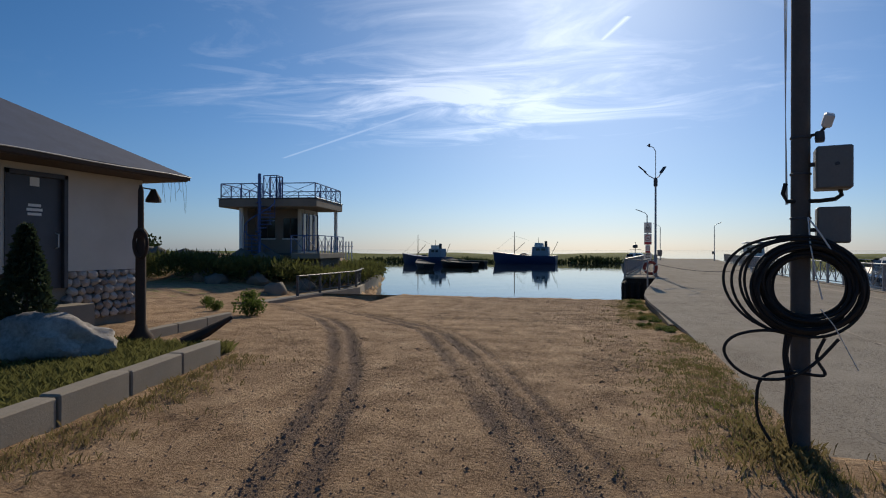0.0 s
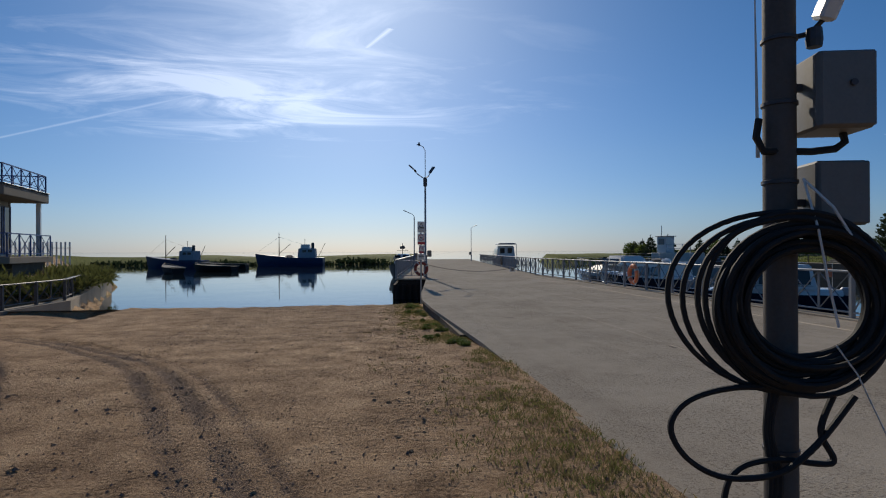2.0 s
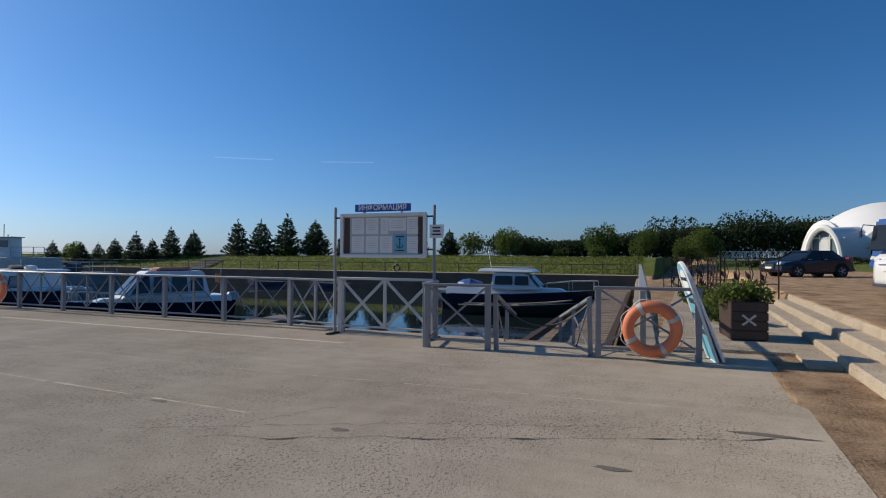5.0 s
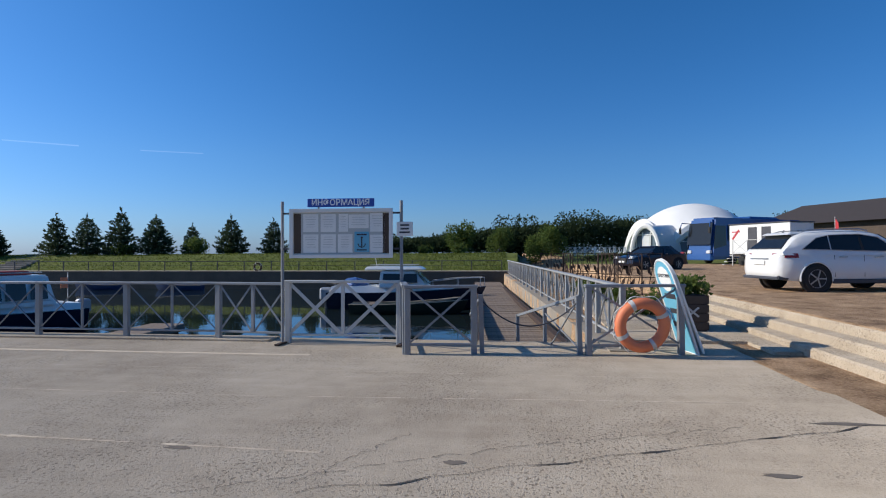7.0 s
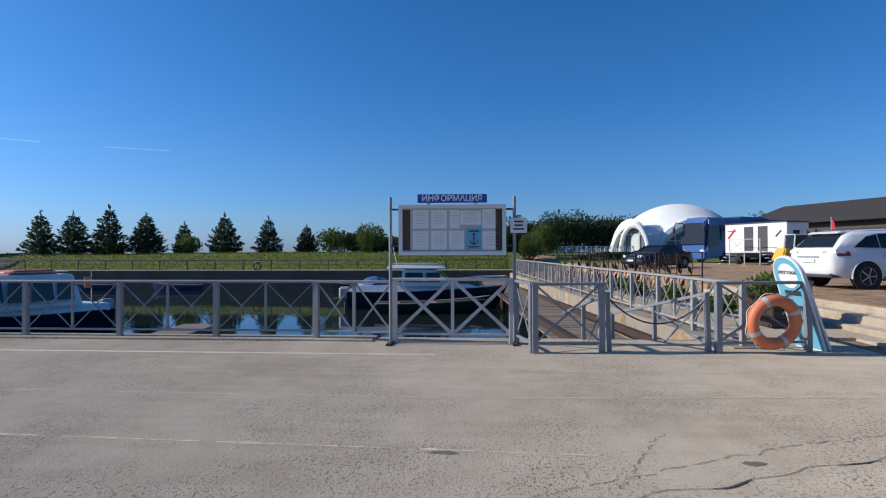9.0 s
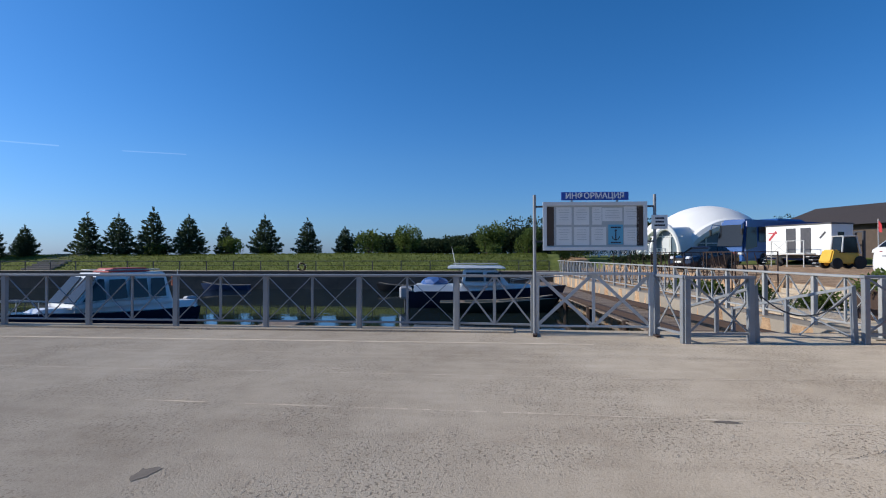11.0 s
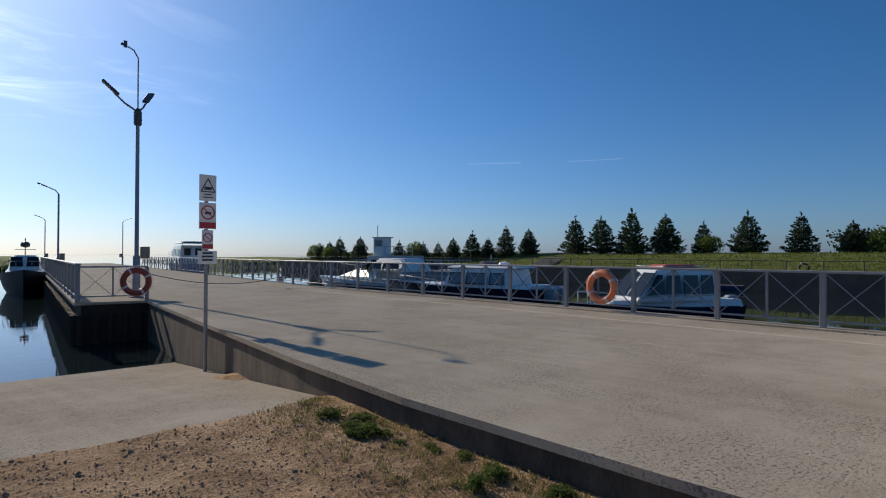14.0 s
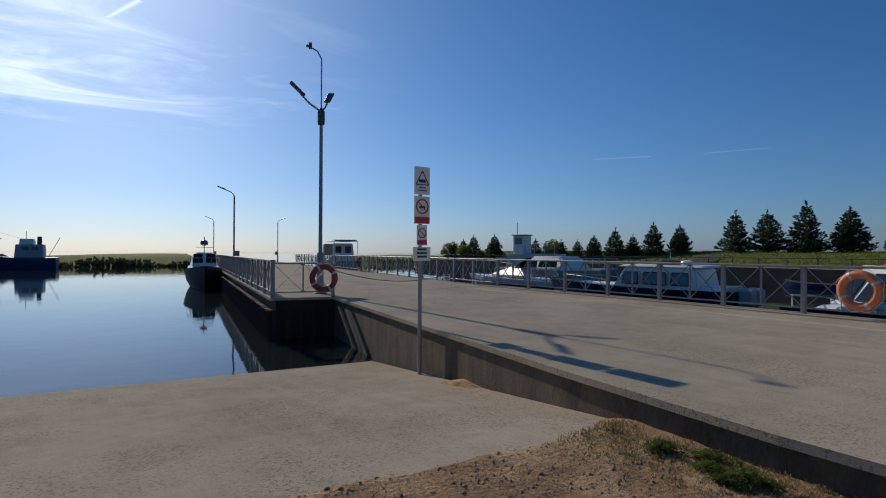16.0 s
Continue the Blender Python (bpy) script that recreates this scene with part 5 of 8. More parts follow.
def text_part(name, body, size, material, parent, m, label=""):
    cu = bpy.data.curves.new(name, "FONT")
    cu.offset = size * 0.022
    cu.body, cu.size, cu.extrude, cu.align_x, cu.align_y = body, size, 0.002, "CENTER", "CENTER"
    tmp = bpy.data.objects.new(name, cu)
    scene.collection.objects.link(tmp)
    bpy.context.view_layer.update()
    me = bpy.data.meshes.new_from_object(tmp.evaluated_get(bpy.context.evaluated_depsgraph_get()))
    bpy.data.objects.remove(tmp)
    me.materials.clear()
    me.materials.append(material)
    ob = new(name, me)
    ob.parent, ob.matrix_basis = parent, m
    return tagged(ob, label=label)


def bars(parent, m, w, rows, material, seed, lead=0.035, thick=0.014):
    random.seed(seed)
    bm = bmesh.new()
    for r in range(rows):
        k = w * random.uniform(0.65, 1.0)
        box((-k / 2, -0.001, -r * lead), (k / 2, 0.001, -r * lead + thick), 0, bm)
    ob = part("printed_text", bm, material, parent)
    ob.matrix_basis = m
    return ob


def warning_sign(m):
    """Facing -y."""
    t = thing("warning_sign", m, "tall post with four stacked warning plates", "sign")
    part("post", lathe([(0.035, -0.1), (0.035, 3.6)], 12), STEEL, t, smooth=True)
    a = part("plate", box((-0.16, -0.06, 3.13), (0.16, -0.045, 3.61), 0.004), WHITE, t)
    tri = [(-0.13, 3.3), (0.13, 3.3), (0.0, 3.54)]
    for (x1, z1), (x2, z2) in zip(tri, tri[1:] + tri[:1]):
        part("triangle_edge", bar((x1, -0.063, z1), (x2, -0.063, z2), 0.018, 0.004, up=(0, 1, 0)), INK, a)
    part("pictogram", prism([(-0.07, -0.064), (0.07, -0.064), (0.07, -0.061), (-0.07, -0.061)], 3.335, 3.39), INK, a)
    bars(a, pose(0, -0.062, 3.24), 0.2, 2, INK, 1, 0.05, 0.018)
    b = part("plate", box((-0.16, -0.06, 2.62), (0.16, -0.045, 3.1), 0.004), WHITE, t)
    ring = [Vector((0.12 * math.cos(q), -0.063, 2.92 + 0.12 * math.sin(q))) for q in (math.tau * i / 24 for i in range(24))]
    part("ban_ring", tube(ring, 0.012, 6, closed=True), RED, b)
    part("ban_bar", bar((-0.085, -0.063, 3.0), (0.085, -0.063, 2.84), 0.016, 0.006, up=(0, 1, 0)), RED, b)
    part("pictogram", box((-0.06, -0.064, 2.89), (0.06, -0.061, 2.93)), INK, b)
    part("red_field", box((-0.155, -0.064, 2.63), (0.155, -0.06, 2.74)), RED, b)
    c = part("plate", box((-0.105, -0.06, 2.25), (0.105, -0.045, 2.6), 0.004), WHITE, t)
    ring = [Vector((0.08 * math.cos(q), -0.063, 2.46 + 0.08 * math.sin(q))) for q in (math.tau * i / 24 for i in range(24))]
    part("ban_ring", tube(ring, 0.009, 6, closed=True), RED, c)
    part("ban_bar", bar((-0.055, -0.063, 2.51), (0.055, -0.063, 2.41), 0.012, 0.006, up=(0, 1, 0)), RED, c)
    part("red_field", box((-0.1, -0.064, 2.26), (0.1, -0.06, 2.34)), RED, c)
    d = part("plate", box((-0.18, -0.06, 1.98), (0.18, -0.045, 2.22), 0.004), WHITE, t)
    bars(d, pose(0, -0.062, 2.16), 0.26, 3, INK, 3, 0.062, 0.035)


warning_sign(pose(1.6, 25.3, -0.81, 0, 0, 6) @ Matrix.Scale(0.97, 4))
ch = thing("chain_barrier", pose(0, 0, 0), "slack chain barrier across the pier with a plate", "barrier")
pts = [Vector((2.5, 32.2, 0.75)).lerp(Vector((9.5, 36.0, 0.75)), i / 24) - Vector((0, 0, 0.46 * (1 - (2 * i / 24 - 1) ** 2))) for i in range(25)]
part("chain", tube(pts, 0.012, 5), STEEL_DARK, ch)
pl = part("plate", box((-0.2, -0.01, -0.22), (0.2, 0.01, 0.0), 0.004), WHITE, ch, "white plate with dark lettering")
pl.matrix_basis = pose(8.0, 35.2, 0.44, 0, 0, 20)
bars(pl, pose(0, -0.013, -0.06), 0.3, 3, INK, 4, 0.062, 0.035)


def lifebuoy(m, R=0.30, r=0.075, label="faded orange lifebuoy with grey straps hung on the railing", group="lifebuoys", straps=True, material=None):
    """In the x-z plane, facing -y."""
    t = thing("lifebuoy", m, label, "lifebuoy", group)
    ring = [Vector((R * math.cos(a), 0, R * math.sin(a))) for a in (math.tau * i / 32 for i in range(32))]
    part("ring", tube(ring, r, 14, closed=True), material or ORANGE, t, smooth=True)
    for k in range(4):
        a0 = math.tau * k / 4 + 0.5
        arc = [Vector((R * math.cos(a0 + d), 0, R * math.sin(a0 + d))) for d in (-0.09, -0.03, 0.03, 0.09)]
        part("strap", tube(arc, r + 0.004, 14), STEEL_PALE, t, smooth=True)
    rope = [Vector(((R + r + 0.02 - 0.02 * math.cos(8 * a)) * math.cos(a), 0, (R + r + 0.02 - 0.02 * math.cos(8 * a)) * math.sin(a))) for a in (math.tau * i / 48 for i in range(48))]
    part("rope", tube(rope, 0.006, 5, closed=True), PAPER, t)
    return t


lifebuoy(pose(9.36, 22.15, 0.57, 0, 0, -90), 0.31, 0.08)
lifebuoy(pose(2.22, 32.14, 0.53, 0, 0, -9), 0.31, 0.08, "dark red lifebuoy hung on the railing return", material=mat("dark_red_foam", (0.34, 0.06, 0.035), (0.22, 0.04, 0.03), 0.6))
lifebuoy(pose(8.46, 5.27, 0.47, 6, 0, -82), 0.325, 0.085)
lifebuoy(pose(41.9, 27.0, 0.5, 0, 0, -90), 0.28, 0.07, "dark lifebuoy on the far quay fence", material=RUST)
lifebuoy(pose(far_x(9.4, 52), 52, 0.55, 0, 0, -95), 0.31, 0.08, "dark lifebuoy far along the pier railing", material=RUST)


# ---- gates and board beside the pier's east edge ----
def brace_panel(name, a, b, h, label, category, steel=STEEL, parts=2, wide=0.03, base=0.0, posts=True, group=""):
    """A railing panel from plan point a to b with crossed braces."""
    a, b = Vector((*a, 0)), Vector((*b, 0))
    L = (b - a).length
    ang = math.degrees(math.atan2(b.y - a.y, b.x - a.x))
    t = thing(name, pose(a.x, a.y, base, 0, 0, ang), label, category, group)
    if posts:
        for x in (0, L):
            part("post", box((x - 0.045, -0.045, -0.02), (x + 0.045, 0.045, h - 0.045), 0.006), steel, t)
    part("top_rail", box((-0.06, -0.055, h - 0.045), (L + 0.06, 0.055, h), 0.006), steel, t)
    part("bottom_rail", box((0.04, -0.022, 0.13), (L - 0.04, 0.022, 0.165), 0.004), steel, t)
    for k in range(parts):
        x0, x1 = L * k / parts + 0.03, L * (k + 1) / parts - 0.03
        if k:
            part("middle_bar", box((x0 - 0.055, -0.025, 0.165), (x0 - 0.005, 0.025, h - 0.045)), steel, t)
        part("brace", bar((x0, 0.008, 0.17), (x1, 0.008, h - 0.05), wide, 0.016, up=(0, 1, 0)), steel, t)
        part("brace", bar((x0, -0.008, h - 0.05), (x1, -0.008, 0.17), wide, 0.016, up=(0, 1, 0)), steel, t)
    return t


def info_board():
    t = thing("notice_board", pose(9.13, 10.02, 0, 0, 0, -87), "framed harbour notice board on two posts with papers", "notice board")
    # local x runs along the board, -y faces the pier
    for x in (-1.02, 1.02):
        post = part("post", lathe([(0.028, 0), (0.028, 2.42)], 10, m=pose(x, 0, 0)), STEEL, t, smooth=True)
        part("foot", bar((x - 0.02, -0.24, 0.02), (x + 0.02, 0.2, 0.02), 0.07, 0.03), RUST, post)
        part("clamp", box((min(x, x * 0.86), -0.02, 2.2), (max(x, x * 0.86), 0.02, 2.23)), STEEL_DARK, post)
        part("clamp", box((min(x, x * 0.86), -0.02, 1.6), (max(x, x * 0.86), 0.02, 1.63)), STEEL_DARK, post)
    case = part("case", box((-0.86, -0.02, 1.48), (0.86, 0.08, 2.27), 0.01), BOARD_GREY, t)
    fr = box((-0.88, -0.06, 1.46), (-0.82, -0.02, 2.29))
    box((0.82, -0.06, 1.46), (0.88, -0.02, 2.29), 0, fr)
    box((-0.82, -0.06, 2.23), (0.82, -0.02, 2.29), 0, fr)
    box((-0.82, -0.06, 1.46), (0.82, -0.02, 1.52), 0, fr)
    part("board_frame", fr, WHITE, case)
    k = 0
    for x, z, w, h in ((-0.52, 1.9, 0.26, 0.3), (-0.22, 1.9, 0.26, 0.3), (-0.52, 1.55, 0.26, 0.31), (-0.22, 1.55, 0.26, 0.31), (0.07, 1.55, 0.25, 0.31), (0.3, 1.96, 0.34, 0.23), (0.62, 1.9, 0.25, 0.31), (0.62, 1.55, 0.25, 0.3), (0.04, 1.9, 0.16, 0.3)):
        s = part("paper_sheet", box((x - w / 2, -0.026, z), (x + w / 2, -0.022, z + h)), PAPER, case)
        bars(s, pose(x, -0.0285, z + h - 0.05), w * 0.75, int(h / 0.045) - 1, BOARD_GREY, k, 0.042, 0.007)
        k += 1
    for x in (-0.75, 0.77):
        part("photo_strip", box((x - 0.06, -0.026, 1.54), (x + 0.06, -0.022, 2.21)), DARK_WOOD, case)
    poster = part("poster", box((0.23, -0.034, 1.56), (0.48, -0.03, 1.9)), CYAN, case, "cyan poster with an anchor")
    part("anchor", box((0.345, -0.038, 1.64), (0.365, -0.035, 1.78)), INK, poster)
    part("anchor", tube([(0.29, -0.037, 1.7), (0.31, -0.037, 1.655), (0.355, -0.037, 1.635), (0.4, -0.037, 1.655), (0.42, -0.037, 1.7)], 0.008, 5), INK, poster)
    part("anchor", lathe([(0.02, 0), (0.02, 0.004)], 12, m=pose(0.355, -0.035, 1.8, 90)), INK, poster)
    part("printed_text", box((0.27, -0.037, 1.84), (0.44, -0.034, 1.865)), INK, poster)
    part("printed_text", box((0.27, -0.037, 1.585), (0.44, -0.034, 1.605)), INK, poster)
    head = part("header_sign", box((-0.57, -0.05, 2.32), (0.57, -0.02, 2.46), 0.004), SIGN_BLUE, t, "blue header sign with white letters")
    text_part("lettering", "ИНФОРМАЦИЯ", 0.135, LETTER, head, pose(0, -0.053, 2.39, 90), "white capital letters")
    part("header_leg", box((-0.4, -0.03, 2.28), (-0.37, 0, 2.34)), STEEL, head)
    part("header_leg", box((0.37, -0.03, 2.28), (0.4, 0, 2.34)), STEEL, head)
    plate = part("small_plate", box((0.95, -0.06, 1.82), (1.22, -0.045, 2.06), 0.004), WHITE, t, "small white plate with dark lettering")
    bars(plate, pose(1.085, -0.063, 1.99), 0.2, 3, INK, 7, 0.06, 0.028)


info_board()
brace_panel("gate", (9.22, 11.0), (9.22, 9.05), 1.08, "pale galvanised gate with heavy crossed braces", "gate", STEEL_PALE, 2, 0.055)
brace_panel("railing", (9.2, 8.98), (8.36, 8.78), 1.06, "short steel railing panel beside the gangway", "railing", STEEL, 1, group="gangway panels")
brace_panel("railing", (8.34, 8.74), (8.48, 7.74), 1.05, "square steel railing panel on the slab edge", "railing", STEEL, 1, group="gangway panels")
brace_panel("railing", (8.53, 6.03), (8.72, 4.66), 1.06, "steel railing panel that carries a lifebuoy", "railing", STEEL, 1, group="gangway panels")
brace_panel("railing", (9.5, 12.42), (9.35, 11.05), 1.03, "steel railing bay beside the notice board", "railing", STEEL, 2)
gl = thing("gangway_gate", pose(8.6, 6.15, 0, 0, 0, 8), "low sloping steel gate rail at the gangway head", "gate")
part("post", bar((0, 0, 0), (0.02, 0.02, 0.88), 0.07), STEEL, gl)
part("post", bar((1.2, 0.3, -0.3), (1.2, 0.3, 0.6), 0.06), STEEL, gl)
part("post", bar((2.4, 0.6, -0.6), (2.4, 0.6, 0.35), 0.06), STEEL, gl)
part("rail", bar((0, 0, 0.88), (2.4, 0.6, 0.33), 0.045), STEEL, gl)
part("brace", bar((0.05, 0.02, 0.1), (1.18, 0.3, 0.5), 0.02), STEEL, gl)
part("brace", bar((0.05, 0.02, 0.8), (1.18, 0.3, -0.2), 0.02), STEEL, gl)
gr = thing("gangway_gate", pose(8.55, 7.62, 0, 0, 0, 4), "low sloping steel gate rail at the gangway head", "gate")
part("post", bar((0, 0, 0), (0.02, 0.02, 0.9), 0.07), STEEL, gr)
part("post", bar((1.2, 0.1, -0.3), (1.2, 0.1, 0.6), 0.06), STEEL, gr)
part("rail", bar((0, 0, 0.88), (2.4, 0.2, 0.33), 0.045), STEEL, gr)
part("brace", bar((0.05, 0.02, 0.8), (1.18, 0.1, -0.2), 0.02), STEEL, gr)
pts = [Vector((8.57, 7.62, 0.8)).lerp(Vector((8.6, 6.17, 0.8)), i / 14) - Vector((0, 0, 0.38 * (1 - (2 * i / 14 - 1) ** 2))) for i in range(15)]
solid("gate_chain", tube(pts, 0.012, 5), STEEL_DARK, "slack dark chain across the gangway head", "chain")

# gangway of planks along the south wall
gang = thing("gangway", Matrix(), "weathered plank gangway along the basin wall", "gangway", kind="structure")
plank = to_mesh("plank", box((-0.07, 0, -0.045), (0.07, 1.75, 0), 0.006), WOOD)
for i in range(200):
    x = 9.0 + i * 0.152
    z = -0.02 - 0.45 * smooth_step(9.2, 12.5, x)
    shared("plank", plank, gang, pose(x, south_wall_y(x) + 0.42, z + random.uniform(-0.006, 0.006), 0, 2 if x < 12 else 0, 4 + random.uniform(-0.5, 0.5)))
part("beam", bar((9.0, south_wall_y(9) + 0.5, -0.2), (39.4, south_wall_y(39.4) + 0.5, -0.62), 0.14), RUST, gang)
part("beam", bar((9.0, south_wall_y(9) + 2.1, -0.2), (39.4, south_wall_y(39.4) + 2.1, -0.62), 0.14), RUST, gang)
for i in range(7):
    x = 11 + i * 4.5
    part("gangway_pile", lathe([(0.1, -3.5), (0.1, -0.45)], 8, m=pose(x, south_wall_y(x) + 2.15, 0)), RUST, gang)
solid("basin_wall_south", prism([(8.9, south_wall_y(8.9) - 0.4), (40.6, south_wall_y(40.6) - 0.4), (40.6, south_wall_y(40.6) + 0.12), (8.9, south_wall_y(8.9) + 0.12)], -3.5, 0.02), PALE_WALL, "pale concrete basin wall below the railing", "wall", "structure")
sa = math.degrees(math.atan(0.075)) - 90
south_bay = railing_meshes(BAY, 1.0, STEEL_MID)
for i in range(17):
    x = 9.1 + BAY * i * math.cos(math.atan(0.075))
    railing_bay(south_bay, pose(x, south_wall_y(x) - 0.12, 0.02, 0, 0, sa), "pale grey railing bay along the basin wall", "basin railing bays")

# east quay
solid("quay_wall_east", prism([(40.2, 7.6), (40.9, 7.6), (40.9, 99), (40.2, 99)], -3.5, 0.22), QUAY, "mottled concrete quay wall with its shade in the colour", "wall", "structure")
solid("quay_path", prism([(40.9, 7.6), (42.5, 7.6), (42.5, 98.5), (40.9, 98.5)], -0.5, 0.215), CONCRETE, "narrow concrete path on the quay", "pavement", "structure")
qp = to_mesh("post", box((-0.03, -0.03, 0), (0.03, 0.03, 0.74), 0.004), STEEL_DARK)
qr = to_mesh("top_rail", box((-0.035, 0, 0.72), (0.035, 2.2, 0.77), 0.004), STEEL_DARK)
qm = to_mesh("middle_rail", box((-0.012, 0, 0.4), (0.012, 2.2, 0.42)), STEEL_DARK)
for i in range(40):
    t = thing("quay_fence", pose(41.7, 8.2 + 2.2 * i, 0.21), "low dark steel fence bay on the far quay", "fence", "quay fence bays")
    shared("post", qp, t), shared("top_rail", qr, t), shared("middle_rail", qm, t)
for y in (48.6, 78.5):
    st = thing("bank_steps", pose(42.6, y, 0.2), "grey concrete steps up the grass bank", "stairs", "bank steps")
    for i in range(8):
        part("step", box((i * 0.55, 0, -0.3), (i * 0.55 + 0.58, 2.6, 0.17 * (i + 1)), 0.01), PALE_WALL, st)


# ---- boats ----
def hull_bm(L, B, depth, sheer=0.25, draft=0.3, flare=1.15, bow_rake=0.12, n=14, transom=0.85):
    """A hull along +x (bow), keel below 0, deck edge at depth."""
    secs = []
    for i in range(n + 1):
        t = i / n
        x = -L / 2 + L * t
        w = B / 2 * (transom + (1 - transom) * math.sin(min(1, t * 2) * math.pi / 2)) * (1 - max(0, (t - 0.45) / 0.55) ** 2.3)
        w = max(w, 0.02)
        z1 = depth + sheer * max(0, t - 0.3) ** 1.6
        keel = -draft * (1 - max(0, (t - 0.6) / 0.4) ** 2)
        lean = bow_rake * L * t ** 4
        secs.append([(x, 0, keel), (x + lean * 0.2, w * 0.72 / flare, keel * 0.4 + 0.02), (x + lean * 0.55, w / flare, depth * 0.4), (x + lean, w, z1), (x + lean, w - min(0.06, w * 0.5), z1), (x + lean, -w + min(0.06, w * 0.5), z1), (x + lean, -w, z1), (x + lean * 0.55, -w / flare, depth * 0.4), (x + lean * 0.2, -w * 0.72 / flare, keel * 0.4 + 0.02)])
    return loft(secs)


def block(x0, x1, w0, w1, z0, z1, rake_f=0.0, rake_b=0.0, inset=0.08, bevel=0.03):
    """A cabin: a box with raked front and back and sides that lean in."""
    secs = [[(x0, -w0 / 2, z0), (x0, w0 / 2, z0), (x0 + rake_b, w0 / 2 - inset, z1), (x0 + rake_b, -w0 / 2 + inset, z1)],
            [(x1, -w1 / 2, z0), (x1, w1 / 2, z0), (x1 - rake_f, w1 / 2 - inset, z1), (x1 - rake_f, -w1 / 2 + inset, z1)]]
    bm = loft(secs)
    if bevel:
        bmesh.ops.bevel(bm, geom=bm.edges[:], offset=bevel, segments=2, affect="EDGES")
    return bm


def quad_plate(pts, thick=0.012):
    """A thin pane through four corners."""
    p = [Vector(q) for q in pts]
    n = (p[1] - p[0]).cross(p[3] - p[0]).normalized() * thick
    return loft([[tuple(q - n) for q in p], [tuple(q + n) for q in p]])


def side_windows(parent, spans, w, z0, z1, inset=0.0, material=None):
    for x0, x1 in spans:
        for s in (-1, 1):
            part("window", quad_plate([(x0, s * (w / 2), z0), (x1, s * (w / 2), z0), (x1 - 0.04, s * (w / 2 - inset), z1), (x0 + 0.04, s * (w / 2 - inset), z1)]), material or GLASS_DARK, parent)


def bow_rail(t, x0, x1, w, z, h=0.45):
    pts = [(x0, w / 2, z + h * 0.6), ((x0 + x1) / 2, w / 2 * 0.85, z + h), (x1 - 0.2, w / 2 * 0.35, z + h * 1.1), (x1, 0, z + h * 1.1), (x1 - 0.2, -w / 2 * 0.35, z + h * 1.1), ((x0 + x1) / 2, -w / 2 * 0.85, z + h), (x0, -w / 2, z + h * 0.6)]
    rail = part("bow_rail", tube(pts, 0.018, 6), STEEL_PALE, t)
    for p in pts:
        part("stanchion", bar((p[0], p[1], z - 0.1), p, 0.022), STEEL_PALE, rail)


def outboard(t, x, y, z, s=1.0):
    motor = part("outboard_motor", box((x - 0.5 * s, y - 0.18 * s, z), (x, y + 0.18 * s, z + 0.55 * s), 0.08 * s), mat("silver_cowl", (0.38, 0.39, 0.41), (0.3, 0.3, 0.32), 0.35, 0.2), t, "silver outboard motor")
    part("motor_leg", box((x - 0.3 * s, y - 0.07, z - 0.8 * s), (x - 0.08 * s, y + 0.07, z), 0.03), STEEL_DARK, motor)


def cabin_boat_a(m):
    """White pilot boat with wide wheelhouse windows."""
    t = thing("motor_boat", m, "white and navy wheelhouse motor boat at its mooring", "boat")
    part("hull", hull_bm(6.0, 2.3, 0.75, 0.35, 0.35), NAVY, t, smooth=True)
    part("deck", block(-2.8, 2.6, 2.1, 0.9, 0.72, 0.98, 0.5, 0, 0.1), GEL, t, smooth=True)
    cab = part("cabin", block(-1.9, 1.5, 1.95, 1.6, 0.95, 2.05, 0.95, 0.25, 0.16, 0.05), GEL, t, smooth=True)
    side_windows(cab, ((-1.6, -1.05), (-0.95, -0.3), (-0.2, 0.4)), 1.9, 1.2, 1.84, 0.08)
    for s in (-1, 1):
        part("cabin_rail", tube([(-1.7, s * 0.92, 1.14), (0.6, s * 0.95, 1.14), (1.4, s * 0.8, 1.08)], 0.025, 5), STEEL_PALE, cab)
    for s in (-0.42, 0.42):
        part("windscreen", quad_plate([(1.40, s - 0.34, 1.12), (1.40, s + 0.34, 1.12), (0.72, s + 0.30, 1.92), (0.72, s - 0.30, 1.92)]), GLASS_DARK, cab)
    for s in (-1, 1):
        part("window", quad_plate([(0.5, s * 0.93, 1.2), (1.2, s * 0.86, 1.15), (0.7, s * 0.78, 1.86), (0.52, s * 0.83, 1.86)]), GLASS_DARK, cab)
    part("roof_rack", tube([(-1.5, 0.7, 2.14), (0.4, 0.7, 2.14), (0.4, -0.7, 2.14), (-1.5, -0.7, 2.14)], 0.02, 6, closed=True), STEEL_PALE, cab)
    raft = part("roof_cushion", block(-1.3, 0.2, 1.1, 1.0, 2.06, 2.2, 0.2, 0.1, 0.1), mat("faded_red_cover", (0.42, 0.07, 0.06), (0.3, 0.05, 0.045), 0.7), cab, "faded red roll on the roof")
    bow_rail(t, 1.4, 3.3, 1.6, 0.95, 0.3)
    outboard(t, -3.0, 0, 0.5)
    part("flag", box((-2.7, -0.01, 1.5), (-2.45, 0.01, 1.9)), ORANGE, t)
    part("flag_staff", bar((-2.7, 0, 0.9), (-2.7, 0, 2.1), 0.02), STEEL_PALE, t)


cabin_boat_a(pose(16.3, 24.3, WATER_Z, 0, 0, 156) @ Matrix.Scale(0.95, 4))


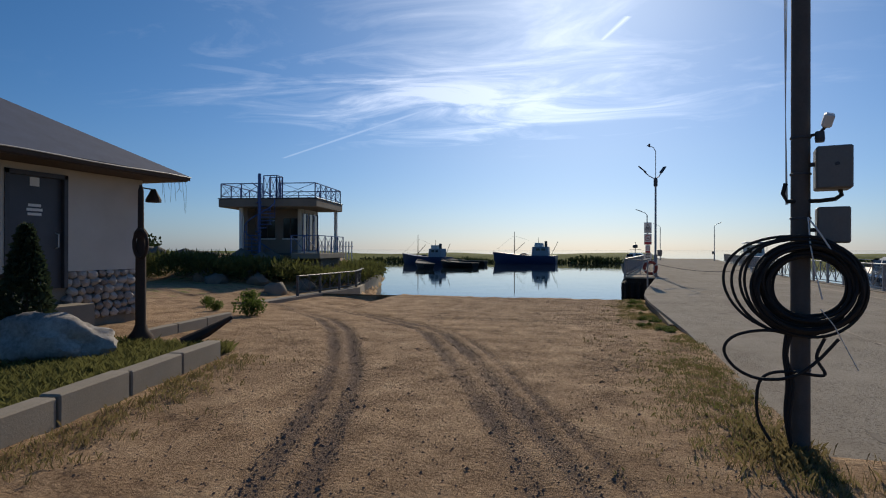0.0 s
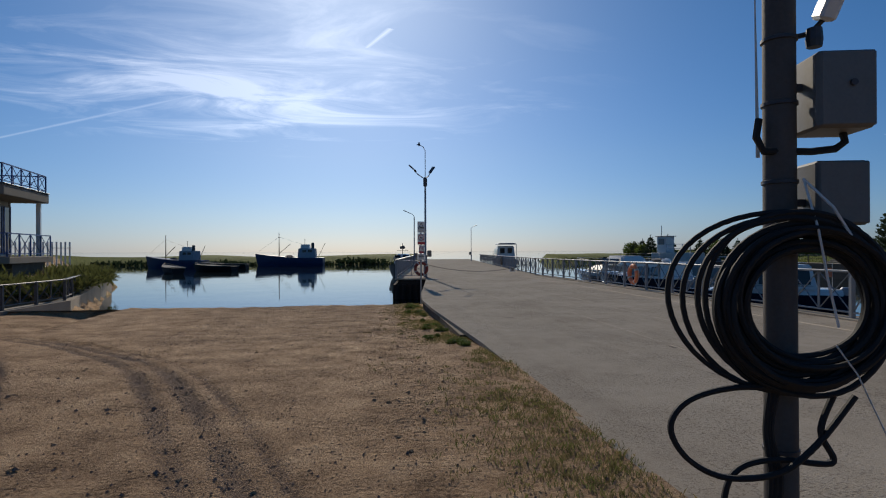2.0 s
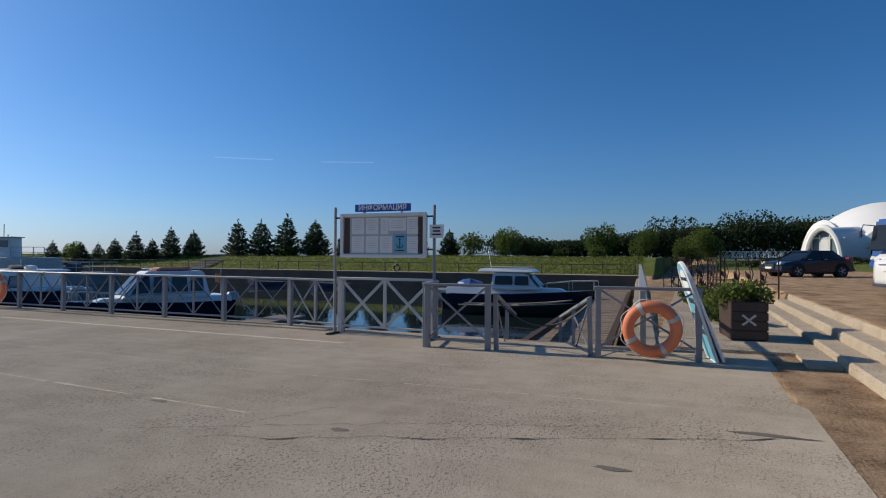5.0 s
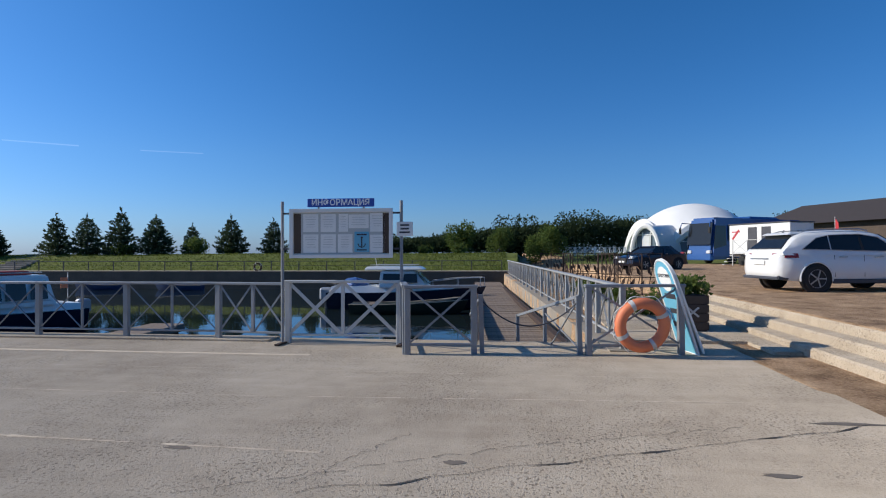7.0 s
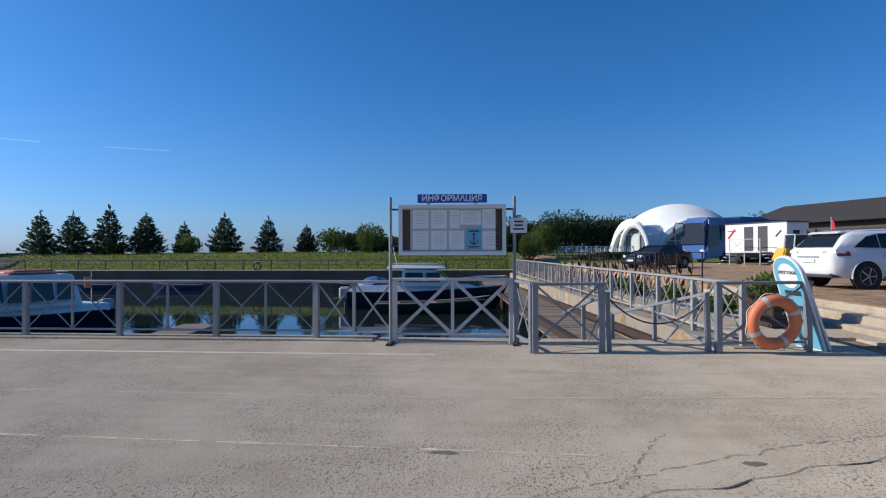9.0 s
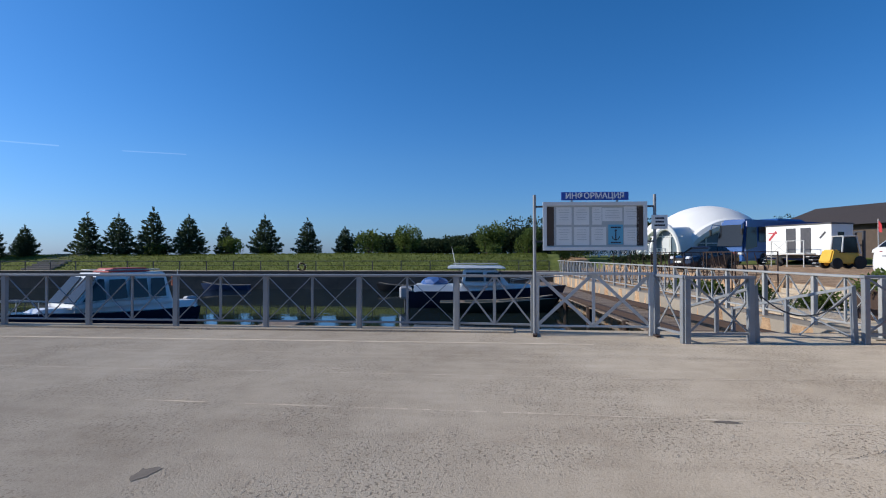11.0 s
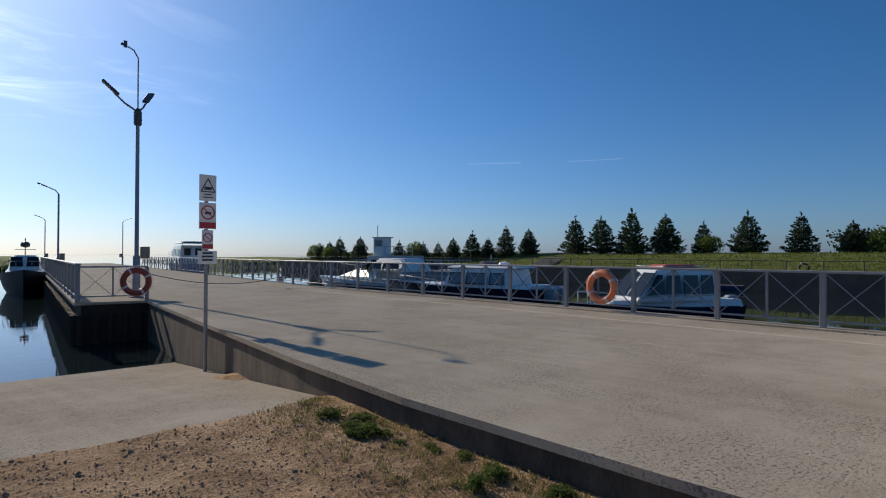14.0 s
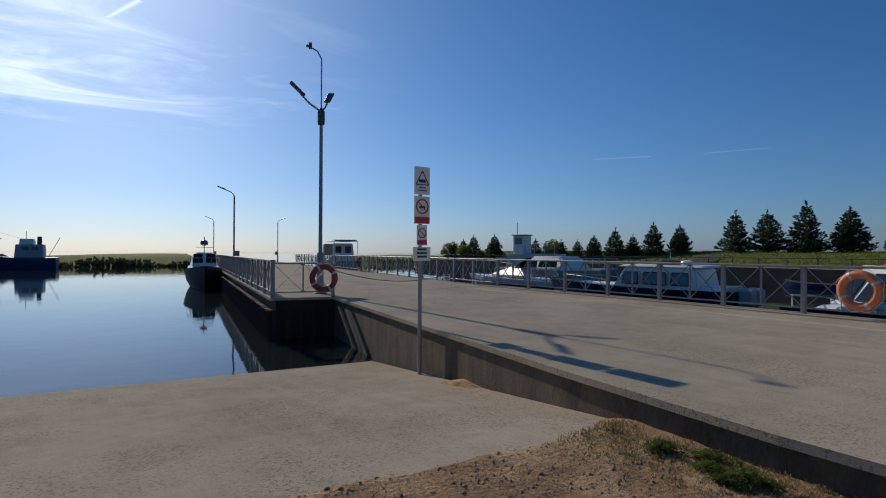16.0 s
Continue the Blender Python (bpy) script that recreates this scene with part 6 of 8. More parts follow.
def cuddy_boat_b(m):
    """White hardtop boat with a navy hull."""
    t = thing("motor_boat", m, "white hardtop motor boat with navy hull by the gangway", "boat")
    part("hull", hull_bm(6.9, 2.4, 0.85, 0.5, 0.4), NAVY, t, smooth=True)
    part("deck", block(-3.2, 3.2, 2.2, 0.7, 0.82, 1.18, 0.8, 0, 0.12), GEL, t, smooth=True)
    cab = part("cabin", block(-0.9, 1.5, 1.9, 1.5, 1.1, 1.95, 0.7, 0.1, 0.14, 0.05), GEL, t, smooth=True)
    side_windows(cab, ((-0.7, 0.2), (0.3, 1.0)), 1.84, 1.35, 1.8, 0.06)
    part("windscreen", quad_plate([(1.5, -0.66, 1.3), (1.5, 0.66, 1.3), (0.98, 0.6, 1.86), (0.98, -0.6, 1.86)]), GLASS_DARK, cab)
    part("hardtop", block(-1.6, 1.3, 1.95, 1.7, 1.98, 2.16, 0.25, 0.1, 0.12, 0.05), GEL, cab, smooth=True)
    part("roof_rail", tube([(-1.3, 0.75, 2.24), (0.9, 0.7, 2.24)], 0.018, 6), STEEL_PALE, cab)
    part("roof_rail", tube([(-1.3, -0.75, 2.24), (0.9, -0.7, 2.24)], 0.018, 6), STEEL_PALE, cab)
    part("antenna", bar((-1.2, 0.5, 2.1), (-1.4, 0.6, 3.1), 0.02), WHITE, cab)
    part("cover", rock(0.7, 0.8, 0.35, 3, 2, 0.3), BLUE_STEEL, t, "blue folded canopy").matrix_basis = pose(-2.2, 0, 1.25)
    bow_rail(t, 1.6, 4.2, 1.7, 1.2, 0.35)
    outboard(t, -3.4, 0, 0.4, 1.2)


cuddy_boat_b(pose(26.8, 12.7, WATER_Z, 0, 0, -87) @ Matrix.Diagonal((0.97, 0.88, 0.93, 1)))


def rowing_boat(m, material, label):
    t = thing("rowing_boat", m, label, "boat", "small open boats")
    bm = hull_bm(4.6, 1.5, 0.5, 0.35, 0.2, 1.2, 0.1, 12, 0.75)
    part("hull", bm, material, t, smooth=True)
    part("gunwale", tube([(-2.3, 0.58, 0.52), (-1, 0.72, 0.52), (0.4, 0.72, 0.56), (1.5, 0.45, 0.68), (2.55, 0.02, 0.85)], 0.03, 6), PALE_WALL, t)
    part("gunwale", tube([(-2.3, -0.58, 0.52), (-1, -0.72, 0.52), (0.4, -0.72, 0.56), (1.5, -0.45, 0.68), (2.55, -0.02, 0.85)], 0.03, 6), PALE_WALL, t)
    for x in (-1.5, 0.0):
        part("thwart", box((x, -0.62, 0.5), (x + 0.25, 0.62, 0.54)), WOOD, t)


GREEN_HULL = mat("dark_green_hull", (0.02, 0.035, 0.025), (0.015, 0.02, 0.016), 0.4, scale=2)
rowing_boat(pose(24.4, 12.0, WATER_Z, 0, 0, -84) @ Matrix.Diagonal((1.02, 0.9, 0.85, 1)), GREEN_HULL, "dark green open boat with pale gunwale")
for y, mt, lb in ((31.5, BLUE_HULL, "small blue boat at the far quay"), (38, BLUE_HULL, "small blue boat at the far quay"), (18.5, BLACK_HULL, "small dark boat at the far quay")):
    rowing_boat(pose(38.9, y, WATER_Z, 0, 0, 95) @ Matrix.Scale(0.7, 4), mt, lb)
pon = thing("pontoon", pose(15.6, 18.6, WATER_Z, 0, 0, 5), "low grey floating pontoon in the basin", "pontoon")
part("deck", box((-2.2, -0.6, 0.05), (2.2, 0.6, 0.3), 0.03), WOOD, pon)
part("float", box((-2.0, -0.5, -0.3), (2.0, 0.5, 0.05), 0.05), RUBBER, pon)


def sport_cruiser_c(m):
    t = thing("motor_cruiser", m, "white sport cruiser with a pale canvas hood", "boat")
    part("hull", hull_bm(8.6, 2.8, 0.95, 0.3, 0.5, 1.2, 0.16), GEL, t, smooth=True)
    part("hull_stripe", hull_bm(8.7, 2.86, 0.74, 0.2, 0.5, 1.12, 0.12), NAVY, t, smooth=True)
    part("foredeck", block(-0.5, 3.6, 2.3, 0.8, 1.1, 1.62, 1.6, 0.1, 0.3, 0.08), STEEL_PALE, t, smooth=True)
    part("windscreen", quad_plate([(0.9, -1.0, 1.55), (0.9, 1.0, 1.55), (0.1, 0.85, 2.1), (0.1, -0.85, 2.1)]), GLASS_DARK, t)
    part("hood", block(-2.6, 0.2, 2.3, 1.9, 1.5, 2.2, 0.2, 0.5, 0.35, 0.1), FABRIC, t, "pale canvas hood", smooth=True)
    side_windows(t, ((-2.1, -0.9), (-0.8, 0.0)), 2.2, 1.65, 2.0, 0.12)
    bow_rail(t, 0.8, 5.0, 2.2, 1.5, 0.45)


sport_cruiser_c(pose(16.8, 40.4, WATER_Z, 0, 0, 98))


def house_boat_d(m):
    t = thing("motor_boat", m, "white short-cabin boat with dark hull and twin motors", "boat")
    part("hull", hull_bm(7.0, 2.5, 1.1, 0.3, 0.4), NAVY, t, smooth=True)
    part("deck", block(-3.2, 2.9, 2.2, 0.7, 1.08, 1.22, 0.8, 0, 0.12), GEL, t, smooth=True)
    cab = part("cabin", block(-2.4, 0.9, 2.1, 1.7, 1.05, 1.86, 0.45, 0.12, 0.12, 0.05), GEL, t, smooth=True)
    for x0, x1 in ((-2.1, -1.45), (-1.3, -0.4), (-0.25, 0.4)):
        for s in (-1, 1):
            win = part("window", quad_plate([(x0, s * 1.03, 1.25), (x1, s * 0.99, 1.25), (x1 - 0.04, s * 0.93, 1.68), (x0 + 0.04, s * 0.97, 1.68)]), GLASS_PALE, cab)
            ring = [(x0, s * 1.05, 1.25), (x1, s * 1.01, 1.25), (x1 - 0.04, s * 0.95, 1.68), (x0 + 0.04, s * 0.99, 1.68)]
            part("window_seal", tube(ring, 0.022, 5, closed=True), RUBBER, win)
    part("windscreen", quad_plate([(0.86, -0.6, 1.2), (0.86, 0.6, 1.2), (0.52, 0.55, 1.75), (0.52, -0.55, 1.75)]), GLASS_DARK, cab)
    part("roof", block(-2.6, 0.7, 2.0, 1.6, 1.86, 1.95, 0.2, 0.1, 0.1, 0.03), GEL, cab, smooth=True)
    part("mast", bar((-1.0, 0, 1.93), (-1.0, 0, 2.4), 0.03), STEEL_PALE, cab)
    part("radar", lathe([(0.2, 0), (0.24, 0.06), (0.2, 0.14), (0.05, 0.18)], 14, m=pose(-1.7, 0.2, 1.95)), GEL, cab, smooth=True)
    part("roof_gear", rock(0.5, 0.3, 0.12, 8, 2, 0.35), STEEL_DARK, cab).matrix_basis = pose(-0.9, 0, 2.02)
    outboard(t, -3.5, 0.4, 0.6, 1.1)
    outboard(t, -3.5, -0.4, 0.6, 1.1)
    bow_rail(t, 1.0, 3.6, 1.8, 1.15, 0.3)


house_boat_d(pose(14.8, 31.8, WATER_Z, 0, 0, 104))


def work_barge(m):
    t = thing("work_barge", m, "grey work barge with a pale deckhouse and railings", "boat")
    part("hull", box((-5.5, -2, -0.5), (5.5, 2, 1.0), 0.12), mat("grey_hull", (0.28, 0.29, 0.29), (0.2, 0.2, 0.2), 0.5), t)
    h = part("deckhouse", box((-4.2, -0.65, 2.28), (-2.9, 0.65, 4.05), 0.06), WHITE, t)
    part("roof", box((-4.3, -0.78, 4.05), (-2.75, 0.78, 4.14), 0.03), STEEL_PALE, h)
    part("lower_house", box((-4.6, -1.1, 0.98), (0.6, 1.1, 2.3), 0.05), BOARD_GREY, t)
    for x in (-2.6, -1.6, -0.5, 0.5):
        part("upper_post", bar((x, -1.0, 2.28), (x, -1.0, 3.2), 0.05), STEEL_PALE, h)
    for z in (2.75, 3.2):
        part("upper_rail", bar((-2.6, -1.0, z), (0.5, -1.0, z), 0.045), STEEL_PALE, h)
    for y in (-0.52, 0.08):
        part("window", box((-4.23, y, 3.2), (-4.19, y + 0.44, 3.8)), GLASS_PALE, h)
    part("window", box((-3.95, -0.68, 3.2), (-3.15, -0.64, 3.8)), GLASS_PALE, h)
    part("mast", bar((-4.1, 0, 4.1), (-4.1, 0, 5.3), 0.05), STEEL_PALE, h)
    for s in (-1.9, 1.9):
        rl = part("rail", bar((-5.3, s, 1.9), (5.3, s, 1.9), 0.05), STEEL_PALE, t)
        part("rail", bar((-5.3, s, 1.45), (5.3, s, 1.45), 0.03), STEEL_PALE, t)
        for i in range(10):
            part("stanchion", bar((-5.3 + i * 1.17, s, 0.98), (-5.3 + i * 1.17, s, 1.9), 0.04), STEEL_PALE, rl)
    part("winch", lathe([(0.4, -0.6), (0.4, 0.6)], 12, m=pose(2.5, 0, 1.38, 90)), STEEL_DARK, t)


work_barge(pose(33.0, 57.6, WATER_Z, 0, 0, -70))


def end_cruiser(m):
    t = thing("motor_cruiser", m, "pale blue cabin cruiser with a bimini arch", "boat")
    part("hull", hull_bm(8.5, 3.0, 1.45, 0.6, 0.5), mat("pale_blue_hull", (0.45, 0.52, 0.60), (0.36, 0.43, 0.5), 0.3), t, smooth=True)
    cab = part("cabin", block(-3.6, 1.8, 2.6, 2.2, 1.45, 2.9, 0.9, 0.05, 0.2, 0.08), GEL, t, smooth=True)
    for y in (-0.85, 0.2):
        part("window", box((-3.64, y, 2.1), (-3.55, y + 0.62, 2.65), 0.02), GLASS_DARK, cab)
    side_windows(cab, ((-3.0, -1.6), (-1.4, 0.2)), 2.5, 2.05, 2.6, 0.1)
    arch = part("bimini", block(-5.0, -0.6, 2.7, 2.4, 3.05, 3.2, 0.3, 0.3, 0.25, 0.05), NAVY, t, smooth=True)
    for s in (-1.25, 1.25):
        part("arch_leg", tube([(-4.9, s, 1.5), (-4.9, s, 2.9), (-4.5, s, 3.1)], 0.03, 6), STEEL_PALE, arch)
    part("transom_platform", box((-4.9, -1.3, 0.5), (-4.2, 1.3, 1.4), 0.06), mat("slate_blue_panel", (0.16, 0.24, 0.36), (0.12, 0.18, 0.28), 0.4), t)
    bow_rail(t, 1.2, 4.6, 2.4, 1.75, 0.6)


end_cruiser(pose(14.8, 66.5, WATER_Z + 0.15, 0, 0, 84) @ Matrix.Diagonal((0.8, 0.8, 1.02, 1)))


def patrol_boat(m):
    t = thing("patrol_boat", m, "black patrol boat with a white cabin by the pier", "boat")
    part("hull", hull_bm(10, 3.2, 1.35, 0.9, 0.6), BLACK_HULL, t, smooth=True)
    part("deck", block(-4.5, 3.8, 2.8, 1.2, 1.35, 1.7, 0.8, 0, 0.15), GEL, t, smooth=True)
    cab = part("cabin", block(-2.4, 1.2, 2.3, 1.9, 1.65, 2.85, 0.9, 0.2, 0.3, 0.1), GEL, t, smooth=True)
    side_windows(cab, ((-2.0, -0.9), (-0.7, 0.3)), 2.2, 2.1, 2.6, 0.14)
    for s in (-0.5, 0.5):
        part("windscreen", quad_plate([(0.98, s - 0.4, 2.0), (0.98, s + 0.4, 2.0), (0.42, s + 0.35, 2.72), (0.42, s - 0.35, 2.72)]), GLASS_DARK, cab)
    mast = part("mast", bar((-1.0, 0, 2.85), (-1.0, 0, 4.2), 0.07), STEEL_DARK, cab)
    part("radar_ball", lathe([(0.1, 0), (0.3, 0.08), (0.33, 0.25), (0.25, 0.42), (0.05, 0.5)], 14, m=pose(-1.0, 0, 3.45)), STEEL_DARK, mast, smooth=True)
    part("cross_bar", bar((-1.0, -0.7, 3.3), (-1.0, 0.7, 3.3), 0.04), STEEL_DARK, mast)
    bow_rail(t, 1.0, 5.2, 2.6, 1.9, 0.5)


patrol_boat(pose(2.7, 58.5, WATER_Z, 0, 0, -97) @ Matrix.Scale(0.8, 4))


def fishing_boat(m, label, k=1.0, hull=None):
    t = thing("fishing_boat", m, label, "boat", "moored fishing boats")
    part("hull", hull_bm(12.5, 3.8, 1.7, 1.5, 0.8, 1.1, 0.06), hull or BLUE_HULL, t, smooth=True)
    part("bulwark", hull_bm(12.6, 3.9, 1.9, 1.6, 0.5, 1.06, 0.06), BLUE_HULL, t, smooth=True)
    house = part("wheelhouse", block(-4.8, -1.4, 2.4, 2.4, 1.8, 4.0, 0.15, 0.1, 0.08, 0.05), mat("grey_blue_house", (0.30, 0.36, 0.42), (0.2, 0.25, 0.3), 0.5), t)
    side_windows(house, ((-4.2, -3.4), (-3.1, -2.3)), 2.32, 3.1, 3.65, 0.02)
    part("upper_house", block(-3.6, -1.9, 1.8, 1.8, 4.0, 4.9, 0.1, 0.1, 0.06, 0.03), WHITE, house)
    part("funnel", lathe([(0.3, 4.0), (0.28, 5.3)], 10, m=pose(-4.2, 0.3, 0)), STEEL_DARK, house)
    mast = part("mast", tube([(2.4, 0, 1.6), (2.4, 0, 7.6)], [0.11, 0.05], 8), DARK_WOOD, t)
    part("boom", bar((2.4, 0, 2.8), (0.2, 0, 5.0), 0.09), DARK_WOOD, mast)
    part("stay", bar((2.4, 0, 6.6), (6.2, 0, 3.4), 0.025), STEEL_DARK, mast)
    part("stay", bar((2.4, 0, 6.6), (-2.2, 0, 4.9), 0.025), STEEL_DARK, mast)
    part("aft_boom", bar((-5.2, 0, 2.0), (-6.6, 0, 5.2), 0.07), DARK_WOOD, t)
    part("aft_mast", bar((-2.6, 0, 4.9), (-2.6, 0, 6.2), 0.06), DARK_WOOD, house)
    part("gear", rock(0.9, 0.8, 0.5, 5, 2, 0.4), STEEL_DARK, t).matrix_basis = pose(0.5, 0, 1.9)


fishing_boat(pose(-14.2, 106, WATER_Z, 0, 0, 176) @ Matrix.Diagonal((0.9, 0.9, 0.78, 1)), "blue wooden fishing boat with mast and wheelhouse")
fishing_boat(pose(-30.5, 96, WATER_Z, 0, 0, 160) @ Matrix.Diagonal((0.78, 0.78, 0.68, 1)), "dark fishing boat with mast beside the bank", hull=BLACK_HULL)
for x, y, a in ((-20.5, 80, 150), (-24, 74, 120), (-22, 92, 170)):
    rowing_boat(pose(x, y, WATER_Z, 0, 0, a) @ Matrix.Scale(1.4, 4), BLACK_HULL, "dark open boat by the western bank")


# ---- car park ----
def wheel(parent, c, r, w, side):
    tyre = part("wheel", lathe([(r * 0.66, -w / 2), (r * 0.95, -w / 2), (r, -w / 2 + 0.03), (r, w / 2 - 0.03), (r * 0.95, w / 2), (r * 0.66, w / 2)], 24, m=pose(*c, 90)), RUBBER, parent, smooth=True)
    rim = part("rim", lathe([(r * 0.66, -w * 0.46), (r * 0.62, w * 0.3), (r * 0.2, w * 0.36), (0.02, w * 0.36)], 20, m=pose(*c, -90 * side)), STEEL_DARK, tyre, smooth=True)
    for k in range(5):
        a = math.tau * k / 5
        y = c[1] + side * w * 0.44
        part("spoke", bar((c[0], y, c[2]), (c[0] + math.cos(a) * r * 0.64, y, c[2] + math.sin(a) * r * 0.64), 0.03, 0.07, up=(0, 1, 0)), ALLOY, tyre)
    ring = [(c[0] + r * 0.65 * math.cos(a), c[1] + side * w * 0.42, c[2] + r * 0.65 * math.sin(a)) for a in (math.tau * i / 24 for i in range(24))]
    part("rim_lip", tube(ring, 0.022, 6, closed=True), ALLOY, tyre)


def car(name, m, L, W, H, prof, glass, paint, label, wb, wr, lower=0.24):
    """prof: the body's side outline (x from the rear, z); glass: the cabin's outline."""
    t = thing(name, m, label, "car")
    secs = []
    half = W / 2
    bm = bmesh.new()
    rings = []
    for y, k in ((-half, 0.94), (-half * 0.96, 1.0), (-half * 0.55, 1.015), (0, 1.02), (half * 0.55, 1.015), (half * 0.96, 1.0), (half, 0.94)):
        mid = L / 2
        rings.append([(mid + (x - mid) * (k if abs(y) > half * 0.9 else 1.0) * (1 - 0.03 * (abs(y) / half) ** 2), y, lower + (z - lower) * (1.0 if abs(y) < half * 0.97 else 0.97)) for x, z in prof])
    body = part("body", loft(rings), paint, t, smooth=True)
    rings = []
    for y in (-half * 0.93, -half * 0.6, 0, half * 0.6, half * 0.93):
        rings.append([(x, y * (1 - 0.2 * max(0, (z - glass[0][1]) / (H - glass[0][1]))), z) for x, z in glass])
    cab = part("cabin", loft(rings), GLASS_DARK, t, "dark tinted glazing", smooth=True)
    # roof skin and pillars
    top = [q for q in glass if q[1] > H - 0.12]
    x0, x1 = min(q[0] for q in top), max(q[0] for q in top)
    part("roof", block(x0 - 0.12, x1 + 0.05, W * 0.76, W * 0.76, H - 0.08, H + 0.015, 0.1, 0.02, 0.06, 0.03), paint, t, smooth=True)
    g0, g1 = glass[0], glass[-1]
    for s in (-1, 1):
        y0, y1 = s * half * 0.94, s * half * 0.765
        zb = g0[1]
        for xa, xb, wd in ((glass[0][0] + 0.35, x0 + 0.18, 0.26), ((x0 + x1) / 2 + 0.05, (x0 + x1) / 2 - 0.02, 0.1), (glass[-1][0] - 0.12, x1 - 0.02, 0.09)):
            part("pillar", bar((xa, y0, zb), (xb, y1, H - 0.05), wd, 0.03, up=(0, 1, 0)), paint, cab)
    for x in (wr[1], wr[1] + wb):
        for s in (-1, 1):
            arch = [(x + (wr[0] + 0.09) * math.cos(a), s * (half - 0.01), wr[0] + (wr[0] + 0.09) * math.sin(a)) for a in (math.pi * i / 12 for i in range(13))]
            part("wheel_arch", tube(arch, 0.04, 6), RUBBER, body)
            part("wheel_well", lathe([(wr[0] + 0.06, -0.13), (wr[0] + 0.06, 0.13)], 20, m=pose(x, s * (half - 0.13), wr[0], 90)), RUBBER, body)
            wheel(t, (x, s * (half - 0.10), wr[0]), wr[0], 0.24, s)
    part("sill", box((wr[1] + wr[0] + 0.1, -half * 0.97, lower - 0.06), (wr[1] + wb - wr[0] - 0.1, half * 0.97, lower + 0.06), 0.02), RUBBER, body)
    for s in (-1, 1):
        for x in (1.75, 2.75):
            part("door_handle", bar((x, s * (half + 0.01), 0.98), (x + 0.2, s * (half + 0.01), 0.98), 0.025), ALLOY, body)
        part("tail_lamp", block(-0.02, 0.35, 0.05, 0.3, 0.92, 1.1, 0.05, 0.02, 0.0, 0.02), LAMP_RED, body).matrix_basis = pose(0.0, s * (half - 0.22), 0.0)
        part("head_lamp", block(L - 0.42, L - 0.06, 0.3, 0.3, 0.68, 0.84, 0.08, 0, 0.0, 0.02), CLEAR, body).matrix_basis = pose(0, s * (half - 0.28), 0)
        part("mirror", box((glass[-1][0] - 0.35, s * half, g0[1] + 0.02), (glass[-1][0] - 0.2, s * (half + 0.2), g0[1] + 0.16), 0.03), paint, body)
    part("rear_bumper", block(-0.07, 0.25, W * 0.93, W * 0.96, 0.32, 0.5, 0, 0.02, 0.02, 0.03), RUBBER, body)
    part("number_plate", box((-0.06, -0.26, 0.78), (-0.035, 0.26, 0.89)), WHITE, body)
    part("number_plate", box((L + 0.03, -0.26, 0.45), (L + 0.055, 0.26, 0.56)), WHITE, body)
    part("front_grille", block(L - 0.05, L + 0.045, 0.9, 0.8, 0.42, 0.72, 0.03, 0, 0.03, 0.02), RUBBER, body)
    return t


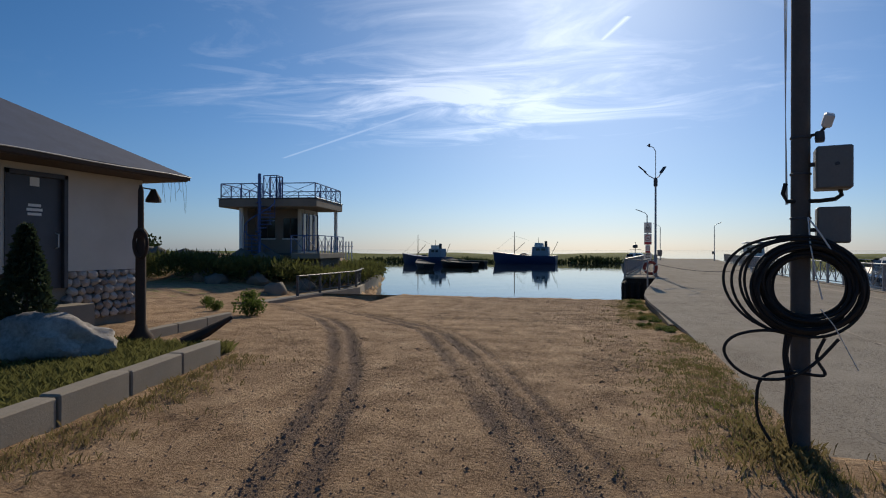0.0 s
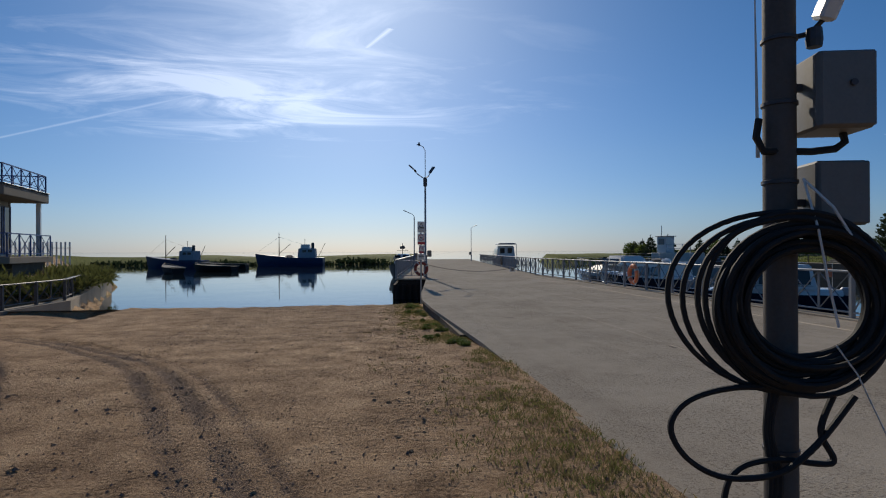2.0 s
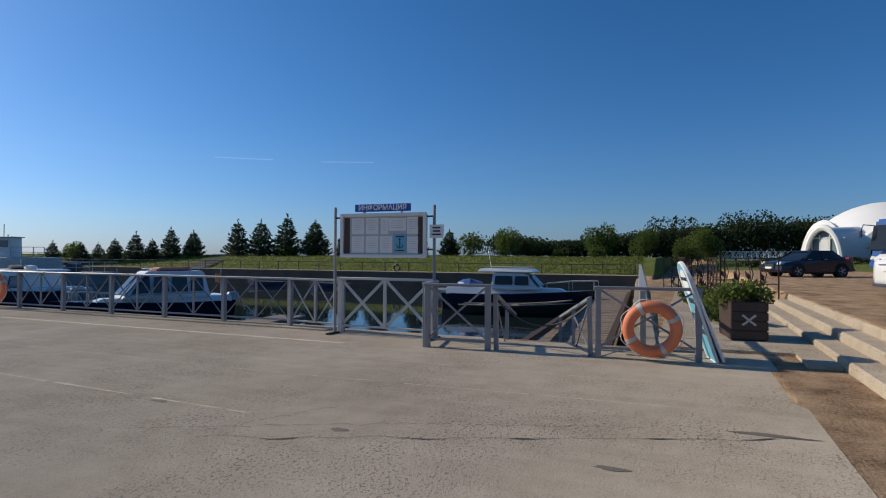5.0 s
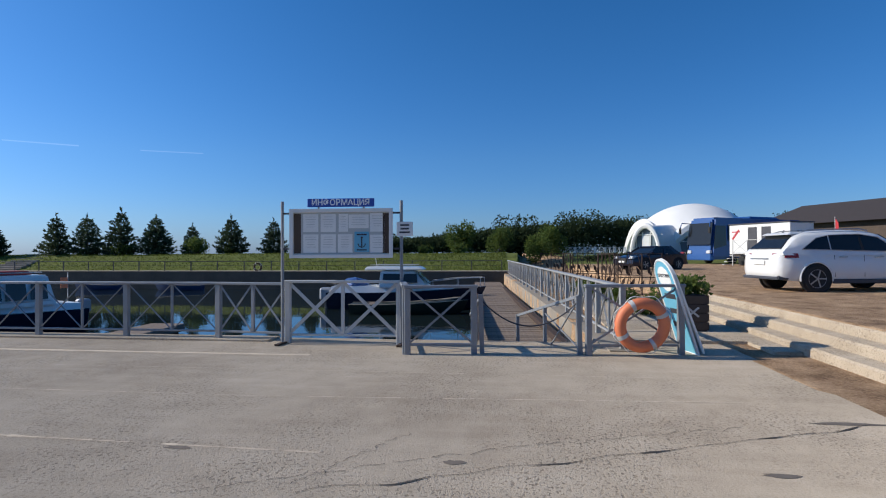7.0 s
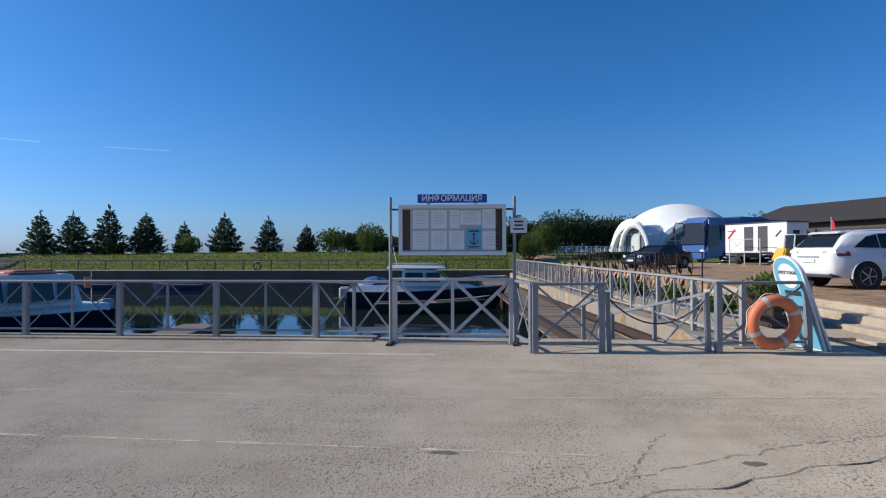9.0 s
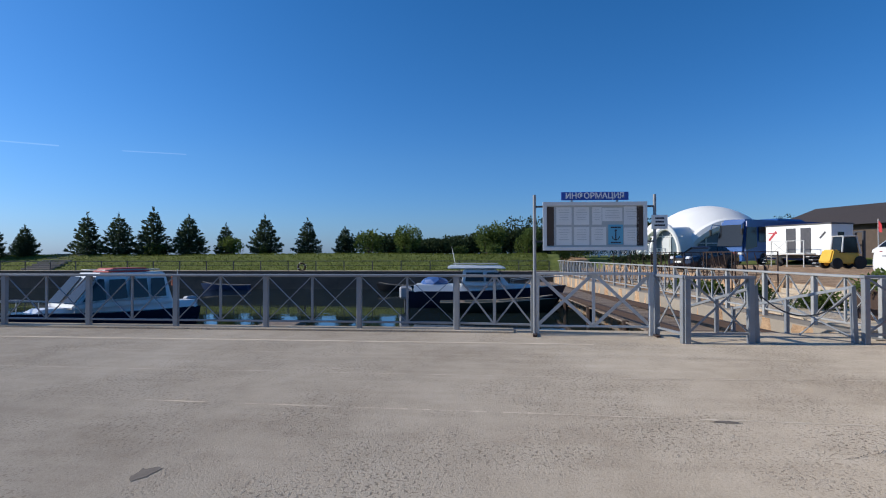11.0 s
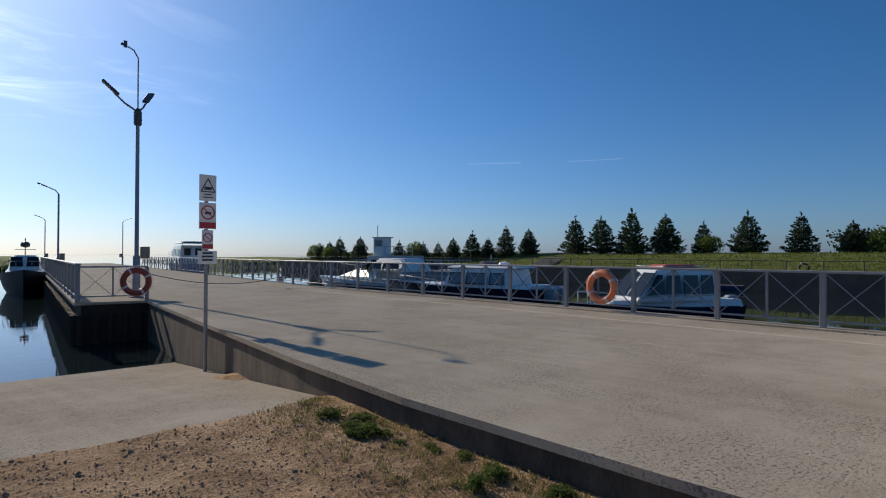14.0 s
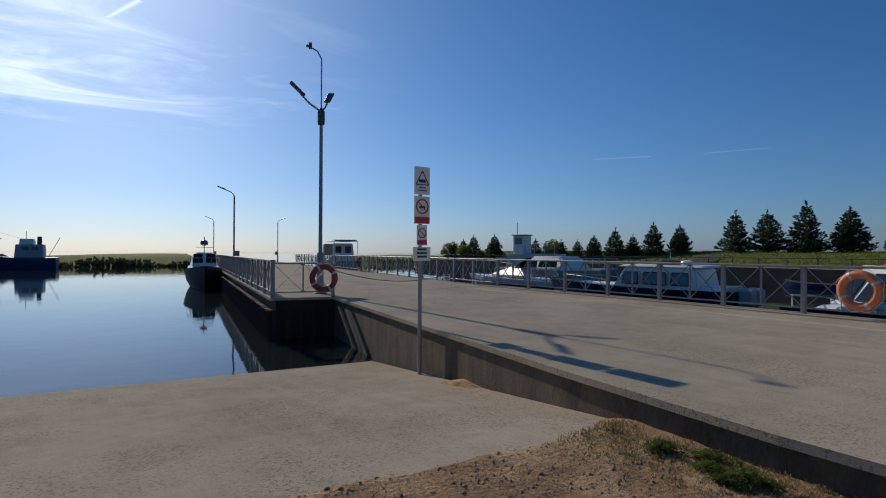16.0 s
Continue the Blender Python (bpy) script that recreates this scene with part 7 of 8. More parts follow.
def parked_suv(m):
    """A rounded estate body on four wheels, with a separate glazed cabin."""
    t = thing("parked_suv", m, "white SUV with dark windows parked on the sandy yard", "car")
    L = 4.77
    rings = []
    for x, w, zb, zt in ((0.0, 0.66, 0.52, 0.92), (0.03, 0.8, 0.42, 1.0), (0.12, 0.885, 0.36, 1.08), (0.4, 0.93, 0.31, 1.12), (0.98, 0.945, 0.28, 1.12), (2.0, 0.942, 0.27, 1.08), (3.1, 0.942, 0.27, 1.04),
                         (3.6, 0.935, 0.28, 1.0), (4.1, 0.91, 0.3, 0.94), (4.45, 0.84, 0.32, 0.86), (4.68, 0.72, 0.37, 0.76), (L, 0.56, 0.46, 0.66)):
        half = [(0.9 * w, zb), (0.985 * w, zb + 0.1), (w, lerp(zb, zt, 0.42)), (0.985 * w, lerp(zb, zt, 0.68)), (0.955 * w, lerp(zb, zt, 0.88)), (0.9 * w, zt - 0.015), (0.8 * w, zt)]
        rings.append([(x, y, z) for y, z in half] + [(x, -y, z) for y, z in half[::-1]])
    body = part("body", loft(rings), CAR_WHITE, t, smooth=True)

    def hw(z):
        return 0.895 - (z - 1.05) * 0.36

    rings = []
    for x, T in ((0.1, 1.1), (0.2, 1.2), (0.42, 1.42), (0.6, 1.555), (0.78, 1.615), (1.3, 1.665), (2.0, 1.69), (2.6, 1.66), (2.9, 1.585), (3.2, 1.4), (3.45, 1.22), (3.72, 1.04)):
        half = [(hw(1.0), 1.0), (hw(lerp(1.02, T, 0.4)), lerp(1.02, T, 0.4)), (hw(lerp(1.02, T, 0.8)) - 0.005, lerp(1.02, T, 0.8)), (hw(T) - 0.05, T - 0.03 * min(1, (T - 1.0) * 3)), (hw(T) - 0.2, T)]
        rings.append([(x, y, z) for y, z in half] + [(x, -y, z) for y, z in half[::-1]])
    cab = part("cabin", loft(rings), CAR_WHITE, t, "white roof and pillars", smooth=True)
    panes = (((0.66, 1.17), (1.42, 1.15), (1.42, 1.52), (1.1, 1.45)), ((1.46, 1.15), (2.28, 1.12), (2.26, 1.555), (1.46, 1.53)), ((2.36, 1.12), (3.3, 1.1), (2.82, 1.47), (2.34, 1.555)))
    for s in (-1, 1):
        for q in panes:
            part("side_window", quad_plate([(x, s * (hw(z) + 0.008), z) for x, z in q], 0.006), GLASS_DARK, cab)
        part("door_pillar", quad_plate([(2.28, s * (hw(1.12) + 0.008), 1.12), (2.36, s * (hw(1.12) + 0.008), 1.12), (2.34, s * (hw(1.555) + 0.008), 1.555), (2.26, s * (hw(1.555) + 0.008), 1.555)], 0.007), RUBBER, cab)
        part("window_trim", tube([(x, s * (hw(z) + 0.014), z) for x, z in ((0.64, 1.16), (1.1, 1.465), (1.45, 1.54), (2.3, 1.57), (2.84, 1.48), (3.32, 1.09), (0.64, 1.16))], 0.009, 5), ALLOY, cab)
        part("roof_rail", tube([(0.8, s * 0.6, 1.63), (1.0, s * 0.6, 1.69), (2.4, s * 0.6, 1.715), (2.65, s * 0.6, 1.66)], 0.018, 6), ALLOY, cab)
    part("rear_window", quad_plate([(0.155, -0.7, 1.17), (0.155, 0.7, 1.17), (0.55, 0.56, 1.53), (0.55, -0.56, 1.53)], 0.022), GLASS_DARK, cab)
    part("windscreen", quad_plate([(3.62, 0.74, 1.12), (3.62, -0.74, 1.12), (2.98, -0.58, 1.555), (2.98, 0.58, 1.555)], 0.02), GLASS_DARK, cab)
    part("spoiler", block(0.42, 0.9, 1.22, 1.2, 1.555, 1.625, 0.02, 0.1, 0.04, 0.02), CAR_WHITE, cab, smooth=True)
    for x in (0.98, 3.72):
        for s in (-1, 1):
            well = part("wheel_well", lathe([(0.01, -0.02), (0.43, -0.02), (0.43, 0.02), (0.01, 0.02)], 24, m=pose(x, s * 0.935, 0.37, 90)), RUBBER, body)
            arch = [(x + 0.445 * math.cos(a), s * 0.945, 0.37 + 0.445 * math.sin(a)) for a in (math.pi * (i / 14 * 1.1 - 0.05) for i in range(15))]
            part("wheel_arch", tube(arch, 0.025, 6), CAR_WHITE, body, smooth=True)
            wheel(t, (x, s * 0.86, 0.37), 0.37, 0.24, s)
    for s in (-1, 1):
        ring = [(0.02, 0.5), (0.06, 0.74), (0.16, 0.885), (0.36, 0.935), (0.46, 0.94), (0.36, 0.89), (0.2, 0.82), (0.1, 0.5)]
        lamp = part("tail_lamp", loft([[(x + (0.06 if x > 0.3 else 0), s * y * 0.985, 0.93) for x, y in ring], [(x + 0.035, s * y * 0.968, 1.05) for x, y in ring]]), LAMP_RED, body, smooth=False)
        part("reflector", quad_plate([(0.045, s * 0.55, 0.5), (0.085, s * 0.8, 0.5), (0.08, s * 0.8, 0.56), (0.04, s * 0.55, 0.56)], 0.012), LAMP_RED, body)
        part("head_lamp", block(4.3, 4.62, 0.3, 0.28, 0.7, 0.84, 0.08, 0, 0.0, 0.02), CLEAR, body).matrix_basis = pose(0, s * 0.6, 0)
        for x in (1.62, 2.62):
            part("door_handle", bar((x, s * 0.94, 0.95), (x + 0.22, s * 0.94, 0.95), 0.028), ALLOY, body)
        for x in (1.5, 2.32, 3.3):
            part("door_gap", bar((x, s * 0.939, 0.42), (x, s * 0.915, 1.0), 0.008, 0.008), RUBBER, body)
        part("sill", box((1.42, s * 0.93 - 0.03, 0.24), (3.26, s * 0.93 + 0.02, 0.36), 0.02), STEEL_DARK, body)
        part("mirror", box((3.05, s * 0.9, 1.1), (3.2, s * 1.08, 1.23), 0.04), CAR_WHITE, body)
    part("rear_bumper", block(-0.03, 0.3, 1.66, 1.74, 0.34, 0.45, 0, 0.04, 0.02, 0.03), STEEL_DARK, body)
    part("number_plate", box((-0.03, -0.26, 0.74), (0.0, 0.26, 0.85), 0.004), WHITE, body)
    part("plate_trim", bar((0.0, -0.42, 0.9), (0.0, 0.42, 0.9), 0.03), ALLOY, body)
    part("front_grille", block(L - 0.05, L + 0.03, 0.9, 0.8, 0.5, 0.66, 0.03, 0, 0.03, 0.02), RUBBER, body)


parked_suv(pose(16.95, 0.3, 0.44, 0, 0, -80))
car("parked_sedan", pose(38.6, -3.2, 0.45, 0, 0, 122), 4.6, 1.82, 1.45,
    [(0.1, 0.3), (0.0, 0.6), (0.05, 0.95), (0.5, 1.0), (1.4, 0.96), (3.2, 0.92), (3.6, 0.9), (4.3, 0.78), (4.58, 0.6), (4.6, 0.4), (4.5, 0.26)],
    [(0.5, 0.97), (1.2, 1.34), (1.7, 1.44), (2.3, 1.44), (2.6, 1.38), (3.4, 0.92)], CAR_DARK, "dark blue car parked before the hedge", 2.7, (0.33, 0.85))


def coach(m):
    t = thing("coach", m, "blue touring coach with a large dark windscreen", "bus")
    bm = block(-12, 0, 2.55, 2.5, 0.35, 3.75, 0.45, 0.1, 0.1, 0.18)
    body = part("body", bm, BUS_BLUE, t, smooth=True)
    part("windscreen", quad_plate([(0.0, -1.12, 1.55), (0.0, 1.12, 1.55), (-0.34, 1.08, 3.3), (-0.34, -1.08, 3.3)], 0.03), GLASS_DARK, t)
    for s in (-1, 1):
        part("door_glass", quad_plate([(-0.2, s * 1.28, 1.2), (-1.7, s * 1.28, 1.5), (-1.7, s * 1.23, 3.1), (-0.5, s * 1.23, 3.1)], 0.02), GLASS_DARK, t)
        for k in range(5):
            x = -2.0 - k * 1.9
            part("window", quad_plate([(x, s * 1.275, 1.9), (x - 1.8, s * 1.275, 1.9), (x - 1.8, s * 1.235, 3.15), (x, s * 1.235, 3.15)], 0.02), GLASS_DARK, t)
        for x in (-2.6, -9.0):
            wheel(t, (x, s * 1.1, 0.5), 0.5, 0.3, s)
        mir = part("mirror", tube([(-0.35, s * 1.1, 3.3), (0.3, s * 1.35, 3.35), (0.45, s * 1.42, 2.9)], 0.04, 6), BUS_BLUE, t)
        part("mirror_head", box((0.38, s * 1.42 - 0.1, 2.45), (0.52, s * 1.42 + 0.1, 2.95), 0.04), RUBBER, mir)
        part("head_lamp", block(-0.2, 0.03, 0.5, 0.4, 0.85, 1.1, 0.05, 0, 0.05, 0.02), CLEAR, t).matrix_basis = pose(0, s * 0.9, 0)
    part("bumper", block(-0.4, 0.06, 2.5, 2.4, 0.3, 0.75, 0.04, 0, 0.04, 0.05), BUS_BLUE, t)
    part("roof_unit", block(-9, -5, 2.0, 2.0, 3.75, 3.95, 0.3, 0.3, 0.2), BUS_BLUE, t)


coach(pose(54.6, -9.3, 0.45, 0, 0, 124) @ Matrix.Scale(1.12, 4))


def service_trailer(m):
    """Long face along +x at y = 0, looking to -y."""
    t = thing("service_trailer", m, "white mobile cabin trailer with two doors and steps", "trailer")
    body = part("body", box((0, 0, 1.0), (6.2, 2.5, 3.55), 0.03), WHITE, t)
    part("roof_trim", box((-0.05, -0.05, 3.55), (6.25, 2.55, 3.66), 0.01), STEEL_DARK, body)
    # doorways are not cut: dark slabs give the shade inside them
    for x in (2.1, 3.5):
        d = part("door", box((x, -0.04, 1.2), (x + 0.9, 0.0, 3.3)), STEEL_DARK, body, "dark panel for the shade in an open doorway")
        part("door_frame", box((x - 0.05, -0.06, 1.15), (x, 0, 3.35)), WHITE, d)
    art = part("painted_motif", prism([(0.3, -0.008), (1.2, -0.008), (1.2, -0.004), (0.3, -0.004)], 2.9, 3.0), RED, body, "red brush-stroke motif")
    part("motif_stroke", bar((0.35, -0.01, 2.3), (1.1, -0.01, 3.1), 0.2, 0.006, up=(0, 1, 0)), RED, art)
    part("motif_stroke", bar((5.2, -0.01, 2.4), (5.7, -0.01, 2.9), 0.16, 0.006, up=(0, 1, 0)), STEEL_DARK, art)
    part("window", box((6.2, 0.7, 2.3), (6.23, 1.4, 2.9)), GLASS_DARK, body)
    ch = part("chassis", box((-0.2, 0.3, 0.75), (6.6, 2.2, 1.0)), STEEL_DARK, t)
    for x in (1.2, 4.6):
        part("wheel", lathe([(0.4, -0.12), (0.42, 0), (0.4, 0.12)], 16, m=pose(x, 0.3, 0.42, 90)), RUBBER, ch)
    land_ = part("landing", box((1.6, -1.3, 1.05), (4.8, 0, 1.15)), STEEL_PALE, t)
    for x in (1.65, 3.2, 4.75):
        part("landing_post", bar((x, -1.25, 0), (x, -1.25, 2.2), 0.06), STEEL_PALE, land_)
    part("landing_rail", bar((1.65, -1.25, 2.2), (4.75, -1.25, 2.2), 0.05), STEEL_PALE, land_)
    part("landing_brace", bar((1.65, -1.25, 1.1), (3.2, -1.25, 2.2), 0.04), STEEL_PALE, land_)
    part("landing_brace", bar((1.65, -1.25, 2.2), (3.2, -1.25, 1.1), 0.04), STEEL_PALE, land_)
    for i in range(4):
        part("tread", box((4.9 + i * 0.28, -1.2, 0.85 - i * 0.26), (5.2 + i * 0.28, -0.2, 0.9 - i * 0.26)), STEEL_PALE, land_)
        part("tread", box((1.2 - i * 0.28, -1.2, 0.85 - i * 0.26), (1.5 - i * 0.28, -0.2, 0.9 - i * 0.26)), STEEL_PALE, land_)


service_trailer(pose(48.6, -9.9, 0.45, 0, 0, -155) @ Matrix.Scale(0.9, 4))


def forklift(m):
    t = thing("forklift", m, "yellow forklift with a grey cab and raised mast", "forklift")
    part("body", block(-1.2, 0.6, 1.1, 1.1, 0.35, 1.05, 0.1, 0.25, 0.06, 0.06), YELLOW, t, smooth=True)
    part("counterweight", block(-1.6, -0.8, 1.15, 1.15, 0.4, 1.25, 0.05, 0.3, 0.08, 0.08), YELLOW, t, smooth=True)
    cab = part("cab_frame", tube([(-0.7, 0.5, 1.1), (-0.6, 0.48, 2.1), (0.3, 0.48, 2.15), (0.6, 0.5, 1.0)], 0.05, 6), STEEL_PALE, t)
    part("cab_frame", tube([(-0.7, -0.5, 1.1), (-0.6, -0.48, 2.1), (0.3, -0.48, 2.15), (0.6, -0.5, 1.0)], 0.05, 6), STEEL_PALE, t)
    part("cab_roof", box((-0.65, -0.52, 2.1), (0.35, 0.52, 2.18), 0.03), STEEL_PALE, cab)
    part("cab_glass", block(-0.66, 0.5, 0.9, 0.9, 1.05, 2.1, 0.25, 0.08, 0.02, 0), GLASS_DARK, cab)
    mast = part("mast", box((0.85, 0.3, 0.15), (1.0, 0.42, 2.5)), STEEL_DARK, t)
    part("mast_rail", box((0.85, -0.42, 0.15), (1.0, -0.3, 2.5)), STEEL_DARK, mast)
    for z in (0.6, 1.5, 2.4):
        part("mast_tie", box((0.87, -0.4, z), (0.98, 0.4, z + 0.1)), STEEL_DARK, mast)
    for y in (-0.3, 0.2):
        part("fork", box((1.0, y, 0.12), (2.0, y + 0.1, 0.17)), STEEL_DARK, mast)
    for x, r in ((0.5, 0.42), (-1.1, 0.36)):
        for s in (-1, 1):
            w = part("wheel", lathe([(r * 0.5, -0.13), (r, -0.1), (r, 0.1), (r * 0.5, 0.13)], 20, m=pose(x, s * 0.52, r, 90)), RUBBER, t, smooth=True)
            part("rim", lathe([(r * 0.52, -0.135), (r * 0.5, 0.0), (0.03, 0.02)], 14, m=pose(x, s * 0.52, r, -90 * s)), YELLOW, w)


forklift(pose(39.5, -11.0, 0.45, 0, 0, -80))
fl = thing("red_flag", pose(41.5, -14.2, 0.45), "small red flag on a pole", "flag")
part("staff", bar((0, 0, 0), (0, 0, 3.4), 0.05), STEEL_PALE, fl)
part("cloth", quad_plate([(0, 0, 2.5), (-0.25, -0.1, 2.45), (-0.2, -0.1, 3.0), (0, 0, 3.35)], 0.01), FLAG_RED, fl)
ms = thing("radio_mast", pose(46, -22, 0.45), "thin white pole beside the barn", "pole")
part("shaft", tube([(0, 0, 0), (0, 0, 6.2)], 0.07, 8), WHITE, ms)
part("cross_bar", bar((-0.3, 0, 6.1), (0.3, 0, 6.1), 0.04), WHITE, ms)


def tent(m):
    """A sail vault on four arches, with a smaller porch vault."""
    t = thing("event_tent", m, "large white vaulted event tent with glazed arches", "tent")
    S, R = 8.2, 12.6
    bm = bmesh.new()
    n = 16
    grid = [[None] * (n + 1) for _ in range(n + 1)]
    c = math.sqrt(R * R - 2 * S * S * 0.985)
    for i in range(n + 1):
        for j in range(n + 1):
            x, y = S * (2 * i / n - 1), S * (2 * j / n - 1)
            z = max(0.0, math.sqrt(max(0, R * R - x * x - y * y)) - c)
            grid[i][j] = bm.verts.new((x, y, z * 0.86))
    for i in range(n):
        for j in range(n):
            bm.faces.new((grid[i][j], grid[i + 1][j], grid[i + 1][j + 1], grid[i][j + 1]))
    shell = part("shell", bm, FABRIC, t, smooth=True)
    zmax = 0
    for k in range(4):
        q = pose(0, 0, 0, 0, 0, 90 * k)
        pts = []
        for j in range(n + 1):
            y = S * (2 * j / n - 1)
            z = max(0.0, math.sqrt(max(0, R * R - S * S - y * y)) - c) * 0.86
            pts.append((-S, y, z))
        arch = part("arch", tube(pts, 0.75, 8), FABRIC, t, smooth=True)
        arch.matrix_basis = q
        glass = bmesh.new()
        vs = [glass.verts.new((-S + 0.3, y, max(0, z - 0.1))) for _, y, z in pts]
        glass.faces.new(vs)
        g = part("glazing", glass, TENT_GLASS, arch)
        for j in range(2, n, 2):
            part("mullion", bar((-S + 0.1, pts[j][1], 0), (-S + 0.1, pts[j][1], pts[j][2]), 0.16), WHITE, arch)
        part("transom", bar((-S + 0.2, -S * 0.8, 1.6), (-S + 0.2, S * 0.8, 1.6), 0.12), WHITE, arch)
    # porch
    prof = [(2.15 * math.cos(a), 3.3 * math.sin(a)) for a in (math.pi * i / 14 for i in range(15))]
    out = loft([[(-S - 8.5, x, z) for x, z in prof] + [(-S - 8.5, x * 0.95, z * 0.96) for x, z in prof[::-1]], [(-S + 0.5, x, z * 1.1) for x, z in prof] + [(-S + 0.5, x * 0.95, z * 1.05) for x, z in prof[::-1]]])
    po = part("porch", out, FABRIC, t, smooth=True)
    po.matrix_basis = pose(0, 0, 0, 0, 0, -46)
    part("porch_arch", tube([(-S - 8.5, x, z) for x, z in prof], 0.34, 8), FABRIC, po, smooth=True)
    gl = bmesh.new()
    gl.faces.new([gl.verts.new((-S - 8.0, x * 0.97, z * 0.97)) for x, z in prof])
    part("glazing", gl, TENT_GLASS, po)
    for x in (-1.6, -0.6, 0.6, 1.6):
        part("mullion", bar((-S - 8.1, x, 0), (-S - 8.1, x, 2.6), 0.12), WHITE, po)
    part("transom", bar((-S - 8.1, -2.4, 2.3), (-S - 8.1, 2.4, 2.3), 0.12), WHITE, po)
    part("door", box((-S - 8.16, -0.5, 0), (-S - 8.04, 0.5, 2.2)), WHITE, po)


tent(pose(84.0, -17.2, 1.1, 0, 0, 8) @ Matrix.Diagonal((0.84, 0.84, 1.12, 1)))
for i in range(8):
    brace_panel("picket_fence", (66.5 + i * 0.3, 1.6 - i * 1.15), (66.76 + i * 0.3, 0.6 - i * 1.15), 1.0, "white lattice fence before the tent", "fence", WHITE, 2, base=land(68, -2), group="white lattice fence")
woods("hedge", [(61, 0), (63, -6), (66, -13)], 0.7, 0.85, 2600, 0.22, "clipped green hedge before the tent", 15)


def barn(m):
    t = thing("barn", m, "dark brown barn with a low gabled roof", "building")
    part("wall", box((0, 0, 0), (22, 14, 4.2)), DARK_WOOD, t)
    roof = loft([[(-1, -1, 4.2), (-1, 15, 4.2), (-1, 7, 7.0)], [(23, -1, 4.2), (23, 15, 4.2), (23, 7, 7.0)]])
    r = part("roof", roof, ROOF_BROWN, t)
    part("fascia", bar((-1.05, -1, 4.15), (-1.05, 7, 6.95), 0.1, 0.25), DARK_WOOD, r)
    part("fascia", bar((-1.05, 15, 4.15), (-1.05, 7, 6.95), 0.1, 0.25), DARK_WOOD, r)
    for y in (2, 9):
        part("window", box((-0.05, y, 1.2), (0.0, y + 2.2, 2.8)), GLASS_DARK, t)
    part("door", box((-0.06, 5.2, 0), (0, 7.6, 2.6)), ROOF_BROWN, t)


barn(pose(60.0, -43.5, 0.45, 0, 0, 18))

# steps between the slab and the yard
stp = thing("yard_steps", Matrix(), "three broad worn concrete steps up to the yard", "stairs", kind="structure")
for i, (ya, yb) in enumerate(((2.5, 2.88), (2.14, 2.5), (1.7, 2.14))):
    part("step", box((5.6 + 0.3 * i, ya, -0.3), (19, yb, 0.145 * (i + 1)), 0.03), CONCRETE, stp)
solid("yard_apron", prism([(9.84, 3.3), (8.85, 3.3), (8.85, 2.9), (30, 2.9), (30, 5.3), (9.84, 5.3)], -0.2, 0.05), CONCRETE, "worn concrete strip below the yard steps", "pavement", "structure")


def planter(m, bush, label):
    t = thing("planter", m, label, "planter", "wooden planters")
    part("box", box((-0.6, -0.22, 0), (0.6, 0.22, 0.62), 0.02), RUST, t)
    for i in range(4):
        part("board", box((-0.61, -0.235, 0.02 + i * 0.15), (0.61, -0.22, 0.155 + i * 0.15), 0.005), DARK_WOOD, t)
        part("board", box((-0.615, -0.22, 0.02 + i * 0.15), (-0.6, 0.22, 0.155 + i * 0.15), 0.005), DARK_WOOD, t)
    part("motif", bar((-0.62, -0.08, 0.25), (-0.62, 0.08, 0.41), 0.03, 0.01, up=(1, 0, 0)), STEEL_PALE, t)
    part("motif", bar((-0.62, 0.08, 0.25), (-0.62, -0.08, 0.41), 0.03, 0.01, up=(1, 0, 0)), STEEL_PALE, t)
    shrub = plant("shrub", bush, m @ pose(-0.05, 0.05, 0.5) @ Matrix.Diagonal((0.9, 0.62, 0.8, 1)), "spreading green shrub in a planter", "shrub", "planter shrubs")


low_bush = bush_meshes(44, 0.75, 0.55, 1100, 0.1)
planter(pose(11.5, 3.9, 0.05, 0, 0, 8) @ Matrix.Diagonal((0.85, 1.3, 1.1, 1)), low_bush, "dark wooden planter box on the paving")
for x, y in ((14.0, 3.9), (17.0, 4.2), (19.4, 4.4), (22.5, 4.6)):
    plant("shrub", low_bush, pose(x, y, 0.0, 0, 0, x * 50) @ Matrix.Scale(0.9, 4), "low spreading juniper by the railing", "shrub", "junipers")


def trellis(m):
    t = thing("iron_trellis", m, "rusty wrought-iron trellis panel with a leaf motif", "trellis", "iron trellises")
    for x in (0, 1.5):
        part("upright", bar((x, 0, 0), (x, 0, 1.5), 0.035), RUST, t)
    for z in (0.12, 0.7, 1.48):
        part("crossbar", bar((0, 0, z), (1.5, 0, z), 0.025), RUST, t)
    for k in range(3):
        x = 0.38 + 0.37 * k
        part("stem", tube([(x - 0.1, 0, 0.1), (x + 0.06, 0, 0.5), (x - 0.05, 0, 1.0), (x + 0.08, 0, 1.45)], 0.015, 5), RUST, t)
        part("leaf", quad_plate([(x, 0, 0.75), (x + 0.11, 0, 0.85), (x + 0.13, 0, 1.05), (x + 0.02, 0, 0.95)], 0.006), RUST, t)
        part("leaf", quad_plate([(x, 0, 0.3), (x - 0.11, 0, 0.4), (x - 0.13, 0, 0.6), (x - 0.02, 0, 0.5)], 0.006), RUST, t)


for x, y, a in ((19.6, 2.3, 100), (19.3, 3.9, 12), (21.3, 2.6, 60), (23.2, 3.2, 95), (23.0, 4.9, 10), (25.4, 3.6, 100), (27.5, 4.0, 95), (29.5, 4.4, 95)):
    trellis(pose(x, y, 0.0, 0, 0, a))


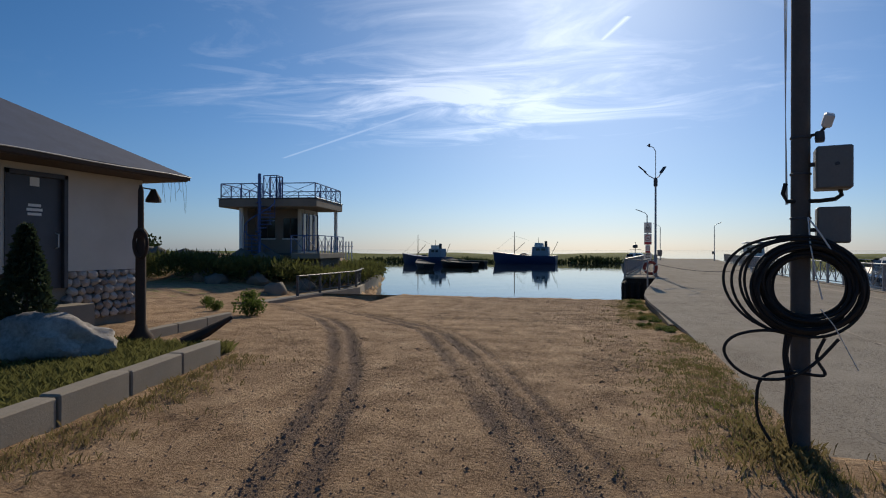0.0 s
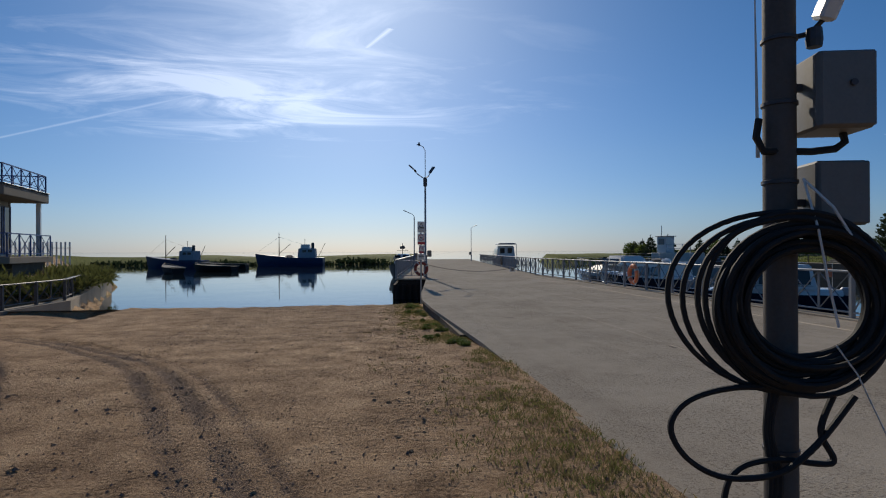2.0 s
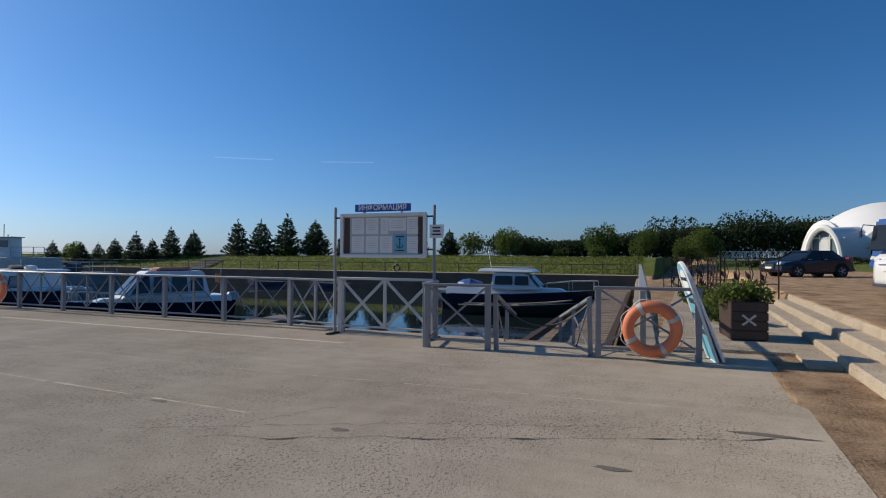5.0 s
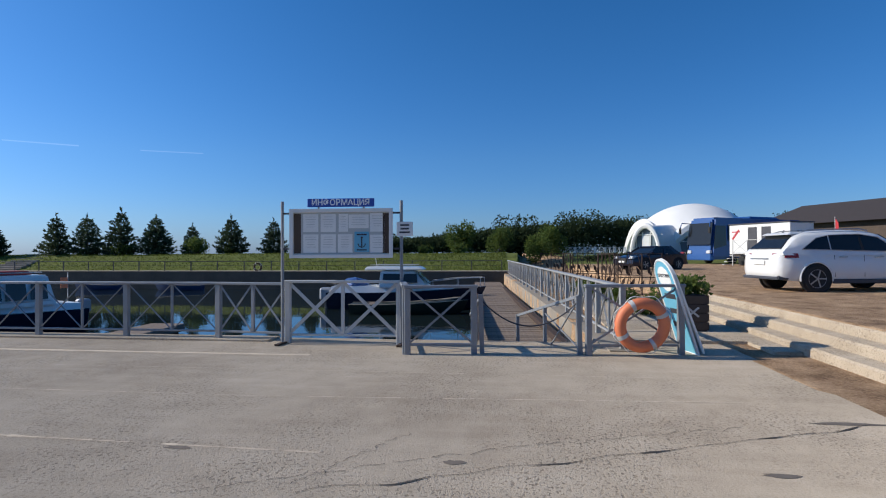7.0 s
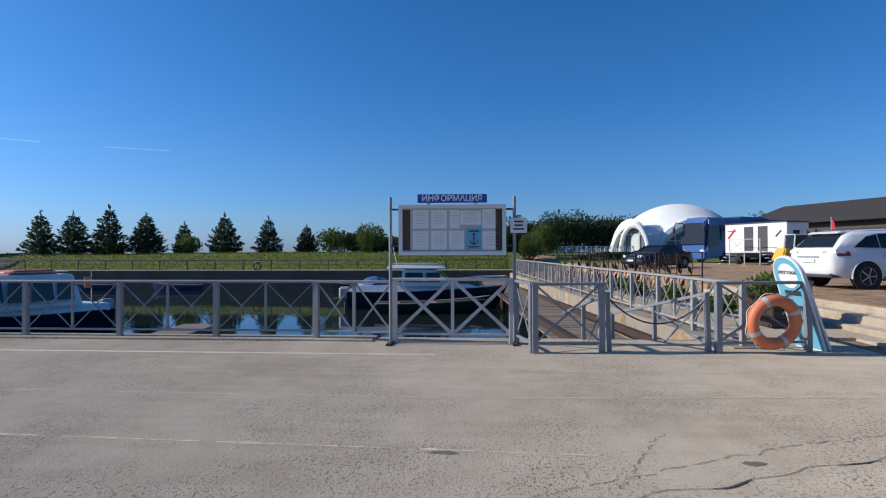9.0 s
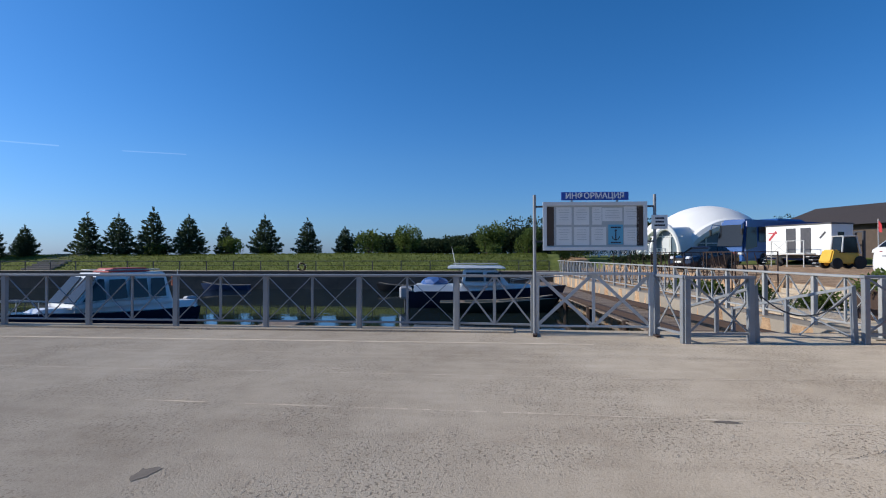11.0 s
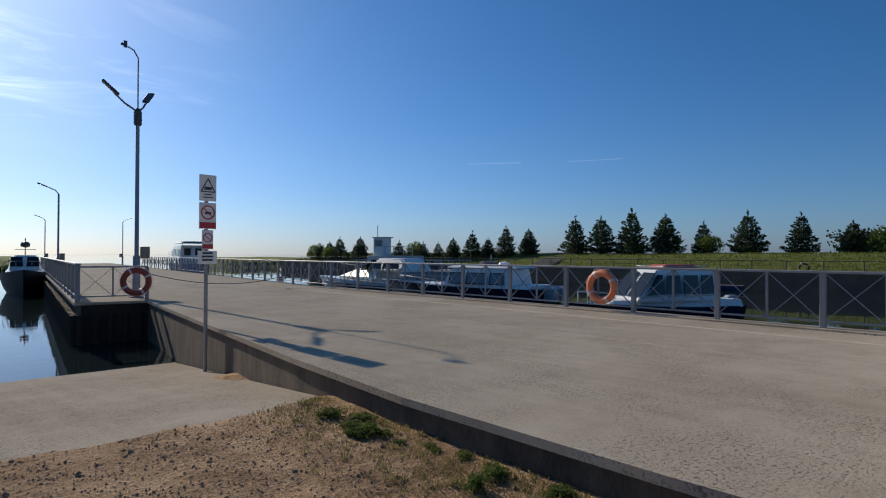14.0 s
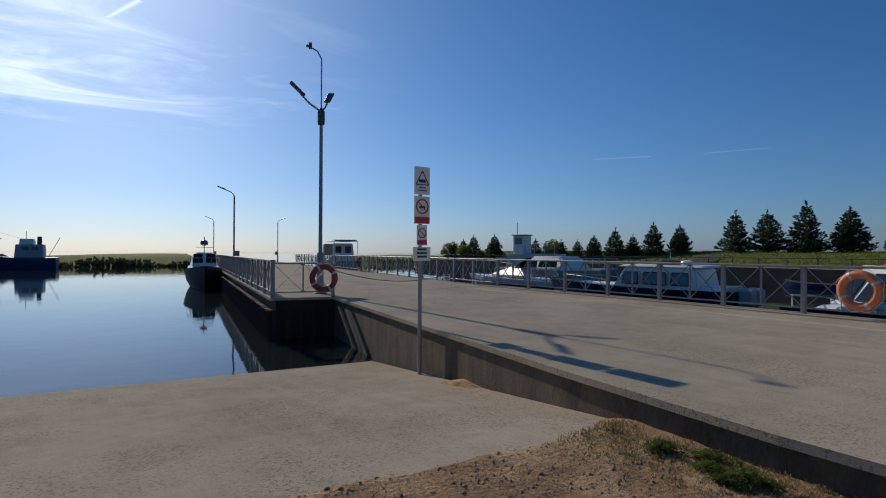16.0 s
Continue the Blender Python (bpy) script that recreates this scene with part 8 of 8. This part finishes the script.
def pavement_board(m):
    t = thing("pavement_sign", m, "folded white-rimmed pale blue boat-trip sign leaning by the gate", "sign")
    r, h = 0.3, 1.18
    out = [(r * math.cos(a), h + r * math.sin(a)) for a in (math.pi * i / 14 for i in range(15))] + [(-r, 0.0), (r, 0.0)]
    for s in (1, -1):
        p = part("panel", loft([[(x, -0.012, z) for x, z in out], [(x, 0.012, z) for x, z in out]]), CYAN if s > 0 else WHITE, t)
        p.matrix_basis = pose(0, s * 0.04, 0, s * 1.2, 0, 0)
        part("rim", tube([(x, 0, z) for x, z in out], 0.022, 6, closed=True), WHITE, p)
        if s > 0:
            part("disc", lathe([(0.2, 0), (0.2, 0.004)], 24, m=pose(0, 0.014, h, -90)), PAPER, p)
            text_part("lettering", "ПРОГУЛКИ", 0.07, INK, p, pose(0, 0.02, h + 0.05, 90, 0, 180), "dark capital letters")
            for z, w in ((0.86, 0.17), (0.62, 0.14), (0.4, 0.18)):
                part("printed_text", box((-w, 0.012, z), (w, 0.016, z + 0.08)), INK, p)


pavement_board(pose(9.02, 4.43, 0.02, 0, 0, 11) @ pose(0, 0, 0, -19, 0, 0))


def cracks():
    """Fine joints and stains on the slab."""
    random.seed(71)
    dark = mat("tar_joint", (0.05, 0.043, 0.036), (0.09, 0.075, 0.06), 0.9)
    for n, (a, b) in enumerate((((3.3, 8.5), (5.3, 3.85)), ((4.6, 8.0), (3.4, 8.6)), ((3.2, 9.3), (4.3, 7.2)), ((4.3, 7.2), (5.1, 5.1)))):
        bm = bmesh.new()
        a, b = Vector(a), Vector(b)
        side = Vector((-(b - a).y, (b - a).x)).normalized()
        prev = None
        N = 40
        for i in range(N + 1):
            p = a.lerp(b, i / N) + side * (0.10 * noise.noise(Vector((i * 0.3, n * 5, 0))))
            w = 0.003 + 0.014 * max(0, noise.noise(Vector((i * 0.45, n * 9, 7)))) * (1.6 if n == 0 else 0.15)
            cur = [bm.verts.new((*(p + side * w), 0.0055)), bm.verts.new((*(p - side * w), 0.0055))]
            if prev and not (n and i % 5 == 0):
                bm.faces.new((prev[0], prev[1], cur[1], cur[0]))
            prev = cur
        solid("slab_crack", bm, dark, "dark irregular crack in the concrete", "crack", "structure")
    for x, y, rx, ry in ((2.5, 13.85, 0.13, 0.07), (3.95, 7.55, 0.05, 0.1), (1.9, 4.4, 0.05, 0.18), (5.29, 4.15, 0.05, 0.36), (4.02, 9.75, 0.04, 0.13), (3.96, 5.28, 0.04, 0.14)):
        bm = bmesh.new()
        vs = [bm.verts.new((x + rx * math.cos(a) * random.uniform(0.6, 1.2), y + ry * math.sin(a) * random.uniform(0.6, 1.2), 0.0035)) for a in (math.tau * i / 14 for i in range(14))]
        bm.faces.new(vs)
        solid("stain", bm, mat("tar_stain", (0.12, 0.1, 0.08), (0.2, 0.165, 0.13), 0.9, scale=9), "dark patch on the concrete", "stain", "structure")
    bm = bmesh.new()
    for x0, y0, x1, y1, w in ((4.04, 8.6, 4.25, 15, 0.028), (5.66, 9.9, 5.7, 24, 0.022), (5.95, 4.8, 5.66, 9.9, 0.022), (7.05, 5.2, 7.0, 18, 0.015)):
        p, q = Vector((x0, y0)), Vector((x1, y1))
        N = 90
        for i in range(N):
            if noise.noise(Vector((i * 0.17, x0 * 3, 1))) < -0.2:
                continue
            a, b = p.lerp(q, i / N), p.lerp(q, (i + 1.0) / N)
            ww = w * (0.25 + 1.1 * abs(noise.noise(Vector((i * 0.7, y0, 2)))))
            vs = [bm.verts.new((a.x - ww, a.y, 0.0025)), bm.verts.new((a.x + ww, a.y, 0.0025)), bm.verts.new((b.x + ww, b.y, 0.0025)), bm.verts.new((b.x - ww, b.y, 0.0025))]
            bm.faces.new(vs)
    solid("deck_scuffs", bm, SCUFF, "pale worn scuffs along the slab", "marking", "structure")


cracks()
